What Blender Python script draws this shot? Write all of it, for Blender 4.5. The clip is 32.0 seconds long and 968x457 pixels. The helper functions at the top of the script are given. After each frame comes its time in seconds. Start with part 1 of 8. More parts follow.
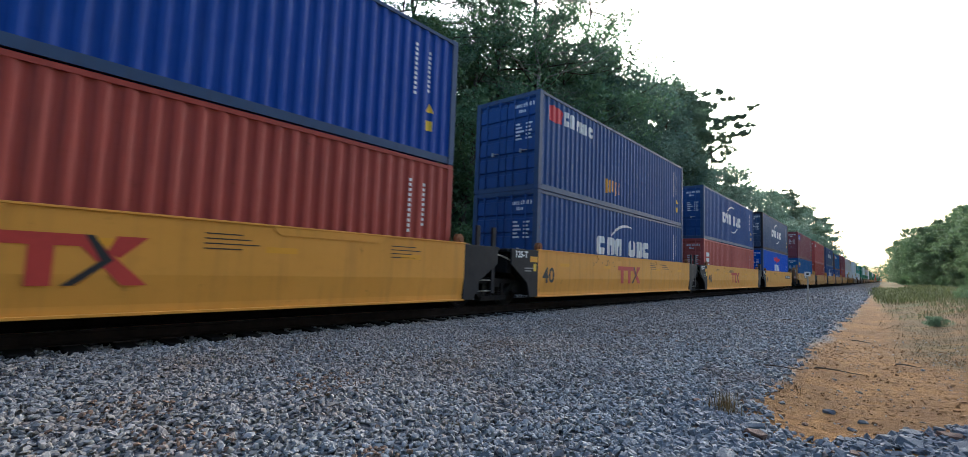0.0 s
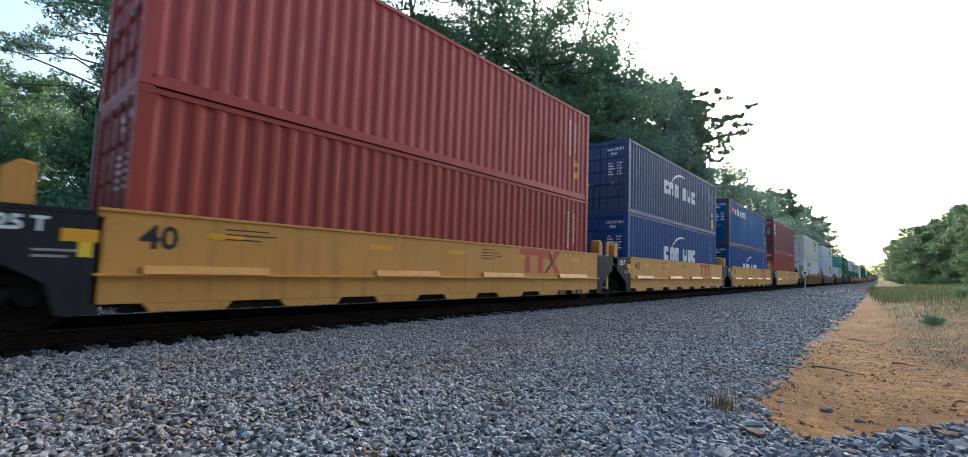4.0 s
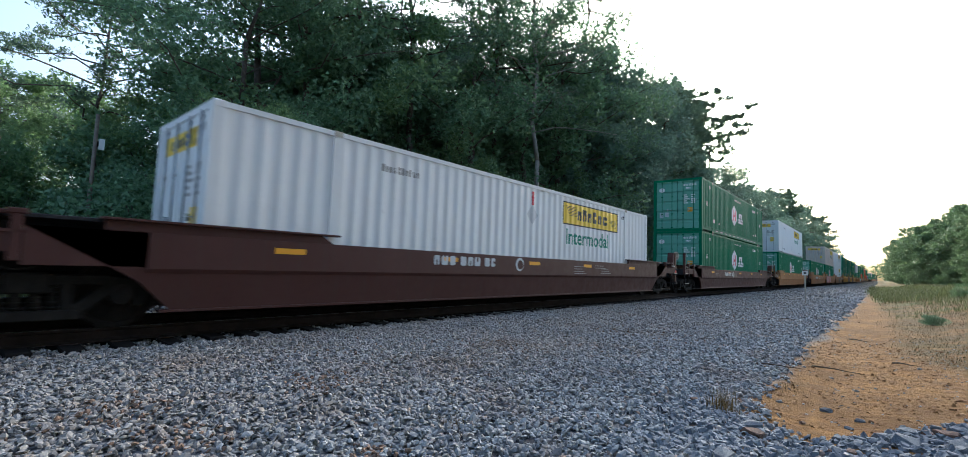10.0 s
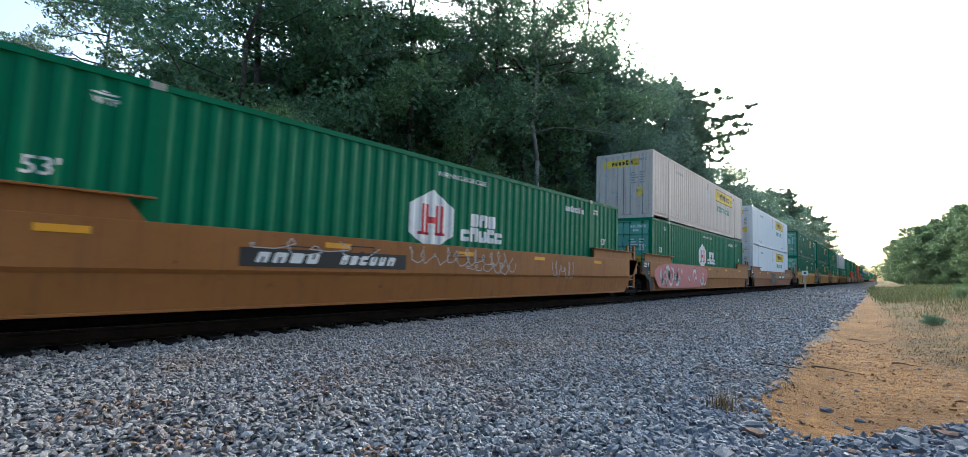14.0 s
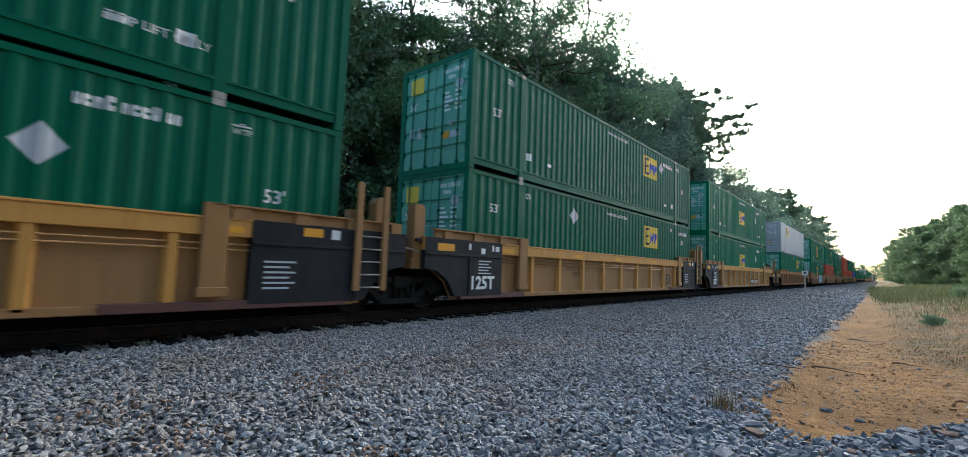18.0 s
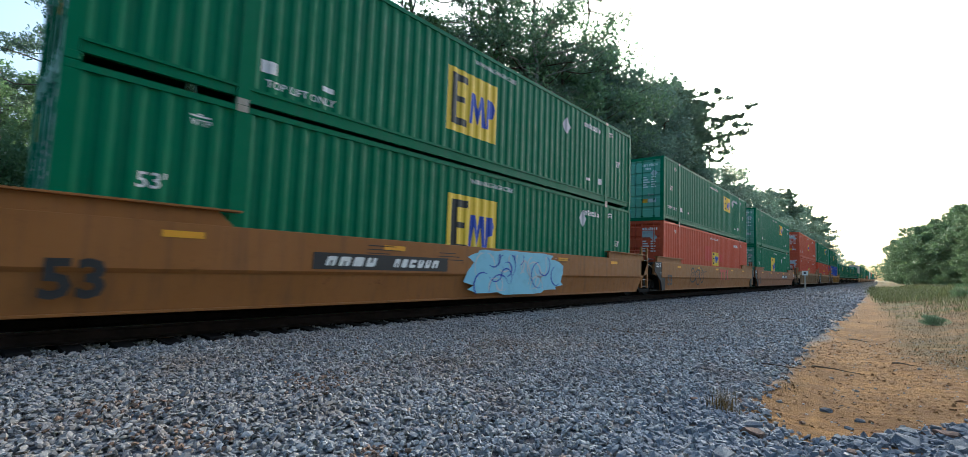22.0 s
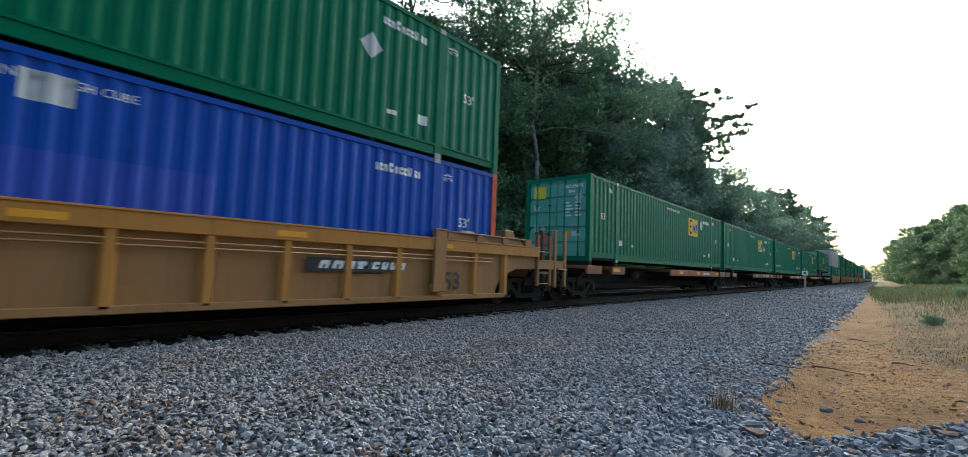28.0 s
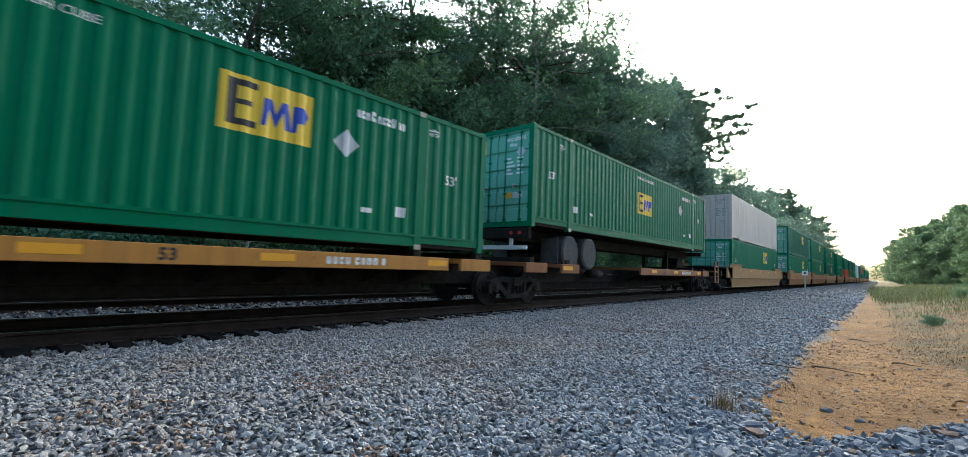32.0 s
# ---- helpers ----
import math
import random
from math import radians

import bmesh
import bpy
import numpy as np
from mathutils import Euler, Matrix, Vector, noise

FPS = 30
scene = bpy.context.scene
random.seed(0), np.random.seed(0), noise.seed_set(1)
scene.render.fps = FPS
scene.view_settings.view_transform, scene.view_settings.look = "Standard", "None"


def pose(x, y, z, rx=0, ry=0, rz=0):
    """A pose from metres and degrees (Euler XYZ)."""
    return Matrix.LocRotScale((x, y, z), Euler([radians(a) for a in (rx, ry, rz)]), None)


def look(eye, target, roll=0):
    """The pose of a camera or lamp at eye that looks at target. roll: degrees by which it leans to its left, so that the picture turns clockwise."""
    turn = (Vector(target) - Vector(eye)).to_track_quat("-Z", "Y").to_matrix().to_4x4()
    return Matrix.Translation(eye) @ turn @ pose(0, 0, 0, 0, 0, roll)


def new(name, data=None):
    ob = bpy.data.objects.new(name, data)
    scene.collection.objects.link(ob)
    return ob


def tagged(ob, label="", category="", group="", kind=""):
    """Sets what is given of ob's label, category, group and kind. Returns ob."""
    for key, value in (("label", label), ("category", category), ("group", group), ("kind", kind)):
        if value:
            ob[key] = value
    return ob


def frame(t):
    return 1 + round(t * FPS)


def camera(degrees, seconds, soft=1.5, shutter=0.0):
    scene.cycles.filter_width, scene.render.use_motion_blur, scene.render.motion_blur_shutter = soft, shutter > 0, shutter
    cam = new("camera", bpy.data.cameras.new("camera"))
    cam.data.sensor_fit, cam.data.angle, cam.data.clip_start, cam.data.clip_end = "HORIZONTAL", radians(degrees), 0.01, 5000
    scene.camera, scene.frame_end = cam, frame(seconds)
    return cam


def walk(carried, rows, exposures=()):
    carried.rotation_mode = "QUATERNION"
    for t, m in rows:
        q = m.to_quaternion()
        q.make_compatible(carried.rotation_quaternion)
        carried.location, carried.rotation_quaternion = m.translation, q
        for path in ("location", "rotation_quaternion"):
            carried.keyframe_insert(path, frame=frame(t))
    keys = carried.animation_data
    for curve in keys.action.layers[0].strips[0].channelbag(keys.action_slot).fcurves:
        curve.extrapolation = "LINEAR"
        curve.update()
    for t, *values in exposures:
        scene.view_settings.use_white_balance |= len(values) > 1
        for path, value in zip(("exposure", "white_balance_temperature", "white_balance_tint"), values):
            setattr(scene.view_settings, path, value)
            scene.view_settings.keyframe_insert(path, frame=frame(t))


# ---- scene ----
# The rail line runs along +y; x = 0 is the middle of the near track, z = 0 the rail top.
# ---- camera ----
EYE = Vector((8.565, 0.0, 0.9935))


def gaze(yaw, pitch):
    a, b = radians(yaw), radians(pitch)
    return EYE + Vector((-math.sin(a) * math.cos(b), math.cos(a) * math.cos(b), math.sin(b))) * 5


cam = camera(92.69, 32.0, soft=0.8, shutter=0.10)
HELD = look(EYE, gaze(40.98, 4.61), 2.11)
NUDGED = look(EYE, gaze(41.19, 4.72), 2.11)
walk(cam, [(0, NUDGED), (1.5, NUDGED), (1.9, HELD), (32, HELD)],
     exposures=[(0, 1.45, 5380, 6), (1, 1.35, 5380, 5.8), (2, 1.31, 5380, 5.6), (3, 1.63, 5380, 5.4), (6, 1.49, 5380, 4.9), (7, 1.41, 5380, 4.7), (8, 1.24, 5380, 4.5), (9, 1.39, 5380, 4.3), (10, 1.57, 5380, 4.1), (11, 1.69, 5380, 3.9), (12, 1.52, 5380, 3.7), (13, 1.49, 5380, 3.5), (14, 1.71, 5380, 3.4), (17, 1.39, 5380, 2.8), (18, 1.53, 5380, 2.6), (19, 1.53, 5380, 2.4), (20, 1.47, 5380, 2.2), (22, 1.55, 5380, 1.8), (25, 1.57, 5380, 1.3), (28, 1.47, 5380, 0.7), (29, 1.85, 5380, 0.5), (31, 1.83, 5380, 0.2), (32, 1.85, 5380, 0)])

# ---- light ----
SUN_AZIMUTH = 16.0      # degrees to the left of the line's far end
SUN_HEIGHT = 25.0
world = bpy.data.worlds.new("sky")
scene.world = world
world.use_nodes = True
wn = world.node_tree.nodes
sky = wn.new("ShaderNodeTexSky")
sky.sky_type, sky.sun_disc = "NISHITA", False
sky.sun_elevation, sky.sun_rotation = radians(SUN_HEIGHT), radians(-SUN_AZIMUTH)
sky.altitude, sky.air_density, sky.dust_density, sky.ozone_density = 150, 1.0, 8.0, 0.8
world.node_tree.links.new(sky.outputs[0], wn["Background"].inputs[0])
wn["Background"].inputs[1].default_value = 0.15
sun = new("sun", bpy.data.lights.new("sun", "SUN"))
sun.data.energy, sun.data.angle, sun.data.color = 0.8, radians(24.0), (1.0, 0.94, 0.86)
a, b = radians(SUN_AZIMUTH), radians(SUN_HEIGHT)
toward = Vector((-math.sin(a) * math.cos(b), math.cos(a) * math.cos(b), math.sin(b)))
sun.matrix_world = look(toward * 500, (0, 0, 0))


# ---- material nodes ----
class Nodes:
    """A short way to write a node material."""

    def __init__(self, name):
        self.mat = bpy.data.materials.new(name)
        self.mat.use_nodes = True
        self.t = self.mat.node_tree
        self.bsdf = self.t.nodes["Principled BSDF"]

    def put(self, socket, value):
        if isinstance(value, bpy.types.NodeSocket):
            self.t.links.new(value, socket)
        elif isinstance(value, (tuple, list)) and len(value) == 3 and len(socket.default_value) == 4:
            socket.default_value = (*value, 1)
        else:
            socket.default_value = value

    def node(self, kind, out=0, setup=None, **ins):
        n = self.t.nodes.new("ShaderNode" + kind)
        if setup and "operation" in setup:
            n.operation = setup["operation"]
        if setup and "clamp" in setup:
            n.clamp = setup["clamp"]
        for k, v in ins.items():
            self.put(n.inputs[int(k[1:]) if k[0] == "i" and k[1:].isdigit() else k.replace("_", " ")], v)
        return n.outputs[out]

    def coords(self, scale=(1, 1, 1), world_space=False):
        if world_space:
            base = self.node("NewGeometry", 0)
        else:
            rnd = self.node("ObjectInfo", "Random")
            shift = self.node("Math", setup={"operation": "MULTIPLY"}, i0=rnd, i1=37.0)
            base = self.node("VectorMath", setup={"operation": "ADD"}, i0=self.node("TexCoord", "Object"), i1=shift)
        return self.node("Mapping", Vector=base, Scale=scale)

    def noise(self, co, scale, detail=4.0, rough=0.55):
        return self.node("TexNoise", 0, Vector=co, Scale=scale, Detail=detail, Roughness=rough)

    def ramp(self, fac, lo, hi, a=0.0, b=1.0):
        return self.node("MapRange", 0, setup={"clamp": True}, Value=fac, From_Min=lo, From_Max=hi, To_Min=a, To_Max=b)

    def mix(self, fac, a, b, blend="MIX"):
        n = self.t.nodes.new("ShaderNodeMix")
        n.data_type, n.blend_type = "RGBA", blend
        self.put(n.inputs[0], fac), self.put(n.inputs[6], a), self.put(n.inputs[7], b)
        return n.outputs[2]

    def math(self, op, a, b):
        return self.node("Math", setup={"operation": op}, i0=a, i1=b)

    def done(self, colour, rough=0.6, metal=0.0, bump=None, strength=0.3, distance=0.01, spec=0.5):
        self.put(self.bsdf.inputs["Base Color"], colour)
        self.put(self.bsdf.inputs["Roughness"], rough)
        self.put(self.bsdf.inputs["Metallic"], metal)
        self.put(self.bsdf.inputs["Specular IOR Level"], spec)
        if bump is not None:
            self.put(self.bsdf.inputs["Normal"], self.node("Bump", 0, Strength=strength, Distance=distance, Height=bump))
        return self.mat


def paint(name, c, rough=0.5, fade=0.25, streak=0.3, rust=0.12, grime=(0.06, 0.05, 0.04), metal=0.0):
    """Weathered paint on steel: faded patches, downward streaks, rust spots, fine scuffs."""
    n = Nodes(name)
    co = n.coords()
    big = n.ramp(n.noise(co, 0.7, 3), 0.35, 0.7)
    pale = tuple(min(1, x * 1.25 + 0.02) for x in c)
    col = n.mix(n.math("MULTIPLY", big, fade), c, pale)
    run = n.ramp(n.noise(n.coords((7, 7, 0.35)), 1.0, 5, 0.6), 0.5, 0.78)
    col = n.mix(n.math("MULTIPLY", run, streak), col, grime)
    scuff = n.ramp(n.noise(n.coords((1.2, 1.2, 2.2)), 2.3, 8, 0.72), 0.52, 0.75)
    col = n.mix(n.math("MULTIPLY", scuff, streak * 0.7), col, tuple(x * 0.55 for x in c))
    spots = n.ramp(n.noise(co, 3.7, 9, 0.7), 0.63, 0.72)
    col = n.mix(n.math("MULTIPLY", spots, min(1, rust * 4)), col, (0.10, 0.035, 0.015))
    fine = n.noise(co, 45, 4)
    r = n.ramp(n.noise(co, 5, 6), 0.3, 0.8, rough - 0.1, rough + 0.2)
    return n.done(col, r, metal, fine, 0.12, 0.004, 0.2)


def plain(name, c, rough=0.7, metal=0.0, vary=0.25, scale=6.0, bump=0.2, spec=0.5):
    n = Nodes(name)
    co = n.coords()
    f = n.noise(co, scale, 6, 0.6)
    col = n.mix(n.ramp(f, 0.3, 0.75), tuple(x * (1 - vary) for x in c), tuple(min(1, x * (1 + vary)) for x in c))
    return n.done(col, rough, metal, n.noise(co, scale * 6, 4), bump, 0.006, spec)


def worn(name, c, under=0.4):
    """Stencilled paint that has partly flaked off (the base shows as dull patches)."""
    n = Nodes(name)
    co = n.coords()
    f = n.ramp(n.noise(co, 4, 8, 0.7), 0.5, 0.75)
    col = n.mix(n.math("MULTIPLY", f, under), c, tuple(x * 0.45 for x in c))
    return n.done(col, 0.6, 0, n.noise(co, 40, 3), 0.1, 0.003)


PAINT = {
    "yellow": paint("yellow car paint", (0.70, 0.325, 0.048), 0.5, 0.3, 0.2, 0.12),
    "sand": paint("sand brown car paint", (0.33, 0.175, 0.064), 0.5, 0.3, 0.35, 0.10),
    "tan": paint("tan yellow car paint", (0.58, 0.29, 0.066), 0.5, 0.3, 0.35, 0.10),
    "ochre": paint("ochre brown car paint", (0.285, 0.118, 0.031), 0.55, 0.3, 0.4, 0.16),
    "amber": paint("amber chord paint", (0.44, 0.205, 0.042), 0.5, 0.3, 0.35, 0.12),
    "olive": paint("faded olive tan car paint", (0.25, 0.155, 0.065), 0.55, 0.3, 0.35, 0.12),
    "khaki": paint("faded khaki car paint", (0.29, 0.172, 0.080), 0.55, 0.3, 0.35, 0.12),
    "umber": paint("dark umber car paint", (0.125, 0.066, 0.040), 0.6, 0.3, 0.4, 0.2),
    "coral": paint("coral red container paint", (0.44, 0.105, 0.080), 0.5, 0.3, 0.3, 0.1),
    "brown": paint("weathered brown car paint", (0.24, 0.095, 0.036), 0.6, 0.3, 0.45, 0.2),
    "wornend": paint("grimy rusted end steel paint", (0.150, 0.075, 0.034), 0.65, 0.35, 0.45, 0.25),
    "oxide": paint("dark oxide brown car paint", (0.070, 0.029, 0.024), 0.5, 0.2, 0.3, 0.08),
    "black": paint("dirty black car paint", (0.018, 0.018, 0.020), 0.6, 0.3, 0.25, 0.08, (0.05, 0.04, 0.03)),
}
PAINT.update({
    "navy": paint("navy container paint", (0.028, 0.076, 0.225), 0.55, 0.25, 0.3, 0.12),
    "cobalt": paint("cobalt container paint", (0.010, 0.058, 0.31), 0.55, 0.2, 0.22, 0.05),
    "slate": paint("slate blue container paint", (0.048, 0.082, 0.160), 0.5, 0.3, 0.35, 0.2),
    "steelblue": paint("steel blue container paint", (0.020, 0.105, 0.26), 0.55, 0.25, 0.28, 0.1),
    "royal": paint("royal blue container paint", (0.004, 0.085, 0.50), 0.55, 0.15, 0.2, 0.06),
    "violet": paint("violet blue container paint", (0.012, 0.070, 0.40), 0.55, 0.2, 0.25, 0.06),
    "brick": paint("brick red container paint", (0.34, 0.064, 0.045), 0.5, 0.25, 0.3, 0.1),
    "rose": paint("faded red container paint", (0.42, 0.088, 0.074), 0.5, 0.3, 0.3, 0.1),
    "maroon": paint("maroon container paint", (0.17, 0.038, 0.042), 0.5, 0.25, 0.3, 0.12),
    "plum": paint("plum brown container paint", (0.225, 0.060, 0.070), 0.5, 0.25, 0.3, 0.14),
})
PAINT.update({
    "green": paint("green container paint", (0.005, 0.150, 0.062), 0.55, 0.2, 0.22, 0.04),
    "deepgreen": paint("deep green container paint", (0.004, 0.115, 0.055), 0.55, 0.2, 0.25, 0.05),
    # faded door green, lifted further so that the colour holds skylight on the ends
    "skylitdoor": paint("chalky faded green door paint, paled for skylight", (0.15, 0.37, 0.265), 0.6, 0.6, 0.25, 0.06, (0.30, 0.33, 0.30)),
    "orange": paint("orange red container paint", (0.55, 0.085, 0.035), 0.55, 0.2, 0.2, 0.05),
    "white": paint("white container paint", (0.72, 0.73, 0.72), 0.55, 0.1, 0.16, 0.04, (0.30, 0.25, 0.18)),
    "dullwhite": paint("dull grey white container paint", (0.50, 0.485, 0.48), 0.5, 0.1, 0.3, 0.12, (0.24, 0.15, 0.09)),
    "cream": paint("yellowed white container paint", (0.66, 0.62, 0.53), 0.5, 0.1, 0.3, 0.10, (0.28, 0.19, 0.10)),
    "rusty": paint("rust streaked white container paint", (0.60, 0.51, 0.43), 0.55, 0.1, 0.5, 0.22, (0.22, 0.10, 0.05)),
})
M_WHITE = worn("white stencil paint", (0.78, 0.78, 0.75))
M_DARK = worn("black stencil paint", (0.02, 0.02, 0.02), 0.3)
M_RED = worn("red stencil paint", (0.50, 0.045, 0.03))
M_SCARLET = worn("bright red emblem paint", (0.62, 0.03, 0.04), 0.2)
M_REPAINT = worn("fresh orange red paint", (0.60, 0.055, 0.030), 0.2)
M_YEL = worn("yellow emblem paint", (0.80, 0.55, 0.03), 0.2)
M_TEAL = worn("green lettering paint", (0.012, 0.20, 0.13), 0.2)
M_BLUE = worn("blue emblem paint", (0.02, 0.06, 0.42), 0.2)
M_REFLEX = worn("yellow reflector strip", (0.78, 0.36, 0.01), 0.25)
M_GREY = worn("grey stencil paint", (0.30, 0.29, 0.27), 0.3)
M_CYAN = worn("pale blue spray paint", (0.25, 0.55, 0.68), 0.35)
M_PINK = worn("pink spray paint", (0.46, 0.14, 0.14), 0.35)
M_SILVER = worn("silver spray paint", (0.52, 0.54, 0.55), 0.35)
M_CLARET = worn("faded claret spray paint", (0.115, 0.045, 0.035), 0.35)
M_TAUPE = worn("dull taupe spray paint", (0.135, 0.090, 0.050), 0.45)
M_DULLVIOLET = worn("dull violet spray paint", (0.085, 0.070, 0.095), 0.4)
M_STEEL = plain("grimy cast steel", (0.024, 0.021, 0.018), 0.85, 0.0, 0.4, spec=0.1)
M_WHEEL = plain("worn wheel steel", (0.028, 0.023, 0.020), 0.75, 0.0, 0.35, spec=0.15)
M_RODS = plain("galvanised steel bar", (0.42, 0.43, 0.43), 0.45, 0.5, 0.3)
M_GALV = plain("weathered grey steel plate", (0.40, 0.37, 0.30), 0.6, 0.1, 0.25)
M_RUBBER = plain("grey dusty tyre rubber", (0.055, 0.055, 0.055), 0.85, 0.0, 0.3)
M_RAIL = plain("brown rusted rail steel", (0.030, 0.020, 0.016), 0.85, 0.0, 0.35, 4.0, spec=0.15)
M_RAILTOP = plain("polished rail head", (0.45, 0.44, 0.43), 0.25, 0.9, 0.15)


# ---- mesh helpers ----
class Geo:
    """Collects solids as plain lists of corners and faces."""

    def __init__(self):
        self.v, self.f, self.smooth = [], [], set()

    def solid(self, vs, fs, smooth=False):
        k = len(self.v)
        if smooth:
            self.smooth.update(range(len(self.f), len(self.f) + len(fs)))
        self.v += vs
        self.f += [tuple(i + k for i in f) for f in fs]
        return self

    def box(self, x0, x1, y0, y1, z0, z1):
        vs = [(x, y, z) for x in (x0, x1) for y in (y0, y1) for z in (z0, z1)]
        return self.solid(vs, [(0, 1, 3, 2), (4, 6, 7, 5), (0, 4, 5, 1), (2, 3, 7, 6), (0, 2, 6, 4), (1, 5, 7, 3)])

    def prism(self, axis, outline, a, b):
        """outline: corners in the two other axes, in cyclic order after axis; pushed from a to b along axis."""
        n = len(outline)
        area = sum(outline[i][0] * outline[(i + 1) % n][1] - outline[(i + 1) % n][0] * outline[i][1] for i in range(n))
        if area < 0:
            outline = outline[::-1]
        put = {"x": lambda p, h: (h, p[0], p[1]), "y": lambda p, h: (p[1], h, p[0]), "z": lambda p, h: (p[0], p[1], h)}[axis]
        vs = [put(p, a) for p in outline] + [put(p, b) for p in outline]
        fs = [(i, (i + 1) % n, n + (i + 1) % n, n + i) for i in range(n)]
        fs += [tuple(range(n))[::-1], tuple(range(n, 2 * n))]
        return self.solid(vs, fs)

    def tube(self, p, q, r, r2=None, n=10):
        p, q = Vector(p), Vector(q)
        r2 = r if r2 is None else r2
        w = (q - p).normalized()
        u = w.orthogonal().normalized()
        v = w.cross(u)
        ring = [(math.cos(2 * math.pi * i / n), math.sin(2 * math.pi * i / n)) for i in range(n)]
        vs = [tuple(p + (u * c + v * s) * r) for c, s in ring] + [tuple(q + (u * c + v * s) * r2) for c, s in ring]
        self.solid(vs, [(i, (i + 1) % n, n + (i + 1) % n, n + i) for i in range(n)], True)
        k = len(self.v) - 2 * n
        self.f += [tuple(range(k + n - 1, k - 1, -1)), tuple(range(k + n, k + 2 * n))]
        return self

    def lathe(self, axis_p, outline, n=20):
        """outline of (along x, radius), turned about the line along x through axis_p."""
        cx, cy, cz = axis_p
        vs = [(cx + h, cy + r * math.cos(2 * math.pi * i / n), cz + r * math.sin(2 * math.pi * i / n)) for h, r in outline for i in range(n)]
        m = len(outline)
        fs = [(j * n + i, (j + 1) * n + i, (j + 1) * n + (i + 1) % n, j * n + (i + 1) % n) for j in range(m - 1) for i in range(n)]
        fs += [tuple(range(n)), tuple(range((m - 1) * n, m * n))[::-1]]
        return self.solid(vs, fs)

    def mesh(self, name, bevel=0.0):
        me = bpy.data.meshes.new(name)
        me.from_pydata(self.v, [], self.f)
        bm = bmesh.new()
        bm.from_mesh(me)
        for i, f in enumerate(bm.faces):
            f.smooth = i in self.smooth
        if bevel:
            es = [e for e in bm.edges if len(e.link_faces) == 2 and e.calc_face_angle(0) > 0.6]
            bmesh.ops.bevel(bm, geom=es, offset=bevel, segments=1, affect="EDGES", clamp_overlap=True)
        bmesh.ops.recalc_face_normals(bm, faces=bm.faces)
        bm.to_mesh(me)
        bm.free()
        return me


MESHES = {}


def shared(key, build, bevel=0.0):
    """One mesh for all alike parts: build(geo) fills it the first time."""
    if key not in MESHES:
        g = Geo()
        build(g)
        MESHES[key] = g.mesh(str(key[0]) if isinstance(key, tuple) else key, bevel)
    return MESHES[key]


SMALL_PRINT = {"number_line", "weight_stencil", "emblem_lettering", "small_stencil", "number_mark", "emblem_rays", "spring_nest", "banner_scroll", "banner_figure", "number_column", "lettering", "spray_tag", "repaint_patch", "rust_scrape", "brake_pipe", "notice_block"}


def part(name, data, material, parent, label="", m=None):
    """Links a mesh, Geo or bmesh as one object under a thing or a part."""
    if isinstance(data, Geo):
        data = data.mesh(name)
    if not data.materials:
        data.materials.append(None)
    ob = new(name, data)
    ob.parent = parent
    if m is not None:
        ob.matrix_basis = m
    ob.material_slots[0].link = "OBJECT"
    ob.material_slots[0].material = material
    if label:
        ob["label"] = label
    if name in SMALL_PRINT:
        ob["kind"] = "stuff"
    return ob


def thing(name, label, category, group="", m=None, kind=""):
    ob = new(name)
    ob.empty_display_size = 0.3
    if m is not None:
        ob.matrix_basis = m
    return tagged(ob, label, category, group, kind)


# ---- flat marks: paint shapes on a side that faces +x; u runs along +y, v up ----
def letters(text, height, bold=0.0, slant=0.0):
    """The outline mesh of a line of writing, its lower left corner at 0, 0."""
    key = ("letters", text, height, bold, slant)
    if key in MESHES:
        return MESHES[key]
    cu = bpy.data.curves.new("writing", "FONT")
    cu.body, cu.size, cu.offset, cu.shear, cu.resolution_u = text, height * 1.42, bold, slant, 2
    ob = bpy.data.objects.new("writing", cu)
    me = bpy.data.meshes.new_from_object(ob)
    bpy.data.objects.remove(ob)
    x0 = min(v.co.x for v in me.vertices)
    vs = [(v.co.x - x0, v.co.y) for v in me.vertices]
    fs = [tuple(p.vertices) for p in me.polygons]
    bpy.data.meshes.remove(me)
    MESHES[key] = vs, fs
    return vs, fs


def shapes(*outlines):
    vs, fs = [], []
    for o in outlines:
        fs.append(tuple(range(len(vs), len(vs) + len(o))))
        vs += o
    return vs, fs


def rect(u0, u1, v0, v1, lean=0.0):
    return [(u0, v0), (u1, v0), (u1 + lean, v1), (u0 + lean, v1)]


def lozenge(u, v, r):
    return [(u - r, v), (u, v - r), (u + r, v), (u, v + r)]


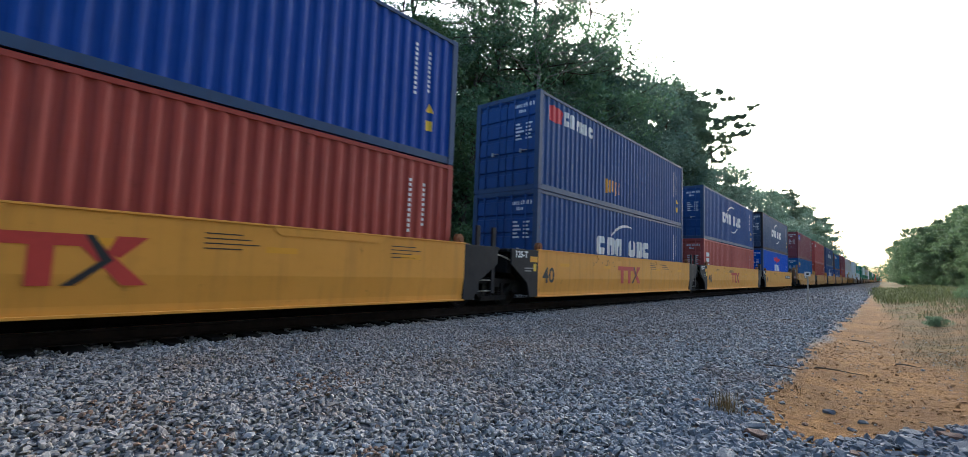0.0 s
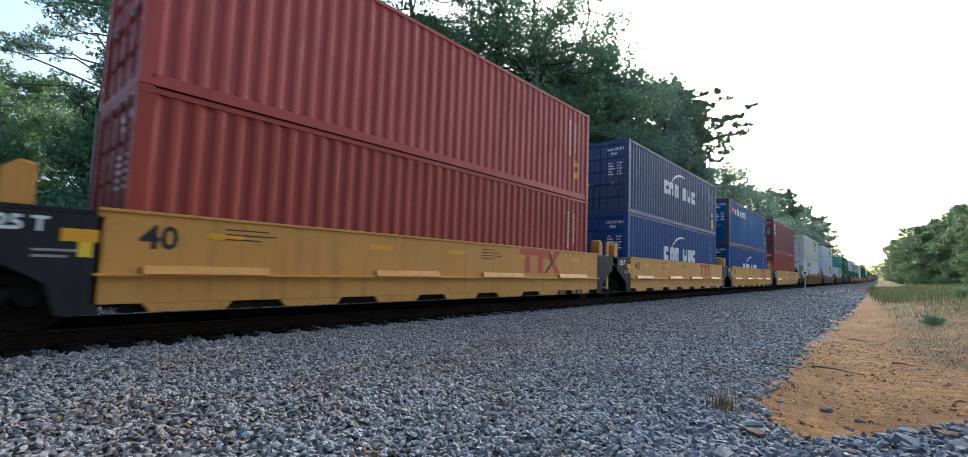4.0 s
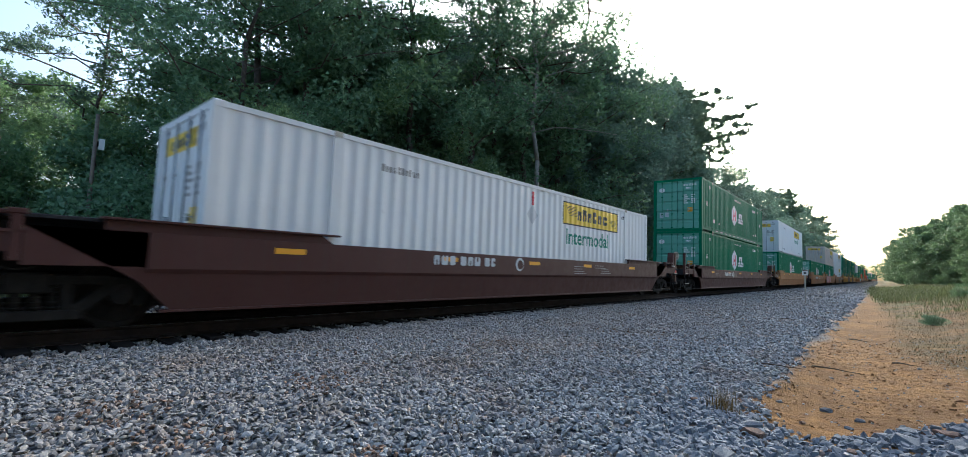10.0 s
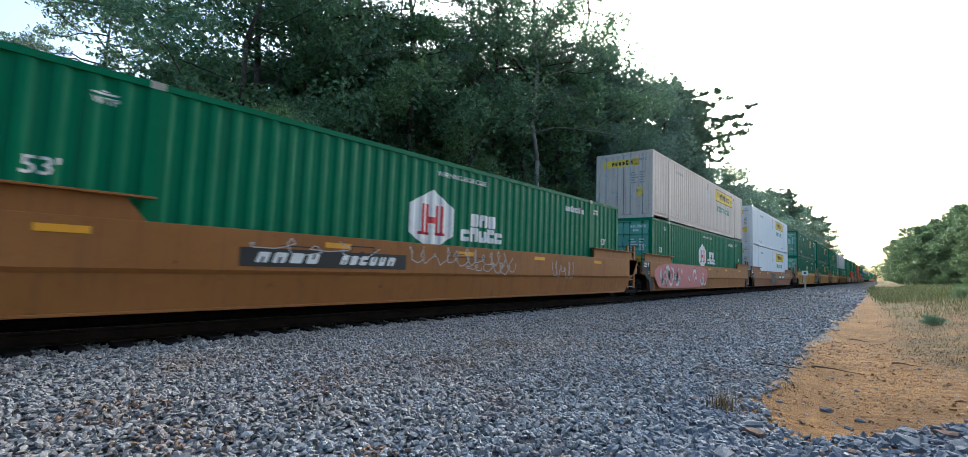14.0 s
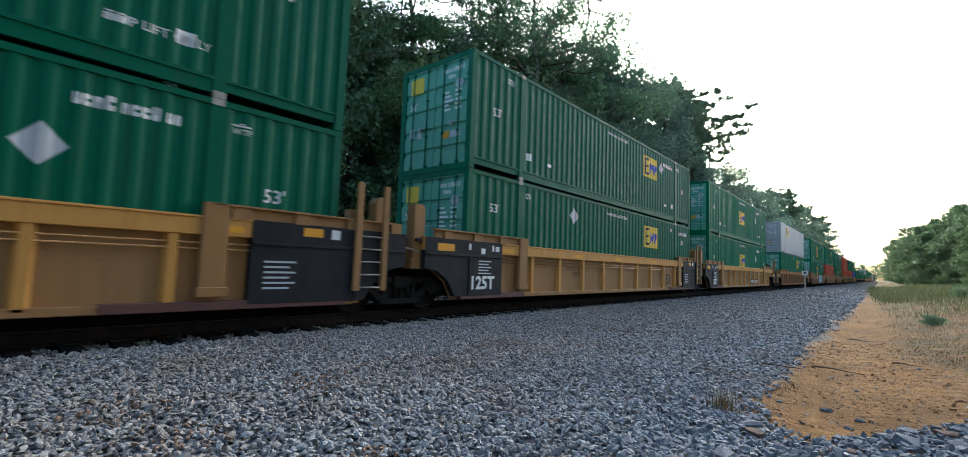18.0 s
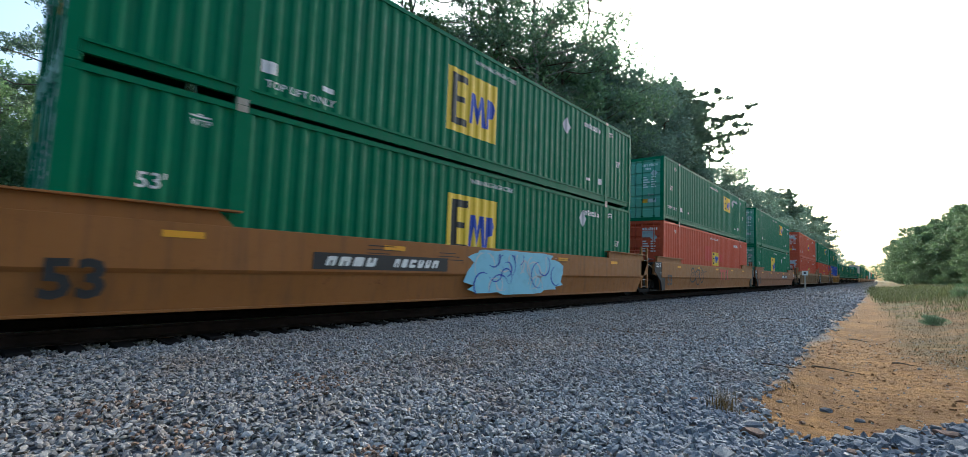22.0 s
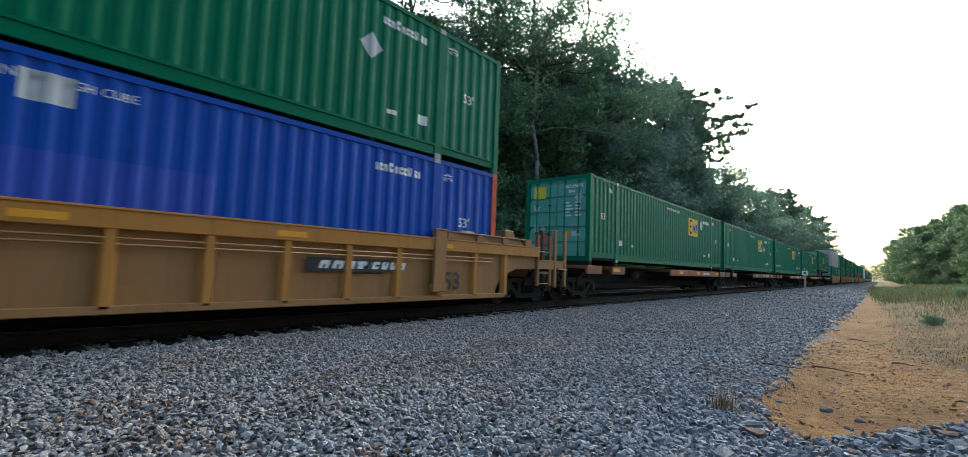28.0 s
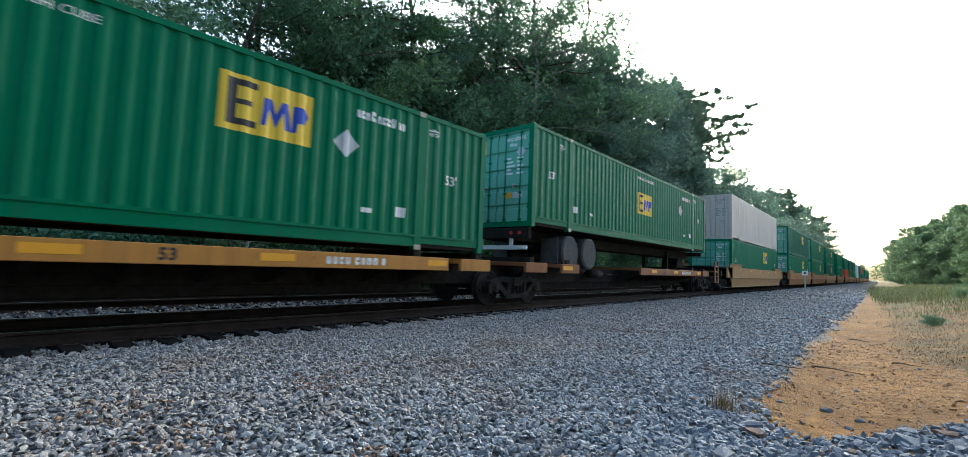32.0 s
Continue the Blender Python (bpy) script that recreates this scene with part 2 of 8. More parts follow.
def bars(count, height, width, gap, seed, word=0, tall=0.25):
    """A line of writing that is not spelt out: one block a character, of uneven width, some with a slot."""
    rng = random.Random(seed)
    out, u = [], 0.0
    for i in range(count):
        w = width * rng.uniform(0.8, 1.15)
        top = height * (1 + (tall if rng.random() < 0.2 else 0))
        c = height * 0.12
        kind = rng.randrange(4) if height > 0.09 else 0
        left, right = [(u, top - c), (u, c), (u + c, 0)], [(u + w, c), (u + w, top - c), (u + w - c, top)]
        low, high, side = [(u + w - c, 0)], [(u + c, top)], []
        if kind == 1:
            low = [(u + w * 0.40, 0), (u + w * 0.40, top * 0.55), (u + w * 0.62, top * 0.55), (u + w * 0.62, 0), (u + w - c, 0)]
        elif kind == 2:
            high = [(u + w * 0.62, top), (u + w * 0.62, top * 0.45), (u + w * 0.40, top * 0.45), (u + w * 0.40, top), (u + c, top)]
        elif kind == 3:
            right = [(u + w, c), (u + w, top * 0.38), (u + w * 0.42, top * 0.38), (u + w * 0.42, top * 0.62), (u + w, top * 0.62), (u + w, top - c), (u + w - c, top)]
        out.append(left + low + right + high)
        u += w + gap
        if word and (i + 1) % word == 0:
            u += width * 0.6
    return shapes(*out)


def arc(u, v, r, a0, a1, thick, n=14, squash=1.0):
    pts = []
    for i in range(n + 1):
        t = radians(a0 + (a1 - a0) * i / n)
        pts.append((u + r * math.cos(t), v + r * math.sin(t) * squash))
    for i in range(n, -1, -1):
        t = radians(a0 + (a1 - a0) * i / n)
        w = r - thick * math.sin(math.pi * (0.12 + 0.88 * i / n))
        pts.append((u + w * math.cos(t), v + w * math.sin(t) * squash))
    return pts


def scrawl(u0, u1, v0, v1, count, seed, fat=0.12):
    """Sprayed swirls: thick bent strokes inside a field."""
    rng = random.Random(seed)
    out = []
    for i in range(count):
        cu, cv = rng.uniform(u0, u1), rng.uniform(v0 + fat, v1 - fat)
        r = rng.uniform(0.15, 0.42) * (v1 - v0)
        a = rng.uniform(0, 360)
        ring = arc(cu, cv, r, a, a + rng.uniform(110, 290), fat * rng.uniform(0.7, 1.2), 10)
        out.append([(p, min(max(q, v0), v1)) for p, q in ring])
    return shapes(*out)


def scribble(u0, u1, v0, v1, loops, seed, thick=0.022):
    """One unbroken pen stroke that loops and zigzags along a surface."""
    r = random.Random(seed)
    pts, phase, high = [], 0.0, 0.7
    for i in range(loops * 6 + 1):
        t = i / (loops * 6)
        if i % 6 == 0:
            high = r.choice((0.25, 0.5, 0.8, 1.0))
        pts.append((u0 + (u1 - u0) * (t + r.uniform(0.1, 0.6) / loops * math.cos(phase)), v0 + (v1 - v0) * (0.5 + 0.5 * high * math.sin(phase))))
        phase += r.uniform(0.4, 1.7)
    quads = []
    for (a, b), (c, d) in zip(pts, pts[1:]):
        ln = math.hypot(c - a, d - b) or 1
        p, q = -(d - b) / ln * thick / 2, (c - a) / ln * thick / 2
        quads.append([(a + p, b + q), (a - p, b - q), (c - p, d - q), (c + p, d + q)])
    return shapes(*quads)


def blob(u0, u1, v0, v1, seed, n=26, rough=0.12):
    rng = random.Random(seed)
    cu, cv, a, b = (u0 + u1) / 2, (v0 + v1) / 2, (u1 - u0) / 2, (v1 - v0) / 2
    out = []
    for i in range(n):
        t = 2 * math.pi * i / n
        k = 1 + rng.uniform(-rough, rough)
        c, s = math.cos(t), math.sin(t)
        out.append((cu + a * k * math.copysign(abs(c) ** 0.5, c), cv + b * min(k, 1) * math.copysign(abs(s) ** 0.5, s)))
    return shapes(out)


def bubble(cu, cv, ru, rv, thick, seed, n=22):
    """A wobbly closed outline, like one letter of a sprayed tag."""
    r = random.Random(seed)
    ph, k = r.uniform(0, 6), r.choice((2, 3))
    out, inn = [], []
    for i in range(n):
        a = 2 * math.pi * i / n
        w = 1 + 0.16 * math.sin(k * a + ph) + 0.05 * math.sin(5 * a + ph)
        out.append((cu + ru * w * math.cos(a), cv + rv * w * math.sin(a)))
        inn.append((cu + (ru * w - thick) * math.cos(a), cv + (rv * w - thick) * math.sin(a)))
    return out + inn, [(i, (i + 1) % n, n + (i + 1) % n, n + i) for i in range(n)]


def mark_mesh(key, flat, du, dv, face=None, breaks=()):
    """A mark as a mesh on a side. face(y): the side's x there; breaks: the y at which it bends."""
    key = ("mark", key, round(du, 3), round(dv, 3), face.tag if face else "")
    if key in MESHES:
        return MESHES[key]
    vs, fs = flat
    me = bpy.data.meshes.new("mark")
    me.from_pydata([(0, u + du, v + dv) for u, v in vs], [], fs)
    if face:
        lo, hi = min(v[0] for v in vs) + du, max(v[0] for v in vs) + du
        bm = bmesh.new()
        bm.from_mesh(me)
        for y in breaks:
            if lo < y < hi:
                bmesh.ops.bisect_plane(bm, geom=bm.verts[:] + bm.edges[:] + bm.faces[:], plane_co=(0, y, 0), plane_no=(0, 1, 0), dist=1e-5)
        for v in bm.verts:
            v.co.x = face(v.co.y) + 0.004
        bm.to_mesh(me)
        bm.free()
    MESHES[key] = me
    return me


# ---- containers: y = 0 is the door end, z = 0 the underside ----
class Side:
    """The bent outer face of a container's long side."""

    def __init__(self, style):
        self.tag = style
        iso = style == "iso"
        self.L = 12.192 if iso else 16.154
        self.W = 2.438 if iso else 2.591
        self.out = self.W / 2 - 0.012
        wave = {"iso": (0.278, (0.25, 0.5, 0.75), 0.036), "dom": (0.29, (0.24, 0.48, 0.80), 0.026),
                "rib": (0.30, (0.14, 0.56, 0.72), 0.017), "plate": (1.18, (0.955, 0.965, 0.99), 0.014)}[style]
        self.period, self.cuts, self.depth = wave
        self.fields = [(0.14, self.L - 0.14)] if iso else [(0.12, 1.95), (2.13, self.L - 2.13), (self.L - 1.95, self.L - 0.12)]
        self.line = []          # (y, depth) along the side
        for y0, y1 in self.fields:
            n = max(1, round((y1 - y0) / self.period))
            p = (y1 - y0) / n
            self.line.append((y0, self.depth * 0.3))
            for i in range(n):
                a, b, c = self.cuts
                for k, d in ((0.0, 0), (a, 0), (b, 1), (c, 1)):
                    self.line.append((y0 + (i + k) * p + 1e-4, d * self.depth))
            self.line.append((y1, self.depth * 0.3))
        self.ys = [y for y, d in self.line]

    def __call__(self, y):
        i = int(np.searchsorted(self.ys, y))
        if i <= 0 or i >= len(self.ys):
            return self.out
        (a, p), (b, q) = self.line[i - 1], self.line[i]
        if b - a > 0.15 and self.tag != "plate" and p == q == self.depth * 0.3:
            return self.out
        t = (y - a) / max(b - a, 1e-6)
        return self.out - (p + (q - p) * t)


SIDES = {k: Side(k) for k in ("iso", "dom", "rib", "plate")}


def side_wall(g, s, H, i):
    y0, y1 = s.fields[i]
    line = [(s.out - d, y) for y, d in s.line if y0 - 1e-6 <= y <= y1 + 1e-6]
    line += [(s.out - 0.075, y1), (s.out - 0.075, y0)]
    g.prism("z", line, 0.17 if s.tag == "iso" else 0.30, H - 0.09)


def end_wall(g, W, L, H):
    line, n = [], 9
    for i in range(n):
        for k, d in ((0.0, 0), (0.28, 0), (0.5, 0.04), (0.78, 0.04)):
            line.append((-W / 2 + 0.13 + (i + k) * (W - 0.26) / n, L - 0.02 - d))
    line += [(W / 2 - 0.13, L - 0.02), (W / 2 - 0.13, L - 0.10), (-W / 2 + 0.13, L - 0.10)]
    g.prism("z", line, 0.14, H - 0.1)


def roof(g, W, L, H):
    line, n = [], int(L / 0.42)
    for i in range(n):
        for k, d in ((0.0, 0), (0.3, 0), (0.5, 0.02), (0.8, 0.02)):
            line.append((H - 0.012 - d, 0.12 + (i + k) * (L - 0.24) / n))
    line += [(H - 0.012, L - 0.12), (H - 0.06, L - 0.12), (H - 0.06, 0.12)]
    g.prism("x", [(y, z) for z, y in line], -W / 2 + 0.05, W / 2 - 0.05)


def door_leaf(g, x0, x1, H, style):
    z0, z1 = 0.16, H - 0.13
    if style == "rib":
        g.box(x0 + 0.012, x1 - 0.012, 0.02, 0.07, z0, z1)
        return
    line, n = [(0.075, z0), (0.022, z0)], 5
    p = (z1 - z0) / n
    for i in range(n):
        a = z0 + i * p
        for k, d in ((0.66, 0.022), (0.70, 0.062), (0.88, 0.062), (0.94, 0.022)):
            line.append((d, a + k * p))
    line += [(0.022, z1), (0.075, z1)]
    g.prism("x", line, x0 + 0.012, x1 - 0.012)


def lock_bar(g, x, H):
    g.tube((x, 0.0, 0.13), (x, 0.0, H - 0.10), 0.017, n=8)
    for z in (0.2, H * 0.33, H * 0.66, H - 0.2):
        g.box(x - 0.05, x + 0.05, -0.012, 0.024, z - 0.025, z + 0.025)


def lock_handle(g, x, z, w):
    g.tube((x, -0.03, z), (x + w, -0.03, z + 0.02), 0.014, n=6)
    g.box(x + w - 0.03, x + w + 0.03, -0.03, 0.02, z - 0.05, z + 0.06)


CASTING = 0.178


def container(style, colour, label, H=2.896, marks=(), frame_paint=None, group="containers on the train", door_marks=True, full=True, deck=False):
    """A shipping container with doors at its y = 0 end."""
    s = SIDES[style]
    L, W = s.L, s.W
    c = PAINT[colour]
    fc = PAINT[frame_paint] if frame_paint else c
    h = round(H, 3)
    box = thing("shipping_container", label, "container", group)
    flip = pose(0, L, 0, 0, 0, 180)
    for i in range(len(s.fields)):
        me = shared(("side_panel", style, h, i), lambda g: side_wall(g, s, H, i))
        part("side_panel", me, c, box)
        part("side_panel", me, c, box, m=flip)
    part("front_wall", shared(("front_wall", W, L, h), lambda g: end_wall(g, W, L, H)), c, box)
    part("roof_panel", shared(("roof_panel", W, L, h), lambda g: roof(g, W, L, H)), c, box)
    if deck:
        part("floor_deck", shared(("floor_deck", W, L), lambda g: g.box(-W / 2 + 0.06, W / 2 - 0.06, 0.05, L - 0.05, 0.05, 0.16)), M_STEEL, box)
    for k in (0, 1):
        mm = flip if k else None
        if style == "iso":
            def rails(g):
                g.box(W / 2 - 0.075, W / 2 - 0.004, CASTING, L - CASTING, H - 0.10, H - 0.025)
            def sill(g):
                g.box(W / 2 - 0.06, W / 2 - 0.012, CASTING, L - CASTING, 0.012, 0.17)
        else:
            def rails(g):
                g.box(W / 2 - 0.075, W / 2 - 0.002, 0.1, L - 0.1, H - 0.10, H - 0.012)
            def sill(g):
                g.prism("y", [(0.065, W / 2 - 0.08), (0.065, W / 2 - 0.004), (0.10, W / 2 - 0.004), (0.10, W / 2 - 0.022), (0.26, W / 2 - 0.022), (0.26, W / 2 - 0.002), (0.31, W / 2 - 0.002), (0.31, W / 2 - 0.08)], 2.10, L - 2.10)
            def end_sill(g):
                g.prism("y", [(0.13, W / 2 - 0.10), (0.13, W / 2 - 0.03), (0.27, W / 2 - 0.03), (0.27, W / 2 - 0.006), (0.31, W / 2 - 0.006), (0.31, W / 2 - 0.10)], 0.16, 1.96)
        part("top_rail", shared(("top_rail", style, h), rails), fc, box, m=mm)
        part("bottom_rail", shared(("bottom_rail", style), sill), fc, box, m=mm)
        if style != "iso" and not k and full:
            part("end_rail", shared(("end_rail", style), end_sill), fc, box, m=mm)
            part("end_rail", shared(("end_rail", style), end_sill), fc, box, m=(mm or Matrix()) @ pose(0, L - 2.12, 0))
    post = shared(("corner_post", style, h), lambda g: g.prism("z", [(W / 2 - 0.16, 0.0), (W / 2, 0.0), (W / 2, 0.15), (W / 2 - 0.06, 0.15), (W / 2 - 0.06, 0.07), (W / 2 - 0.16, 0.07)], 0.11, H - 0.11))
    part("corner_post", post, fc, box)
    part("corner_post", post, fc, box, m=flip)
    post2 = shared(("corner_post_b", style, h), lambda g: g.prism("z", [(-W / 2 + 0.16, 0.0), (-W / 2, 0.0), (-W / 2, 0.15), (-W / 2 + 0.06, 0.15), (-W / 2 + 0.06, 0.07), (-W / 2 + 0.16, 0.07)], 0.11, H - 0.11))
    part("corner_post", post2, fc, box)
    if full:
        part("corner_post", post2, fc, box, m=flip)
    cast = shared(("corner_casting", W), lambda g: g.box(W / 2 - 0.162, W / 2 + 0.002, -0.002, CASTING, 0, 0.118), 0.012)
    hole = [0.0, H - 0.118]
    for z in hole if full else ():
        for m in (pose(0, 0, z), pose(-W + 0.16, 0, z), pose(0, L - CASTING, z)):
            part("corner_casting", cast, fc, box, m=m)
    if style != "iso" and full:
        lift = shared(("lift_post", style, h), lambda g: (g.box(W / 2 - 0.09, W / 2 - 0.001, 1.95, 2.13, 0.118, H - 0.118), g.box(W / 2 - 0.162, W / 2 + 0.003, 1.952, 2.128, 0, 0.118), g.box(W / 2 - 0.162, W / 2 + 0.003, 1.952, 2.128, H - 0.118, H - 0.004)))
        grab = shared("lift_casting", lambda g: g.box(-0.10, 0.006, 1.955, 2.125, 0.0, 0.10))
        for m in (None, pose(0, L - 4.08, 0)):
            lp = part("lift_post", lift, fc, box, m=m)
            for z in (0.002, H - 0.104):
                part("lift_casting", grab, M_GALV, lp, m=pose(W / 2, 0, z))
    part("door_header", shared(("door_header", W, h), lambda g: g.box(-W / 2 + 0.16, W / 2 - 0.16, 0.004, 0.12, H - 0.125, H - 0.006)), fc, box)
    part("door_sill", shared(("door_sill", W), lambda g: g.box(-W / 2 + 0.16, W / 2 - 0.16, 0.0, 0.12, 0.004, 0.15)), fc, box)
    for k, (x0, x1) in enumerate(((-W / 2 + 0.165, -0.004), (0.004, W / 2 - 0.165))):
        # green boxes get the door paint with skylight painted in
        leaf = part("door_leaf", shared(("door_leaf", style, h, k), lambda g: door_leaf(g, x0, x1, H, style)), PAINT["skylitdoor"] if colour in ("green", "deepgreen") and full else c, box)
        for f in (0.28, 0.76) if full else ():
            x = x0 + (x1 - x0) * f
            part("lock_rod", shared(("lock_rod", style, h, k, f), lambda g: lock_bar(g, x, H)), M_RODS if style == "rib" else c, leaf)
            if f > 0.5:
                part("handle", shared(("handle", style, k, f), lambda g: lock_handle(g, x, 1.05 + 0.12 * (f > 0.5), 0.24 if f < 0.5 else -0.24)), M_RODS, leaf)
        if full:
            for z in (0.55, 2.3) if k else ():
                xh = x0 - 0.06 if k == 0 else x1 + 0.06
                part("hinge", shared(("hinge", W, k, z), lambda g: g.box(xh - 0.07, xh + 0.09, -0.014, 0.03, z - 0.04, z + 0.04)), fc, leaf)
    for m in marks:
        m(box, s, H)
    if door_marks and full:
        door_stencils(box, s, H, colour)
    return box


def door_plate(parent, name, flat, material, key, du, dv, label=""):
    """Paint or a sticker on the door end, which faces -y: u runs along +x."""
    mk = ("door", key, round(du, 3), round(dv, 3))
    if mk not in MESHES:
        vs, fs = flat
        me = bpy.data.meshes.new("mark")
        me.from_pydata([(u + du, 0.016, v + dv) for u, v in vs], [], fs)
        MESHES[mk] = me
    return part(name, MESHES[mk], material, parent, label)


def door_stencils(box, s, H, colour):
    """Number lines and notice blocks on the right-hand leaf, too small to read."""
    light = colour in ("white", "cream", "rusty")
    m = M_GREY if light else M_WHITE
    u = 0.30
    door_plate(box, "number_line", bars(9, 0.10, 0.055, 0.018, 3, 4), m, "n1", u, H - 0.42)
    door_plate(box, "number_line", bars(4, 0.08, 0.05, 0.018, 4), m, "n2", u + 0.16, H - 0.58)
    door_plate(box, "weight_stencil", shapes(*[rect(0, 0.16 + 0.07 * (i % 3), -0.11 * i, -0.11 * i + 0.055) for i in range(5)]), m, "w", u + 0.05, H - 0.95)
    door_plate(box, "weight_stencil", shapes(*[rect(0, 0.22 - 0.05 * (i % 2), -0.11 * i, -0.11 * i + 0.055) for i in range(5)]), m, "w2", u + 0.42, H - 0.95)


# marks on the long side
def mark(name, material, flat, key, u, v, label=""):
    def add(box, s, H):
        top = H - 2.896
        return part(name, mark_mesh((key, s.tag), flat, u, v + top, s, s.ys), material, box, label)
    return add


def text_mark(t, u, v, height, material, bold=0.004, name="lettering"):
    return mark(name, material, letters(t, height, bold), ("t", t, height), u, v)


def bar_mark(u, v, count, height, width, material, seed=1, word=0, name="number_line", gap=None):
    return mark(name, material, bars(count, height, width, width * 0.25 if gap is None else gap, seed, word), ("b", count, height, width, seed, word), u, v)


def upright_bars(u, v0, count, pitch, w, material):
    return mark("number_column", material, shapes(*[rect(0, w, -i * pitch, -i * pitch + pitch * 0.62) for i in range(count)]), ("ub", count, pitch, w), u, v0)


def square_emblem(u, v, ground=M_YEL, w=1.47, h=0.87):
    """A square yellow panel with a dark figure and a blue figure on it."""
    def add(box, s, H):
        key = (w, h)
        mark("emblem_panel", ground, shapes(rect(0, w, 0, h)), ("ep", key), u, v, "yellow square emblem panel")(box, s, H)
        def over(nm, mat, flat, k):
            fl = [(a * w / 1.57, b * h / 0.87) for a, b in flat[0]], flat[1]
            me = mark_mesh((k, key, s.tag, "over"), fl, u, v + H - 2.896, s, s.ys)
            part(nm, me, mat, box, m=pose(0.003, 0, 0))
        over("emblem_figure", M_DARK, shapes([(0.12, 0.1), (0.60, 0.1), (0.60, 0.2), (0.28, 0.2), (0.28, 0.42), (0.52, 0.42), (0.52, 0.5), (0.28, 0.5), (0.28, 0.70), (0.60, 0.70), (0.60, 0.80), (0.12, 0.80)]), "ef")
        over("emblem_figure", M_BLUE, shapes([(0.66, 0.18), (0.74, 0.18), (0.80, 0.46), (0.92, 0.18), (1.04, 0.46), (1.08, 0.18), (1.20, 0.18), (1.12, 0.62), (1.0, 0.62), (0.92, 0.40), (0.84, 0.62), (0.70, 0.62)],
                                             [(1.20, 0.18), (1.28, 0.18), (1.30, 0.34), (1.44, 0.36), (1.50, 0.50), (1.42, 0.62), (1.22, 0.62)]), "eg")
    return add


def banner(u, v):
    """A yellow banner with a dark rim and a row of dark blocks, green lettering below."""
    def add(box, s, H):
        mark("banner_rim", M_DARK, shapes(rect(-0.02, 3.74, -0.02, 0.68)), "br", u, v)(box, s, H)
        def over(nm, mat, flat, k, lift):
            me = mark_mesh((k, s.tag, "over"), flat, u, v + H - 2.896, s, s.ys)
            part(nm, me, mat, box, m=pose(lift, 0, 0))
        over("banner_panel", M_YEL, shapes(rect(0.02, 3.70, 0.02, 0.64)), "bp", 0.003)
        vs, fs = bars(6, 0.30, 0.27, 0.10, 8)
        over("banner_figure", M_DARK, ([(a + 0.85, b + 0.16) for a, b in vs], fs), "bf", 0.006)
        over("banner_scroll", M_DARK, shapes(*[rect(0.12 + 0.04 * i, 0.80, 0.54 - 0.045 * i, 0.555 - 0.045 * i) for i in range(7)], *[rect(3.02 + 0.06 * i, 3.60, 0.36 - 0.045 * i, 0.375 - 0.045 * i) for i in range(6)]), "bs", 0.006)
        mark("lettering", M_TEAL, letters("Intermodal", 0.46, 0.012), "inter", u + 0.18, v - 0.60, "green lettering")(box, s, H)
    return add


def hexagon_emblem(u, v):
    """A white hexagon with red bars, and two rows of white blocks beside it."""
    def add(box, s, H):
        hexa = [(0.64, 0), (1.28, 0.35), (1.28, 0.96), (0.64, 1.31), (0, 0.96), (0, 0.35)]
        mark("emblem_panel", M_WHITE, shapes(hexa), "hx", u, v, "white hexagon emblem")(box, s, H)
        me = mark_mesh(("hxr", s.tag, "over"), shapes(*[rect(a, a + 0.075, 0.33, 0.98) for a in (0.33, 0.46, 0.74, 0.87)], rect(0.25, 0.56, 0.33, 0.39), rect(0.72, 1.03, 0.33, 0.39), rect(0.535, 0.74, 0.58, 0.72)), u, v + H - 2.896, s, s.ys)
        part("emblem_figure", me, M_SCARLET, box, m=pose(0.003, 0, 0))
        bar_mark(8.30, v + 0.63, 3, 0.30, 0.26, M_WHITE, 5, name="emblem_lettering", gap=0.05)(box, s, H)
        bar_mark(7.97, v + 0.27, 5, 0.27, 0.26, M_WHITE, 6, name="emblem_lettering", gap=0.04)(box, s, H)
    return add


def swoosh_blocks(u, v, material=M_WHITE, arc_low=False):
    """Two groups of three large white blocks, with a curved stroke over or under them."""
    def add(box, s, H):
        for k in (0, 1):
            vs, fs = bars(3, 0.62, 0.60, 0.13, 11 + k, tall=0)
            mark("emblem_lettering", material, (vs, fs), ("sw", k), u + k * 2.55, v)(box, s, H)
        mark("emblem_stroke", material, shapes(arc(0, 0, 1.5, 70, 160, 0.14, 16, 0.7)), "swo", u + 2.3, v + 0.12)(box, s, H)
        if arc_low:
            mark("emblem_stroke", material, shapes(arc(0, 0, 1.5, 250, 335, 0.14, 16, 0.7)), "swl", u + 2.5, v + 0.55)(box, s, H)
    return add


def iso_small(light=True):
    m = M_WHITE if light else M_DARK
    return [upright_bars(10.95, 2.35, 11, 0.105, 0.065, m), upright_bars(11.35, 2.30, 9, 0.105, 0.065, m),
            mark("caution_sign", M_YEL, shapes([(0, 0), (0.2, 0), (0.1, 0.2)]), "cs", 11.33, 1.02),
            mark("caution_sign", M_YEL, shapes(rect(0, 0.16, 0, 0.22)), "cr", 11.34, 0.62)]


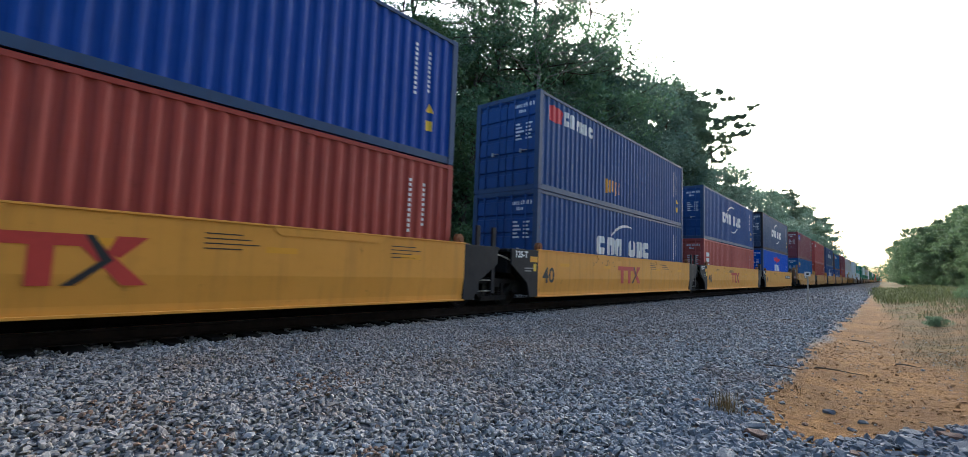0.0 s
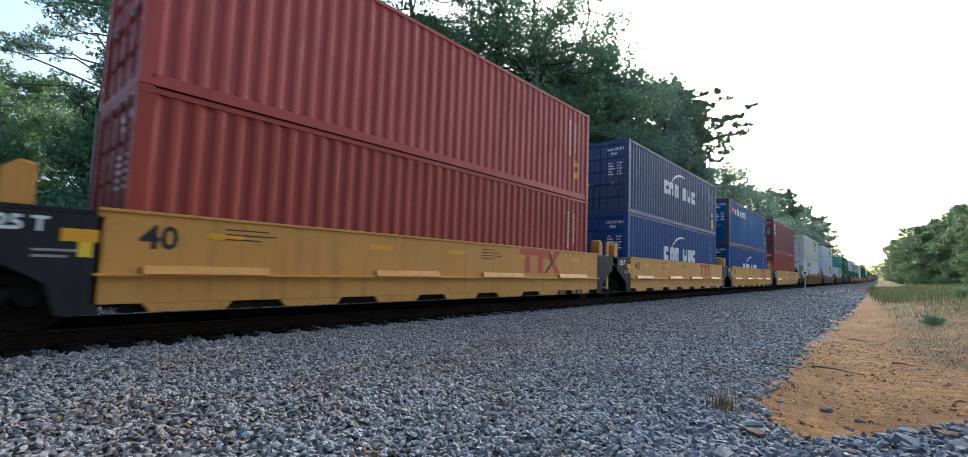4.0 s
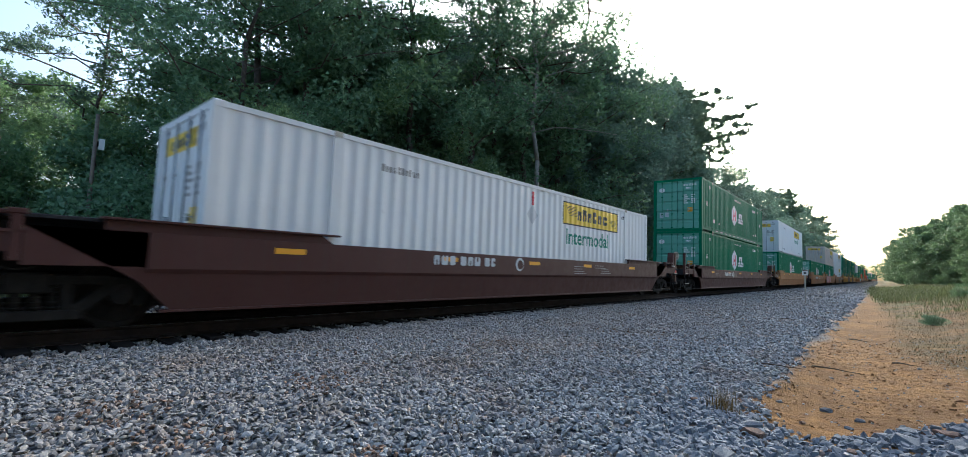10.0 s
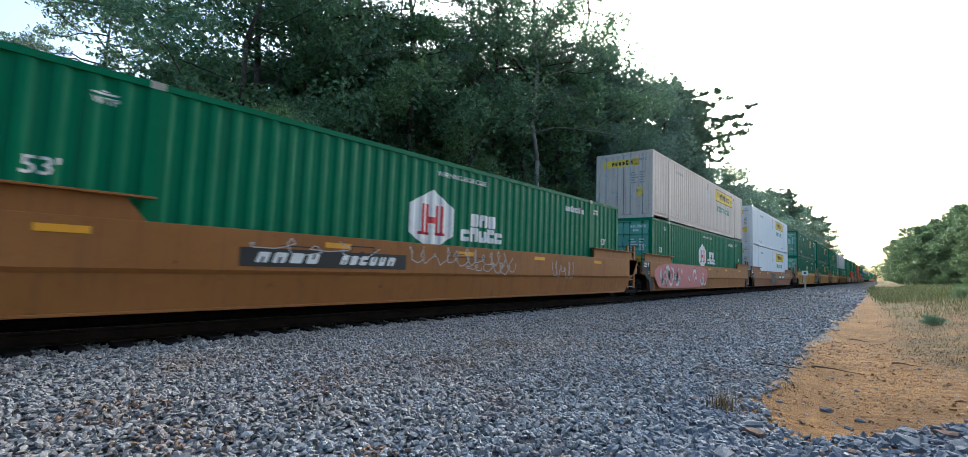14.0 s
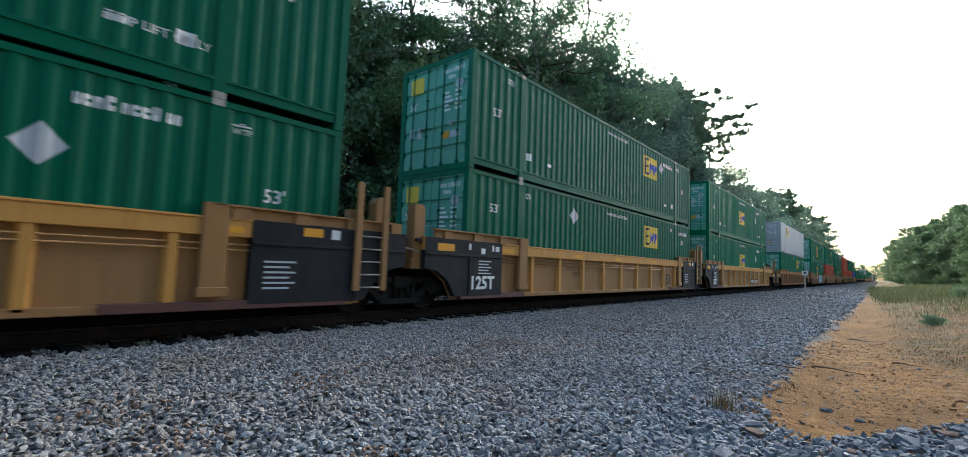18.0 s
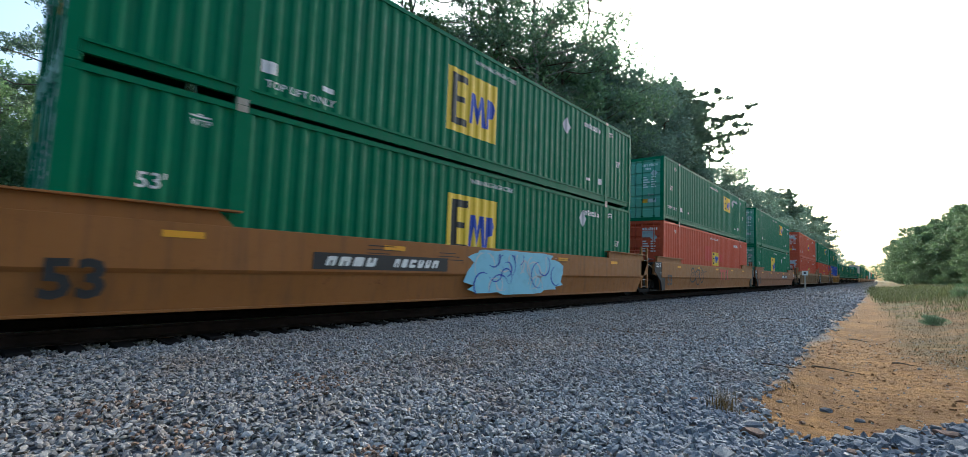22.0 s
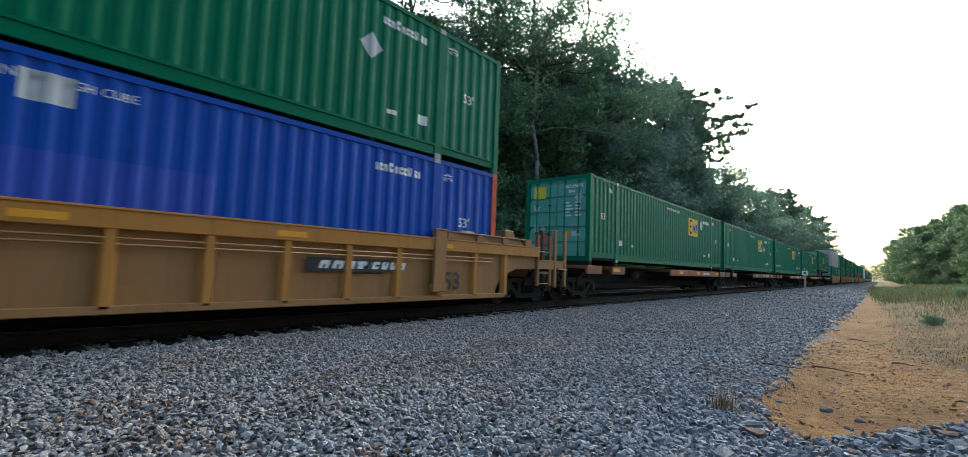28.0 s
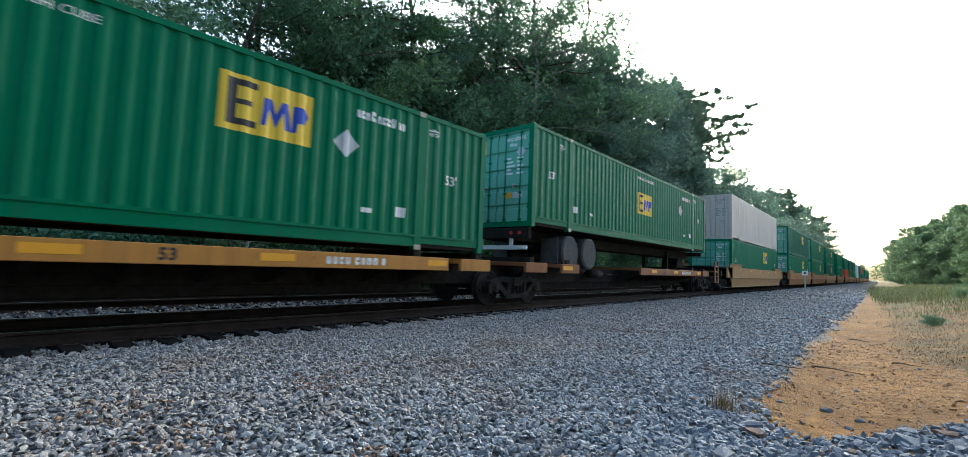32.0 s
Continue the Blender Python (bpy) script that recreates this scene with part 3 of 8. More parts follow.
def dom_small(light=True, number=True, high=False):
    """Length, notices and number line; on some boxes they stand higher and nearer the end."""
    m = M_WHITE if light else M_DARK
    z53 = 1.94 if high else 1.47
    near, far = (2.42, 13.56) if high else (1.50, 14.47)
    roofed = shapes(rect(-0.13, 0.13, 0.14, 0.165), [(-0.05, 0.175), (0.05, 0.175), (0.0, 0.20)])
    out = [text_mark("53'", 0.83, z53, 0.21, m), text_mark("53'", 14.86, z53, 0.21, m),
           text_mark("WARNING HIGH CUBE", 7.2, 2.53, 0.11, m, 0.001),
           mark("lift_notice", m, shapes(rect(0, 0.24, 0, 0.20)), "ln", 2.28, 0.62),
           mark("lift_notice", m, shapes(rect(0, 0.24, 0, 0.20)), "ln", 13.52, 0.62),
           mark("lift_notice", m, shapes(rect(0, 0.22, 0, 0.09)), "lm", 3.32, 0.63),
           mark("lift_notice", m, shapes(rect(0, 0.22, 0, 0.09)), "lm", 12.74, 0.63)]
    for u in (near, far):
        out += [text_mark("WTP", u - 0.13, 2.44, 0.09, m, 0.001), mark("notice_block", m, roofed, "wt", u, 2.42)]
    if number:
        out += [bar_mark(14.58 if high else 12.54, 2.37, 10, 0.15, 0.085, m, 21, 4)]
    return out


def top_lift(u, v, m=M_WHITE):
    return text_mark("TOP LIFT ONLY", u, v, 0.122, m, 0.002)


def placard(u, v, r=0.26):
    def add(box, s, H):
        mark("placard", M_SILVER, shapes(lozenge(0, 0, r)), ("pl", r), u, v, "grey diamond placard")(box, s, H)
    return add


def square_doors(box, s, H, ground=M_YEL):
    door_plate(box, "emblem_panel", shapes(rect(0, 0.5, 0, 0.42)), ground, "sqd", -0.95, H - 0.72)
    door_plate(box, "placard", shapes(lozenge(0, 0, 0.17)), M_SILVER, "dpl", 0.85, H - 0.75)
    door_plate(box, "sticker", shapes(rect(0, 0.26, 0, 0.17)), M_REFLEX, "dst", 0.30, 0.82)
    door_plate(box, "notice_block", shapes(rect(0, 0.34, 0, 0.17)), M_SILVER, "dnb", 0.60, 0.82)
    door_plate(box, "lettering", letters("53'", 0.18, 0.003), M_WHITE, "d53", -0.95, H - 1.15)
    door_plate(box, "notice_block", shapes(rect(0, 0.16, 0, 0.3), rect(0.3, 0.46, 0, 0.2)), M_SILVER, "dnc", -0.92, 0.95)


def banner_doors(box, s, H):
    door_plate(box, "banner_panel", shapes(rect(0, 1.62, 0, 0.32)), M_YEL, "bnd", -0.95, H - 0.62)
    vs, fs = bars(6, 0.16, 0.12, 0.05, 9)
    me = ([(a, b) for a, b in vs], fs)
    door_plate(box, "banner_figure", me, M_DARK, "bnf", -0.55, H - 0.55).matrix_basis = pose(0, -0.004, 0)
    door_plate(box, "sticker", shapes(rect(0, 0.3, 0, 0.38)), M_YEL, "bns", 0.62, 0.95)


def hexagon_doors(box, s, H):
    door_plate(box, "emblem_panel", shapes([(0.15, 0), (0.30, 0.075), (0.30, 0.21), (0.15, 0.28), (0, 0.21), (0, 0.075)]), M_WHITE, "hxd", -0.98, H - 0.72)
    door_plate(box, "sticker", shapes(rect(0, 0.26, 0, 0.24)), M_REFLEX, "hxs", 0.55, 1.05)
    door_plate(box, "lettering", letters("53'", 0.18, 0.003), M_WHITE, "h53", 0.72, 0.25 if H < 2 else 1.55)
    door_plate(box, "notice_block", shapes(rect(0, 0.2, 0, 0.3), rect(0.3, 0.5, 0.05, 0.3)), M_SILVER, "hxn", -0.95, 0.75)


# ---- railway cars: y = 0 is the front end of the load, z = 0 the rail top ----
WHEEL_R = 0.457
WHEELSETS = []      # (wheelset, the car's place at the start, its place on the car)


def wheelset_mesh(g):
    for s in (-1, 1):
        g.lathe((s * 0.75, 0, 0), [(-0.07 * s, WHEEL_R + 0.028), (-0.045 * s, WHEEL_R + 0.028), (-0.04 * s, WHEEL_R), (0.065 * s, WHEEL_R - 0.006), (0.065 * s, WHEEL_R - 0.06), (0.03 * s, WHEEL_R - 0.07), (0.02 * s, 0.20), (0.07 * s, 0.15), (0.07 * s, 0.0)], 16)
        for k in range(3):
            t = 2 * math.pi * k / 3
            g.box(s * 0.80 - 0.02, s * 0.80 + 0.02, math.cos(t) * 0.28 - 0.035, math.cos(t) * 0.28 + 0.035, math.sin(t) * 0.28 - 0.035, math.sin(t) * 0.28 + 0.035)
    g.tube((-1.05, 0, 0), (1.05, 0, 0), 0.08, n=12)


def side_frame_mesh(g):
    """A cast truck side: an arched upper bar, two slanted legs and a lower bar round the springs."""
    x0, x1 = -0.08, 0.08
    g.prism("x", [(-1.18, 0.46), (-1.10, 0.62), (-0.72, 0.70), (0.72, 0.70), (1.10, 0.62), (1.18, 0.46), (0.98, 0.50), (0.68, 0.58), (-0.68, 0.58), (-0.98, 0.50)], x0, x1)
    for s in (-1, 1):
        g.prism("x", [(s * 0.72, 0.60), (s * 0.90, 0.56), (s * 0.46, 0.17), (s * 0.34, 0.17), (s * 0.36, 0.28)], x0, x1)
        g.prism("x", [(s * 0.30, 0.60), (s * 0.42, 0.60), (s * 0.42, 0.20), (s * 0.30, 0.20)], x0, x1)
        g.prism("x", [(s * 1.02, 0.30), (s * 1.14, 0.30), (s * 1.18, 0.50), (s * 1.02, 0.52)], x0, x1)
    g.prism("x", [(-0.52, 0.16), (0.52, 0.16), (0.46, 0.28), (-0.46, 0.28)], x0 - 0.03, x1 + 0.03)


def springs_mesh(g):
    for i in range(4):
        g.tube((0, -0.24 + 0.16 * i, 0.28), (0, -0.24 + 0.16 * i, 0.58), 0.055, n=8)
        for k in range(5):
            g.tube((0, -0.24 + 0.16 * i, 0.30 + 0.06 * k), (0, -0.24 + 0.16 * i, 0.32 + 0.06 * k), 0.072, n=8)


def bogie(car, y, at):
    """A two-axle truck under a car."""
    b = part("bogie", shared("bolster", lambda g: (g.box(-1.15, 1.15, -0.2, 0.2, 0.48, 0.72), g.tube((0, 0, 0.7), (0, 0, 0.86), 0.2)), 0.02), M_STEEL, car, "grimy cast steel truck", pose(0, y, 0))
    for x in (-1.02, 1.02):
        part("side_frame", shared("side_frame", side_frame_mesh, 0.012), M_STEEL, b, m=pose(x, 0, 0))
        if x < 0:
            continue
        part("spring_nest", shared("spring_nest", springs_mesh), M_STEEL, b, m=pose(x, 0, 0))
        for w in (-0.89, 0.89):
            part("axle_cap", shared("axle_cap", lambda g: (g.tube((-0.08, 0, 0), (0.10, 0, 0), 0.13, n=14), g.tube((0.10, 0, 0), (0.13, 0, 0), 0.075, n=8)), 0), M_WHEEL, b, m=pose(x, w, WHEEL_R))
    for w in (-0.89, 0.89):
        ws = part("wheelset", shared("wheelset", wheelset_mesh), M_WHEEL, car, m=pose(0, y + w, WHEEL_R))
        WHEELSETS.append((ws, at, y + w))


def ladder(car, y0, y1, z0, z1, rungs, material, x=1.44):
    stile = shared(("stile", z0, z1, x), lambda g: g.box(x - 0.035, x + 0.035, -0.06, 0.06, z0, z1), 0.006)
    lad = part("ladder", stile, material, car, m=pose(0, y0, 0))
    part("stile", stile, material, lad, m=pose(0, y1 - y0, 0))
    for i in range(rungs):
        z = z0 + 0.06 + i * (min(z1, 1.5) - z0 - 0.12) / max(1, rungs - 1)
        part("rung", shared(("rung", y1 - y0), lambda g: g.tube((x, 0, 0), (x, y1 - y0, 0), 0.014, n=6)), M_GALV, lad, m=pose(0, 0, z))
    return lad


def flat_mark(car, name, material, flat, key, u, v, x, label=""):
    vs, fs = flat
    me = MESHES.get(("flat", key))
    if me is None:
        me = bpy.data.meshes.new("mark")
        me.from_pydata([(0, a, b) for a, b in vs], [], fs)
        MESHES[("flat", key)] = me
    if car.get("folded") and v > 0 and v + max(b for a, b in vs) < 0.76:
        return part(name, me, material, car, label, pose(x - 0.035 - (0.8 - v) * 0.143, u, v, 0, 8.14, 0))
    return part(name, me, material, car, label, pose(x, u, v))


def car_text(car, t, u, v, h, material, x, bold=0.01, slant=0.0):
    return flat_mark(car, "lettering", material, letters(t, h, bold, slant), ("ct", t, h, bold, slant), u, v, x)


def crossed_emblem(car, u, v, x, material):
    """A barred emblem: a long top bar on two stems, with two crossed slanted strips."""
    flat_mark(car, "emblem_bar", material, shapes([(0, 0.6), (0, 0.46), (0.24, 0.46), (0.24, 0), (0.46, 0), (0.46, 0.46), (0.84, 0.46), (0.84, 0), (1.06, 0), (1.06, 0.46), (1.28, 0.46), (1.70, 0), (1.96, 0), (1.36, 0.60)]), "xe", u, v, x, "faded red emblem")
    flat_mark(car, "emblem_bar", material, shapes([(1.62, 0.60), (1.94, 0.60), (1.66, 0.33), (1.54, 0.40)]), "xg", u, v, x)
    flat_mark(car, "emblem_bar", M_DARK, shapes([(1.32, 0.60), (1.40, 0.60), (1.60, 0.30), (1.26, 0), (1.14, 0), (1.48, 0.30)]), "xf", u, v, x + 0.002)


def small_stencils(car, x, L, z, seed, m=M_DARK):
    rng = random.Random(seed)
    rows = []
    for k in range(3):
        u, v = rng.uniform(0.08, 0.9) * L, z - rng.uniform(0, 0.12)
        rows += [rect(u, u + 0.5 + 0.12 * ((i + k) % 3), v - 0.07 * i, v - 0.07 * i + 0.017) for i in range(rng.randint(2, 4))]
    flat_mark(car, "small_stencil", m, shapes(*rows), ("st", seed, x, L, z), 0, 0, x)


def reflectors(car, x, L, z, seed=0):
    for i, u in enumerate((0.06, 0.27, 0.46, 0.66, 0.86)):
        flat_mark(car, "reflector", M_REFLEX, shapes(rect(0, 0.5, 0, 0.09)), "rf", u * L + 0.15 * ((i * 7 + seed) % 3), z, x)


def outer_end(car, paint_, L, side, style, top, post, rough):
    """The end of a 53 ft well beyond its truck: deck, side sills, posts, hanging step, coupler and brake gear."""
    m = pose(0, L, 0, 0, 0, 180) if side else Matrix()
    black = PAINT["black"]
    paint_ = paint_ if paint_ is PAINT["oxide"] else PAINT["sand" if style == "rib" else "wornend"]
    deck = {"low": 1.40, "tall": min(top, 1.46), "rib": 1.50}[style]
    part("end_platform", shared(("outer_deck", deck), lambda g: (g.box(-1.34, 1.34, -2.56, -0.25, deck - 0.05, deck), g.box(-0.32, 0.32, -3.05, 0.3, 0.72, 1.05), g.box(-1.42, 1.42, -3.16, -3.04, 0.90, 1.20), g.box(-1.1, 1.1, -3.6, -3.16, 1.14, 1.18)), 0.008), black, car, m=m)
    part("coupler", shared("coupler", lambda g: (g.box(-0.11, 0.11, -3.62, -2.9, 0.78, 0.98), g.box(-0.17, 0.17, -3.70, -3.45, 0.72, 1.04)), 0.02), M_STEEL, car, m=m)
    if rough:
        return
    for x in (1.34, -1.42):
        part("side_sill", shared("side_sill", lambda g: (g.box(0, 0.08, -3.16, -1.76, 0.96, 1.19), g.box(-0.02, 0.10, -3.16, -1.76, 1.17, 1.21)), 0.006), paint_, car, m=m @ pose(x, 0, 0))
        if style == "low":
            for y in (-2.60, -1.86):
                part("deck_post", shared("deck_post", lambda g: (g.box(-0.05, 0.05, -0.05, 0.05, 0.86, 1.42), g.box(-0.06, 0.06, -0.09, 0.09, 1.38, 1.44)), 0.008), paint_, car, m=m @ pose(x + 0.05, y, 0))
            part("deck_rail", shared("deck_rail", lambda g: g.box(-0.03, 0.03, -2.60, -1.86, 1.37, 1.42), 0.006), paint_, car, m=m @ pose(x + 0.05, 0, 0))
            part("end_rail", shared("end_rail", lambda g: g.tube((0, -3.2, 1.29), (0, -2.6, 1.29), 0.022, n=8)), M_GALV, car, m=m @ pose(x + 0.05, 0, 0))
    for k in (0, 1):
        x = 1.40 if k == 0 else -1.40
        if style == "low":
            if not side:
                part("grab_post", shared("grab_post", lambda g: (g.box(-0.05, 0.05, -0.045, 0.045, 0.92, 1.92), g.box(-0.055, 0.055, -0.06, 0.06, 1.86, 1.94)), 0.01), paint_, car, m=m @ pose(x, -3.2, 0))
        else:
            for y in (-3.14, -2.60):
                part("grab_post", shared(("tall_post", post), lambda g: g.box(-0.04, 0.04, -0.05, 0.05, 0.45, post), 0.008), paint_, car, m=m @ pose(x, y, 0))
    step = part("hanging_step", shared("hanging_step", lambda g: [g.tube((0, y, z), (0, q, w), 0.018, n=6) for y, z, q, w in ((-3.24, 1.0, -3.24, 0.50), (-2.74, 1.0, -2.74, 0.50), (-3.24, 0.50, -2.74, 0.50))]), M_WHEEL, car, m=m @ pose(-1.43 if side else 1.43, 0, 0))
    part("rung", shared("step_rung", lambda g: g.box(-0.01, 0.03, -3.24, -2.74, 0.49, 0.51)), M_GALV, step)
    part("rung", shared("step_rung2", lambda g: g.tube((0, -3.24, 0.97), (0, -2.74, 0.97), 0.016, n=6)), M_GALV, step)
    part("brake_pipe", shared("end_pipe", lambda g: [g.tube((1.26, -2.75 + 0.14 * i, 0.92 + 0.16 * math.sin(0.7 * i)), (1.26, -2.61 + 0.14 * i, 0.92 + 0.16 * math.sin(0.7 * (i + 1))), 0.014, n=6) for i in range(9)]), M_WHEEL, car, m=m if not side else m @ pose(-2.52, 0, 0))
    part("air_hose", shared("deep_hose", lambda g: [g.tube((0.35, -3.1 - 0.11 * i, 0.86 - 0.34 * math.sin(math.pi * i / 6)), (0.35, -3.21 - 0.11 * i, 0.86 - 0.34 * math.sin(math.pi * (i + 1) / 6)), 0.026, n=6) for i in range(6)]), M_RUBBER, car, m=m)
    part("air_reservoir", shared("air_reservoir", lambda g: (g.tube((-0.9, -2.2, 1.18), (1.05, -2.2, 1.18), 0.17, n=14), g.tube((1.05, -2.2, 1.18), (1.10, -2.2, 1.18), 0.17, 0.10, n=14), g.box(0.6, 0.68, -2.42, -1.98, 0.98, 1.38))), PAINT["umber"], car, m=m if not side else m @ pose(-0.2, 0, 0))
    part("brake_valve", shared("brake_valve", lambda g: (g.box(1.0, 1.28, -2.05, -1.80, 1.02, 1.30), g.tube((1.1, -1.9, 1.30), (1.1, -1.9, 1.37), 0.07, n=10), g.tube((1.28, -1.95, 1.15), (1.33, -1.95, 1.15), 0.06, n=10))), M_STEEL, car, m=m if not side else m @ pose(-2.3, 0, 0))
    s = -1 if side else 1
    if style == "low" and side:
        part("brake_housing", shared("slim_housing", lambda g: (g.prism("x", [(-3.02, 1.26), (-2.84, 1.26), (-2.84, 1.70), (-2.90, 1.88), (-3.02, 1.90)], -1.38, -1.12), g.box(-1.42, -1.0, -3.05, -2.80, 1.19, 1.27)), 0.015), paint_, car, m=m)
        part("brake_mast", shared("brake_mast", lambda g: (g.box(-1.40, -1.26, -3.22, -3.08, 0.60, 1.88), g.box(-1.41, -1.25, -3.24, -3.06, 0.96, 1.10)), 0.01), PAINT["umber"], car, m=m)
        wheel = part("brake_wheel", shared("slim_wheel", lambda g: (g.lathe((0, 0, 0), [(-0.02, 0.18), (0.02, 0.20), (0.03, 0.155), (-0.02, 0.15)], 20), g.box(-0.015, 0.015, -0.17, 0.17, -0.02, 0.02), g.box(-0.015, 0.015, -0.02, 0.02, -0.17, 0.17))), M_GALV, car, m=pose(1.34, L + 3.30, 1.76, 0, 0, -25))
        part("brake_lever", shared("brake_lever", lambda g: (g.tube((-1.38, -2.79, 0.70), (-1.38, -3.10, 0.43), 0.025, n=6), g.tube((-1.38, -3.40, 0.70), (-1.38, -3.10, 0.43), 0.025, n=6))), M_WHEEL, car, m=m)
        part("warning_patch", shared("warning_patch", lambda g: g.box(-1.428, -1.422, -3.14, -2.98, 0.98, 1.10)), M_RED, car, m=m)
    elif style != "low":
        tall = 2.10 if side else 1.98
        x0, y0 = (-0.85, -2.75) if side else (0.85, -3.12)
        part("brake_mast", shared(("end_mast", tall), lambda g: (g.box(-0.07, 0.07, -0.08, 0.08, 1.1, tall), g.box(-0.13, 0.13, -0.14, 0.14, tall - 0.45, tall - 0.12)), 0.012), PAINT["umber"], car, m=m @ pose(x0, y0, 0))
        part("brake_wheel", shared("slim_wheel", lambda g: None), M_WHEEL, car, m=m @ pose(x0, y0, 0) @ pose(0.06 * s, -0.18, tall - 0.26, 0, 0, -25))
    if style == "tall":
        part("end_shoulder", shared(("end_shoulder", top), lambda g: g.prism("x", [(-1.76, top - 0.03), (-1.05, top - 0.03), (-1.05, top + 0.24), (-1.20, top + 0.31), (-1.55, top + 0.31), (-1.76, top + 0.18)], 1.20, 1.43), 0.02), paint_, car, m=m if not side else m @ pose(-2.63, 0, 0))
    if style == "rib" and side:
        part("guide_bracket", shared("rib_guide", lambda g: (g.prism("x", [(-1.20, top - 0.02), (-0.78, top - 0.02), (-0.78, top + 0.44), (-1.12, top + 0.44), (-1.20, top + 0.34)], -1.0, -0.65)), 0.015), paint_, car, m=m)


def end_deck(car, paint_, L, near, far, style, top, post=2.40, rough=False):
    """Platforms, stub sills and couplers at the ends that meet another car."""
    for side, on in ((0, near), (1, far)):
        m = pose(0, L, 0, 0, 0, 180) if side else None
        if on == "coupler":
            outer_end(car, paint_, L, side, "rib" if style in ("53r", "40l") else "low" if style == "40s" or post < 1.7 else "tall", top, post, rough)
        elif on == "joint":
            if style == "40l":
                for x in (-1.2, 0.9):
                    part("guide_bracket", shared("joint_bracket", lambda g: g.prism("x", [(-1.15, 1.45), (-0.85, 1.45), (-0.85, 1.98), (-1.0, 2.02), (-1.15, 1.9)], 0, 0.30), 0.015), paint_, car, m=(m or Matrix()) @ pose(x, 0, 0))
            if style == "53r":
                for x in (-1.3, 1.05):
                    part("guide_bracket", shared("tall_bracket", lambda g: (g.prism("x", [(-0.15, 0.95), (0.15, 0.95), (0.15, 2.12), (0.08, 2.22), (-0.15, 2.22)], 0, 0.26), g.box(-0.02, 0.28, -0.2, 0.2, 0.88, 1.10)), 0.015), paint_, car, m=(m or Matrix()) @ pose(x, -0.96 if side else -1.43, 0))
            part("end_platform", shared(("joint_platform", top), lambda g: (g.box(-1.40, 1.40, -1.55, -0.2, top - 0.10, top - 0.03), g.box(-0.35, 0.35, -1.7, 0.2, 0.70, 1.10), g.box(-1.25, 1.25, -1.35, -1.15, 0.86, top - 0.1)), 0.01), PAINT["black"], car, m=m)
    if near == "joint":
        ladder(car, *((-3.04, -2.47, 0.47, 2.40) if style == "53r" else (-2.62, -2.05, 0.36, 1.95)), 5, PAINT["black"] if style == "40s" else paint_, 1.53 if style == "53r" else 1.36)
        part("brake_pipe", shared("brake_pipe", lambda g: [g.tube((1.30, -1.9 + 0.2 * i, 1.30 - 0.45 * (i / 6) ** 2), (1.30, -1.7 + 0.2 * i, 1.30 - 0.45 * ((i + 1) / 6) ** 2), 0.022, n=6) for i in range(6)]), M_GALV, car)
    if near == "coupler" and style == "40l":
        part("brake_reservoir", shared("brake_reservoir", lambda g: (g.tube((0.95, -2.35, 1.66), (0.95, -1.62, 1.72), 0.15, n=16), g.tube((0.95, -2.42, 1.655), (0.95, -2.35, 1.66), 0.08, 0.15, n=16), g.box(0.85, 1.05, -2.2, -2.1, 1.42, 1.56), g.box(0.85, 1.05, -1.85, -1.75, 1.42, 1.60), g.box(0.9, 1.2, -2.72, -2.45, 1.40, 1.60), g.tube((1.05, -2.58, 1.60), (1.05, -2.58, 1.70), 0.07, n=10))), PAINT["sand"], car)
        part("guide_bracket", shared("slim_guide", lambda g: g.prism("x", [(-1.66, 1.48), (-1.46, 1.48), (-1.46, 2.10), (-1.62, 2.12), (-1.66, 2.05)], 0.85, 1.2), 0.015), PAINT["sand"], car)


def guides(car, paint_, L, top):
    """Rounded guide castings at the well's four corners."""
    for x in (1, -1):
        for y in (-0.12, L + 0.12):
            part("corner_guide", shared(("corner_guide", top), lambda g: (g.prism("x", [(-0.12, top), (0.12, top), (0.12, top + 0.12), (0.06, top + 0.20), (-0.06, top + 0.20), (-0.12, top + 0.12)], -0.06, 0.06), g.tube((-0.07, 0, top + 0.09), (0.08, 0, top + 0.09), 0.07)), 0.012), PAINT["brown"], car, m=pose(x * 1.36, y, 0))


def well_floor(car, L):
    part("well_floor", shared(("well_floor", L), lambda g: (g.box(-1.30, 1.30, 0.1, 0.5, 0.24, 0.335), g.box(-1.30, 1.30, L - 0.5, L - 0.1, 0.24, 0.335), g.box(-1.30, 1.30, L / 2 - 0.3, L / 2 + 0.3, 0.24, 0.335),
         g.box(1.22, 1.32, 0, L, 0.24, 0.32), g.box(-1.32, -1.22, 0, L, 0.24, 0.32))), M_STEEL, car)
    for y in (-0.28, L + 0.20):
        part("bulkhead", shared("bulkhead", lambda g: (g.box(-1.32, 1.32, 0, 0.08, 0.28, 1.30), g.box(-1.32, 1.32, -0.04, 0.12, 1.20, 1.42)), 0.008), PAINT["black"], car, m=pose(0, y, 0))


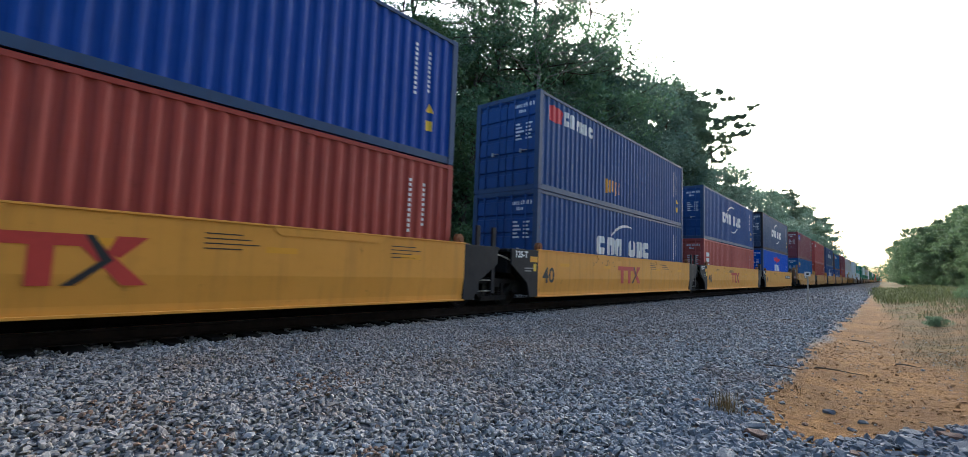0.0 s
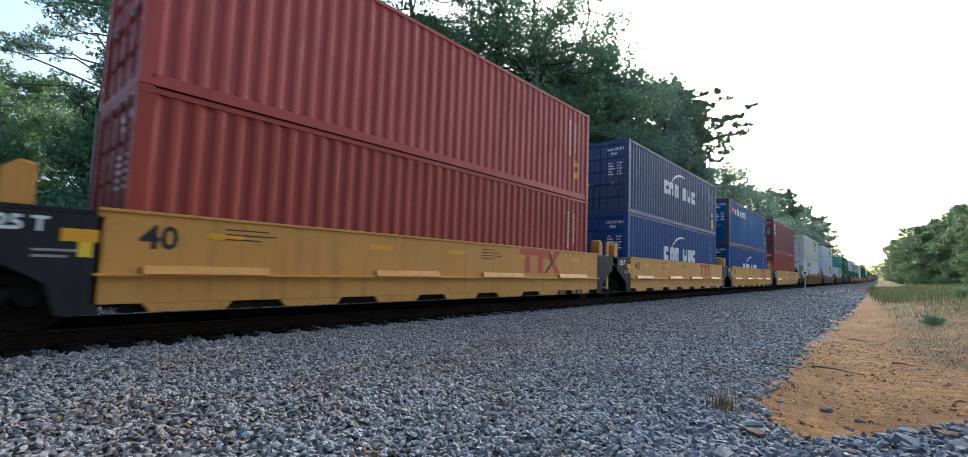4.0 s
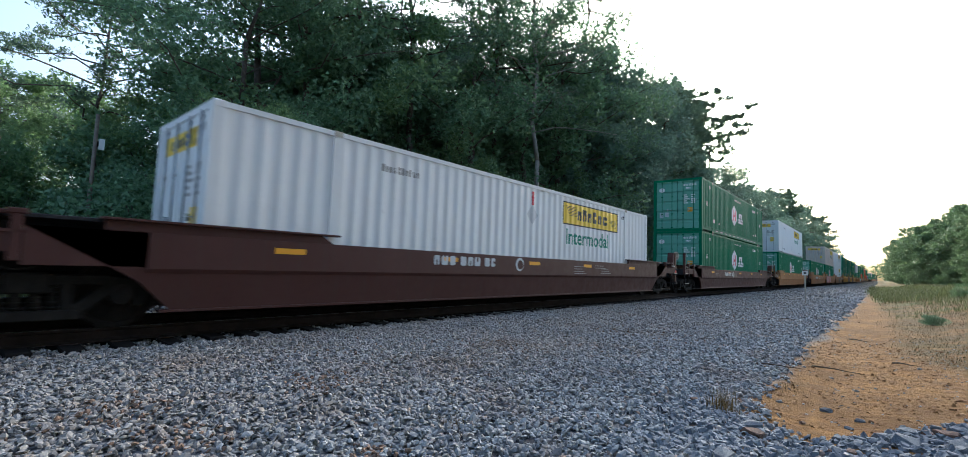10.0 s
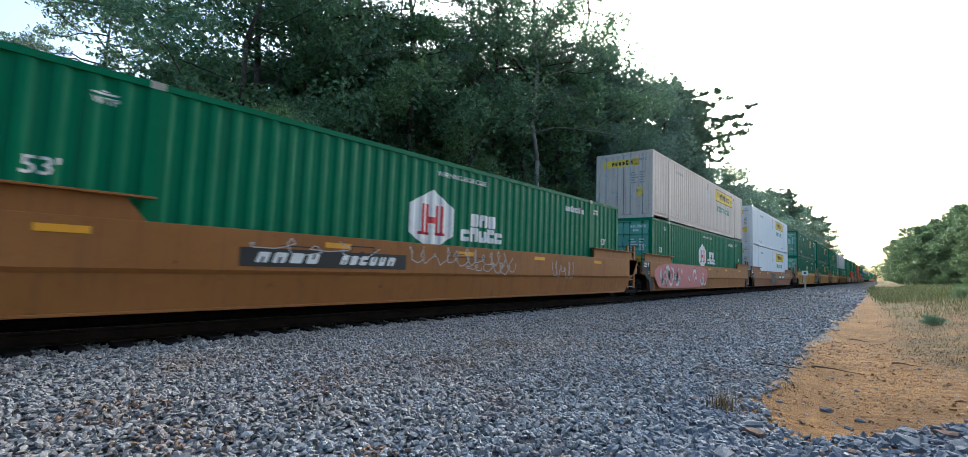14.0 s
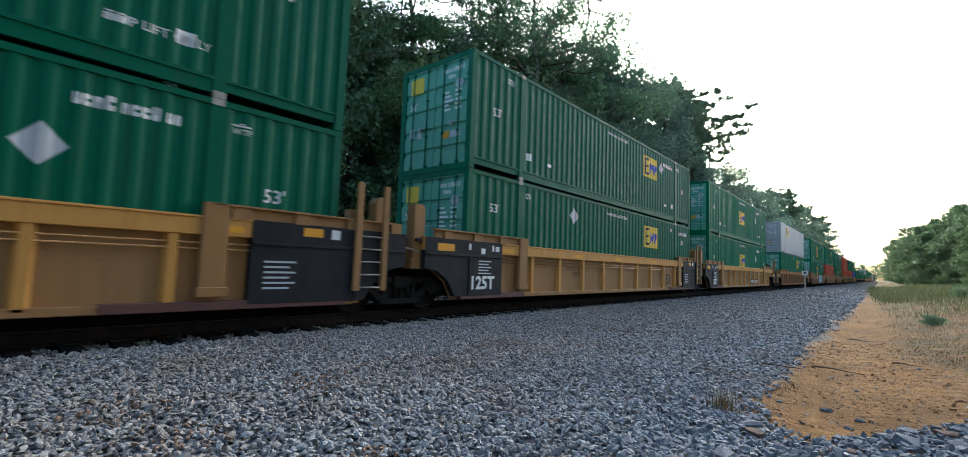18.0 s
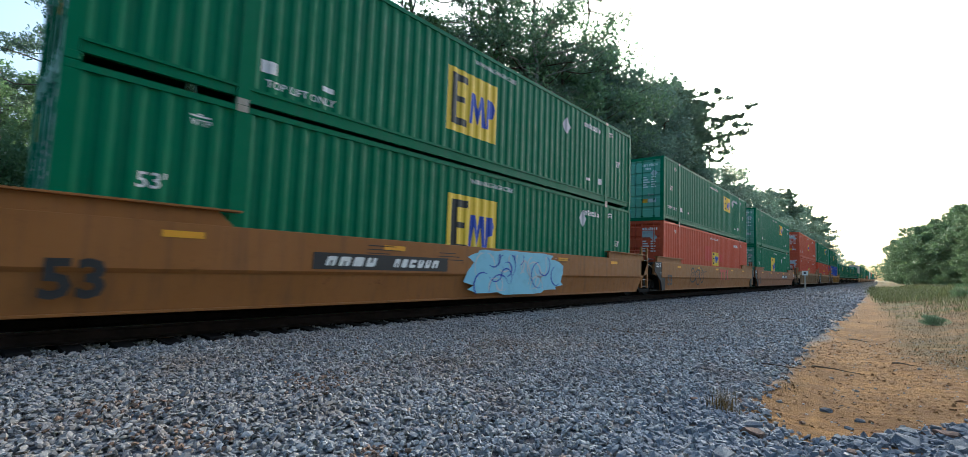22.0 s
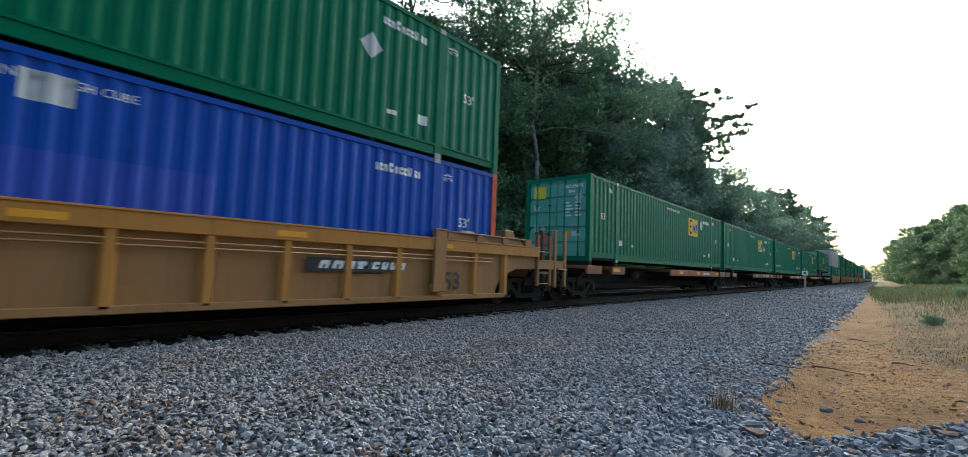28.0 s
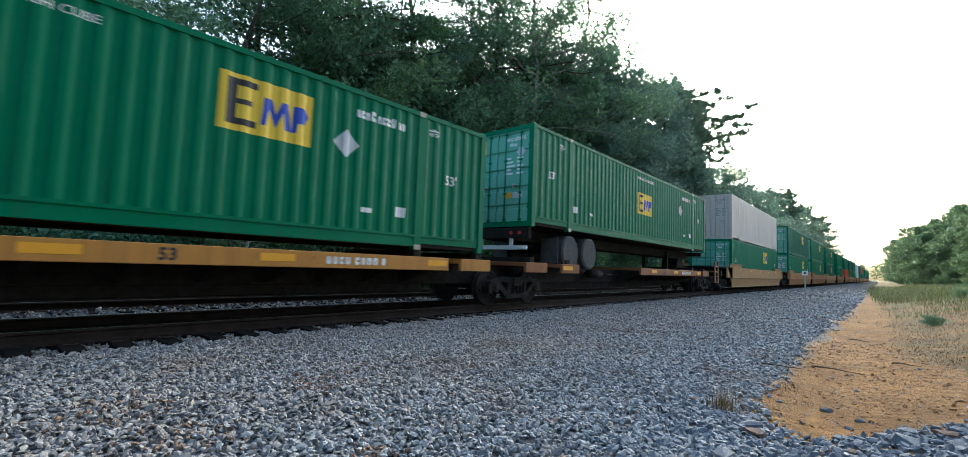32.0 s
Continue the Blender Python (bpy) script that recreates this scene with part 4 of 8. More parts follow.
def black_ends(car, L, near, far, text, top=1.48):
    """The dark end panels beside the shared trucks."""
    def panel(g):
        g.prism("x", [(-1.42, top), (-1.42, top - 0.40), (-0.72, 0.62), (-0.60, 0.24), (-0.24, 0.24), (-0.24, top)], 1.40, 1.455)
    for k, on in ((0, near), (1, far)):
        if on != "joint":
            continue
        for s in (1, -1):
            if k == 0:
                m = pose(0, 0, 0) if s > 0 else pose(-2.855, 0, 0)
                part("end_panel", shared(("end_panel", top), panel, 0.006), PAINT["black"], car, m=m)
            else:
                m = pose(0, L, 0, 0, 0, 180) if s < 0 else pose(0, L, 0, 0, 0, 180) @ pose(-2.855, 0, 0)
                part("end_panel", shared(("end_panel", top), panel, 0.006), PAINT["black"], car, m=m)
        if k == 0 and text:
            car_text(car, text, -1.24, top - 0.06 - 0.15, 0.16, M_WHITE, 1.458, 0.008)
            flat_mark(car, "reflector", M_REFLEX, shapes(rect(0, 0.34, 0, 0.15)), "bre", -0.62, top - 0.32, 1.459)
            flat_mark(car, "small_stencil", M_GREY, shapes(rect(0, 0.4, 0, 0.03), rect(0, 0.3, -0.07, -0.04)), "be", -0.85, 0.98, 1.458)
            flat_mark(car, "notice_plate", M_YEL, shapes(rect(0, 0.13, 0, 0.20)), "bn", -0.46, 0.92, 1.458)


def two(car, name, key, build, material, bevel=0.0, label=""):
    """The same plate on both long sides (made for the +x side, reaching the load's length)."""
    me = shared(key, build, bevel)
    part(name, me, material, car, label)
    return me


def smooth40(at, label, near, far, colour="yellow", number="125-T", tell=0):
    """A flat-sided well for 40 ft loads, folded in along its lower third."""
    L, c = 12.192, PAINT[colour]
    car = thing("well_car", label, "rail car", "well cars of the train")
    flip = pose(0, L, 0, 0, 0, 180)
    plates = shared("smooth40_side", lambda g: (g.prism("y", [(1.50, 1.38), (1.50, 1.455), (0.73, 1.455), (0.36, 1.415), (0.24, 1.415), (0.24, 1.34), (1.38, 1.34)], -0.25, L + 0.25)), 0.006)
    lip = shared("smooth40_lip", lambda g: (g.box(1.40, 1.475, -0.25, L + 0.25, 1.485, 1.515), g.box(1.36, 1.47, -0.25, L + 0.25, 0.225, 0.262)), 0.004)
    for m in (None, flip):
        part("side_plate", plates, c, car, m=m)
        part("side_lip", lip, c, car, m=m)
        for u in (3.1, 8.1):
            part("stiffener_plate", shared("stiffener_plate", lambda g: g.prism("x", [(0, 1.50), (2.2, 1.50), (2.05, 1.36), (0.15, 1.36)], 1.452, 1.468)), c, car, m=(flip or 1) @ pose(0, u, 0) if m is not None else pose(0, u, 0))
    well_floor(car, L)
    guides(car, c, L, 1.50)
    black_ends(car, L, near, far, number)
    end_deck(car, c, L, near, far, "40s", 1.50)
    bogie(car, -1.68 if near == "joint" else -1.75, at)
    if far == "coupler":
        bogie(car, L + 1.75, at)
    X = 1.459
    car_text(car, "40", -0.12 + 0.1, 0.62, 0.42, M_DARK, X, 0.012)
    reflectors(car, X, L, 1.08, tell)
    small_stencils(car, X, L, 1.40, tell + 5)
    flat_mark(car, "stain_patch", M_DARK, scrawl(2.8, 4.6, 1.15, 1.42, 9, tell + 40, 0.02), ("sc", tell), 0, 0, X + 0.001)
    return car


def ledge40(at, label, near, far, colour="tan", number="125 T", tell=0):
    """A well for 40 ft loads with a ledge along the side, pale step plates and a notched lower edge."""
    L, c = 12.192, PAINT[colour]
    car = thing("well_car", label, "rail car", "well cars of the train")
    flip = pose(0, L, 0, 0, 0, 180)
    plate = shared("ledge40_side", lambda g: g.box(1.36, 1.455, -0.3, L + 0.3, 0.36, 1.52), 0.006)
    ledge = shared("ledge40_ledge", lambda g: (g.box(1.40, 1.53, -0.3, L + 0.3, 0.70, 0.735), g.box(1.38, 1.475, -0.3, L + 0.3, 1.49, 1.53)), 0.004)
    for m in (None, flip):
        part("side_plate", plate, c, car, m=m)
        part("side_ledge", ledge, c, car, m=m)
        for i in range(7 if m is None else 0):
            y = 0.2 + i * 1.78
            part("foot_plate", shared("foot_plate40", lambda g: g.prism("x", [(0, 0.37), (0.10, 0.25), (1.0, 0.25), (1.10, 0.37)], 1.38, 1.45)), c, car, m=(flip @ pose(0, y, 0)) if m is not None else pose(0, y, 0))
        for u in (0.18, 3.72, 6.72, 10.05) if m is None else ():
            part("step_plate", shared("step_plate40", lambda g: g.prism("y", [(0.735, 1.46), (0.735, 1.56), (0.84, 1.50), (0.84, 1.46)], 0, 1.58)), c, car, m=(flip @ pose(0, u, 0)) if m is not None else pose(0, u, 0))
        for u in ((0.33, 1.48) if near == "coupler" else (10.1, 11.1)) if m is None else ():
            part("jacking_pad", shared("jacking_pad", lambda g: g.box(1.40, 1.49, 0, 0.36, 0.24, 0.38), 0.01), M_CLARET, car, m=(flip @ pose(0, u, 0)) if m is not None else pose(0, u, 0))
    well_floor(car, L)
    black_ends(car, L, near, far, number, 1.42)
    end_deck(car, c, L, near, far, "40l", 1.52)
    bogie(car, -1.68 if near == "joint" else -1.75, at)
    if far == "coupler":
        bogie(car, L + 1.75, at)
    X = 1.459
    if far == "coupler":
        for x in (0, -2.81):
            part("end_side", shared("end_side40b", lambda g: g.prism("x", [(L + 1.8, 1.50), (L + 1.8, 0.90), (L + 1.0, 0.86), (L + 0.50, 0.66), (L + 0.32, 0.36), (L + 0.3, 0.36), (L + 0.3, 1.52), (L + 1.2, 1.52)], 1.36, 1.45), 0.006), c, car, m=pose(x, 0, 0))
        flat_mark(car, "reflector", M_REFLEX, shapes(rect(0, 0.49, 0, 0.16)), "ler", L + 0.57, 1.33, 1.456)
        flat_mark(car, "notice_plate", M_WHITE, shapes(rect(0, 0.60, 0, 0.30)), "lew", L + 0.45, 0.98, 1.455)
        flat_mark(car, "notice_plate", M_DARK, shapes(rect(0.02, 0.58, 0.025, 0.275)), "len", L + 0.45, 0.98, 1.457)
        flat_mark(car, "small_stencil", M_GREY, shapes(*[rect(0.05, 0.36, 0.05 + 0.055 * i, 0.062 + 0.055 * i) for i in range(4)], rect(0.42, 0.425, 0.03, 0.27)), "leo", L + 0.45, 0.98, 1.459)
        flat_mark(car, "small_stencil", M_DARK, shapes(*[rect(0, 0.5 - 0.06 * (i % 2), 0.05 * i, 0.05 * i + 0.012) for i in range(8)]), "leq", L + 1.18, 1.0, 1.455)
    if near == "coupler":
        for s in (1, -1):
            part("end_side", shared("end_side40", lambda g: g.prism("x", [(-2.0, 1.42), (-2.0, 0.82), (-0.92, 0.80), (-0.44, 0.36), (-0.3, 0.36), (-0.3, 1.52), (-1.2, 1.52)], 1.36, 1.45), 0.006), c, car, m=None if s > 0 else pose(-2.81, 0, 0))
        flat_mark(car, "reflector", M_REFLEX, shapes(rect(0, 0.53, 0, 0.17)), "lnr", -1.30, 1.29, 1.456)
        flat_mark(car, "notice_plate", M_SILVER, shapes(rect(0, 0.37, 0, 0.12)), "lnn", -1.72, 1.20, 1.456)
        part("brake_pipe", shared("stepped_pipe", lambda g: [g.tube((1.47, a, b), (1.47, c_, d), 0.02, n=6) for a, b, c_, d in ((-2.7, 1.22, -2.2, 1.12), (-2.2, 1.12, -1.9, 0.88), (-1.9, 0.88, -0.95, 0.86), (-0.95, 0.86, -0.6, 0.74), (-0.6, 0.74, 3.0, 0.72))]), c, car)
    car_text(car, "40", 0.12, 1.06, 0.30, M_DARK, X, 0.01)
    reflectors(car, X, L, 1.22, tell)
    small_stencils(car, X, L, 1.42, tell + 9)
    return car


def folded_belly(g, L, a, b):
    """The lower half of a smooth side, folded in towards the rails; a and b are the feet of its two ends."""
    low = [(-0.99, 0.80), (-a[-2][0], 0.62), (-a[-1][0], 0.24), (L + b[-1][0], 0.24), (L + b[-2][0], 0.62), (L + 0.99, 0.80)]
    vs = [(1.44 - (0.80 - z) * 0.143 - d, y, z) for d in (0.0, 0.06) for y, z in low]
    n = len(low)
    g.solid(vs, [tuple(range(n)), tuple(range(n, 2 * n))[::-1]] + [(i, n + i, n + (i + 1) % n, (i + 1) % n) for i in range(n)])


def well53(at, label, near, far, colour, top=1.50, step=1.74, ribs=0, black=False, tell=0, number="125 T", plate="", chord=None, post=2.36, rough=False):
    """A well for 53 ft loads: smooth fish-bellied sides, or a top chord over recessed, ribbed panels."""
    L, c = 16.154, PAINT[colour]
    car = thing("well_car", label, "rail car", "well cars of the train")
    flip = pose(0, L, 0, 0, 0, 180)
    if not ribs:
        car["folded"] = 1
    ends = [((1.76, 0.96), (0.87, 0.94), (0.27, 0.75), (0.04, 0.45), (0.0, 0.24)) if ribs and on == "coupler" else ((1.80, 0.82), (1.05, 0.82), (0.70, 0.62), (0.32, 0.24)) if on == "coupler" else ((1.42, 0.92), (1.05, 0.84), (0.72, 0.62), (0.48, 0.24)) for on in (near, far)]
    ns, fs = ends[0][0][0], ends[1][0][0]
    outline = [(-ns, top)] + [(-e, z) for e, z in ends[0]] + [(L + e, z) for e, z in ends[1][::-1]] + [(L + fs, top)]
    back = [(L - y, z) for y, z in outline]
    key = (near, far, top)
    for k in (0, 1):
        o = back if k else outline
        m = flip if k else None
        if ribs:
            part("side_plate", shared(("rib_side", *key, k), lambda g: g.prism("x", o, 1.305, 1.34), 0.004), PAINT[plate] if plate else c, car, m=m)
            ys = [y for y, z in o]
            part("top_chord", shared(("top_chord", *key, k), lambda g: (g.box(1.305, 1.46, min(ys), max(ys), top - 0.26, top), g.box(1.30, 1.475, min(ys), max(ys), top - 0.03, top + 0.008)), 0.008), PAINT[chord] if chord else c, car, m=m)
            part("bottom_chord", shared(("bottom_chord", L), lambda g: g.box(1.305, 1.44, -0.3, L + 0.3, 0.235, 0.34), 0.008), c, car, m=m)
            part("hand_rail", shared(("hand_rail", L), lambda g: [g.tube((1.42, 0.2, top - d), (1.42, L - 0.2, top - d), 0.014, n=6) for d in (0.33, 0.41)]), c, car, m=m)
            n = int(round((L + 0.6) / ribs))
            for i in range(n + 1 if not k else 0):
                y = -0.3 + i * (L + 0.6) / n
                part("rib", shared(("rib", top), lambda g: g.prism("z", [(1.335, -0.10), (1.44, -0.055), (1.44, 0.055), (1.335, 0.10)], 0.30, top - 0.25)), PAINT[chord] if chord else c, car, m=(flip @ pose(0, y, 0)) if k else pose(0, y, 0))
        else:
            part("side_plate", shared(("smooth_side", *key, k), lambda g: (g.prism("x", [p for p in o if p[1] > 0.81] + ([(o[-3][0] - 0.06, 0.80), (o[2][0] + 0.06, 0.80)] if k == 0 else [(o[-3][0] + 0.06, 0.80), (o[2][0] - 0.06, 0.80)]), 1.36, 1.44), folded_belly(g, L, ends[k], ends[1 - k])), 0), c, car, m=m)
            part("upper_plate", shared(("upper_plate", *key, k), lambda g: g.prism("y", [(top, 1.44), (top, 1.47), (0.80, 1.475), (0.74, 1.44)], -0.65, L + 0.65), 0.004), c, car, m=m)
            part("side_lip", shared(("belly_lip", L), lambda g: g.box(1.30, 1.385, -0.45, L + 0.45, 0.225, 0.262), 0.004), c, car, m=m)
        for u0, u1 in ((-min(ns, 1.15), 2.08), (L - 2.08, L + min(fs, 1.15))):
            part("walk_plate", shared(("walk_plate", top, step, round(u1 - u0, 2)), lambda g: (g.box(1.31, 1.50, 0, u1 - u0, step - 0.03, step), g.prism("x", [(0.05, top - 0.02), (u1 - u0 - 0.05, top - 0.02), (u1 - u0 - 0.3, step - 0.03), (0.05, step - 0.03)], 1.36, 1.43)), 0.004), c, car, m=(flip @ pose(0, L - u1, 0)) if k else pose(0, u0, 0))
            if ribs:
                for j in range(4 if not k else 0):
                    part("bracket", shared(("walk_bracket", top, step), lambda g: g.prism("x", [(-0.12, top), (0.12, top), (0.12, step), (-0.12, step)], 1.44, 1.485)), c, car, m=(flip @ pose(0, L - u0 - 0.4 - j * 0.95, 0)) if k else pose(0, u0 + 0.4 + j * 0.95, 0))
        if ribs:
            for y in (2.0, L - 2.0) if not k else ():
                part("lift_bracket", shared(("lift_bracket", top), lambda g: (g.box(1.40, 1.50, -0.17, 0.17, 0.5, top + 0.20), g.box(1.36, 1.52, -0.20, 0.20, 0.42, 0.56)), 0.01), c, car, m=(flip @ pose(0, y, 0)) if k else pose(0, y, 0))
    well_floor(car, L)
    end_deck(car, c, L, near, far, "53r" if ribs else "53", top, post, rough)
    bogie(car, -1.70, at)
    if far == "coupler":
        bogie(car, L + 1.70, at)
    X = 1.478 if not ribs else 1.345
    if black:
        if ribs:
            for place, on in ((0, near), (L - 0.6, far)):
                if on == "joint":
                    part("number_panel", shared(("number_panel", top, place > 0), lambda g: g.prism("x", [(-1.40, 0.90), (-1.05, 0.85), (-0.72, 0.64), (-0.50, 0.30), (1.12, 0.30), (1.12, top + 0.012), (-1.40, top + 0.012)] if not place else [(-0.9, 0.30), (1.10, 0.30), (1.32, 0.62), (1.65, 0.85), (2.02, 0.92), (2.02, top + 0.012), (-0.9, top + 0.012)], 1.30, 1.482), 0.006), PAINT["black"], car, m=pose(0, place, 0))
                    for u0, u1, z0, z1 in (((-1.36, 1.10, 1.18, 1.23), (-0.08, 0.0, 0.34, 1.18)) if not place else ((-0.88, 2.0, 1.18, 1.23), (0.9, 0.98, 0.34, 1.18))):
                        part("stiffener", shared(("stiffener", u0, z0), lambda g: g.box(1.482, 1.505, u0, u1, z0, z1), 0.006), PAINT["black"], car, m=pose(0, place, 0))
                    if place:
                        flat_mark(car, "small_stencil", M_SILVER, shapes(*[rect(0, 0.5 - 0.1 * (i % 2), -0.08 * i, -0.08 * i + 0.03) for i in range(6)]), "npf", L - 1.3, 0.92, 1.487)
                        flat_mark(car, "reflector", M_REFLEX, shapes(rect(0, 0.34, 0, 0.14)), "npg", L - 0.7, 1.36, 1.487)
                        flat_mark(car, "notice_plate", M_WHITE, shapes(rect(0, 0.16, 0, 0.16)), "nph", L - 0.2, 1.34, 1.487)
            if near == "joint":
                car_text(car, number, 0.03, 0.46, 0.29, M_WHITE, 1.487, 0.012)
                flat_mark(car, "small_stencil", M_SILVER, shapes(*[rect(0, 0.45 - 0.1 * (i % 2), -0.07 * i, -0.07 * i + 0.03) for i in range(5)]), "np", 0.25, 1.08, 1.487)
                flat_mark(car, "reflector", M_REFLEX, shapes(rect(0, 0.50, 0, 0.16)), "npr", -1.06, 1.28, 1.487)
                for i, (a0, a1, b0, b1) in enumerate(((0, 0.14, 0, 0.13), (-0.42, -0.36, 0.08, 0.22), (0.40, 0.46, 0.08, 0.22), (0.52, 0.66, 0.08, 0.2))):
                    flat_mark(car, "notice_plate", M_WHITE, shapes(rect(a0, a1, b0, b1)), ("npq", i), 0.33, 1.26, 1.487)
                part("red_sill", shared("red_sill", lambda g: g.box(1.30, 1.475, -0.3, 2.1, 0.235, 0.36), 0.006), M_CLARET, car)
            if far == "joint":
                part("red_sill", shared("red_sill2", lambda g: g.box(1.30, 1.475, -3.2, 0.15, 0.235, 0.36), 0.006), M_CLARET, car, m=pose(0, L, 0))
        else:
            black_ends(car, L, near, far, number, top)
    reflectors(car, 1.466 if ribs else X, L, top - 0.20, tell)
    small_stencils(car, X, L, top - 0.14 if not ribs else top - 0.5, tell + 3, M_DARK if colour not in ("oxide",) else M_GREY)
    return car


def end_patch(car, u, v, w, h):
    """An orange reflector on the end of a car's side."""
    flat_mark(car, "reflector", M_REFLEX, shapes(rect(0, w, 0, h)), ("ep", w, h), u, v, 1.446)


def notice(car, u, v, w, h, material, x=1.446):
    flat_mark(car, "notice_plate", material, shapes(rect(0, w, 0, h)), ("nt", w, h), u, v, x)


def framed_notice(car, u, v):
    """A dark notice in a pale frame, with lines too small to read."""
    notice(car, u, v, 0.36, 0.24, M_WHITE, 1.446)
    flat_mark(car, "notice_plate", M_DARK, shapes(rect(0.025, 0.335, 0.03, 0.21)), "fn", u, v, 1.448)
    flat_mark(car, "small_stencil", M_WHITE, shapes(*[rect(0.05, 0.30, 0.055 + 0.05 * i, 0.068 + 0.05 * i) for i in range(3)], rect(0.15, 0.16, 0.03, 0.21)), "fo", u, v, 1.450)


def plated_number(car, u, v, x, w=3.1, h=0.28):
    """The dark number plate on a car's side: four blocks, a gap, six blocks."""
    flat_mark(car, "number_plate", M_DARK, shapes(rect(0, w, 0, h)), ("pn", w, h), u, v, x)
    vs, fs = bars(4, h * 0.58, 0.20, 0.07, 13, tall=0)
    ws, gs = bars(6, h * 0.58, 0.15, 0.06, 14, tall=0)
    vs, ws = [(a + 0.35 * b, b) for a, b in vs], [(a + 0.35 * b, b) for a, b in ws]
    flat_mark(car, "number_mark", M_WHITE, (vs, fs), ("pn4", h), u + 0.22, v + h * 0.22, x + 0.003)
    flat_mark(car, "number_mark", M_WHITE, (ws, gs), ("pn6", h), u + w * 0.53, v + h * 0.22, x + 0.003)


def spine_car(at, label, near, far, colour="brown", tell=0):
    """A spine car: one centre beam between trucks, with short side platforms under the load."""
    L, c = 16.154, PAINT[colour]
    car = thing("spine_car", label, "rail car", "spine cars of the train")
    part("centre_beam", shared("centre_beam", lambda g: (g.box(-0.38, 0.38, -0.6, L + 0.8, 0.52, 1.02), g.box(-0.30, 0.30, 1.2, L - 1.0, 0.34, 0.54)), 0.012), M_STEEL, car)
    for y0, y1 in ((-0.4, 0.6), (1.4, 2.4), (7.2, 14.9), (15.3, 16.3)):
        wide = y1 - y0 > 3
        part("side_platform", shared(("side_platform", round(y1 - y0, 2)), lambda g: g.prism("y", [(1.13, 1.45), (0.86, 1.45), (0.86, 1.37), (1.02, 1.36), (1.02, -1.36), (0.86, -1.37), (0.86, -1.45), (1.13, -1.45)], 0, y1 - y0), 0.008), c, car, m=pose(0, y0, 0))
    for i in range(8):
        y = 7.4 + i * 1.02
        part("outrigger", shared("outrigger", lambda g: g.prism("y", [(1.02, -1.40), (1.02, 1.40), (0.90, 1.40), (0.55, 0.35), (0.55, -0.35), (0.90, -1.40)], -0.06, 0.06)), M_STEEL, car, m=pose(0, y, 0))
    for y in (0.1, 2.0, L - 2.0, L - 0.1):
        part("pedestal", shared("pedestal", lambda g: g.box(-1.28, 1.28, -0.10, 0.10, 1.02, 1.27), 0.01), M_STEEL, car, m=pose(0, y, 0))
    part("brake_cylinder", shared("brake_cylinder", lambda g: (g.tube((0.7, 4.4, 0.85), (0.7, 5.2, 0.85), 0.16, n=12), g.box(0.35, 0.75, 4.6, 4.7, 0.8, 0.9), g.tube((0.6, 5.2, 0.85), (0.6, 7.0, 0.82), 0.03, n=6))), M_STEEL, car)
    bogie(car, -0.30, at)
    if near == "coupler":
        ladder(car, -3.1, -2.5, 0.5, 1.9, 4, c, 1.38)
        part("end_platform", shared("spine_end", lambda g: (g.box(-1.40, 1.40, -3.1, -2.3, 1.10, 1.18), g.box(-0.35, 0.35, -3.4, -0.5, 0.62, 1.0), g.box(-0.12, 0.12, -3.9, -3.3, 0.78, 0.98)), 0.01), c, car)
    if far == "coupler":
        bogie(car, L + 0.6, at)
        part("end_platform", shared("spine_end2", lambda g: (g.box(-1.40, 1.40, L + 1.6, L + 2.3, 1.10, 1.18), g.box(-0.35, 0.35, L + 0.5, L + 2.4, 0.62, 1.0), g.box(-0.12, 0.12, L + 2.3, L + 2.7, 0.78, 0.98)), 0.01), c, car)
        ladder(car, L + 1.6, L + 2.2, 0.5, 1.7, 4, c, 1.38)
    X = 1.455
    for u in (1.45, 8.3, 10.9, 14.3):
        flat_mark(car, "reflector", M_REFLEX, shapes(rect(0, 0.55, 0, 0.12)), "spr", u, 0.95, X)
    car_text(car, "53", 9.6, 0.92, 0.16, M_DARK, X, 0.006)
    flat_mark(car, "number_mark", M_WHITE, bars(9, 0.13, 0.09, 0.04, 17, 4, 0), "spn", 12.0, 0.93, X)
    return car


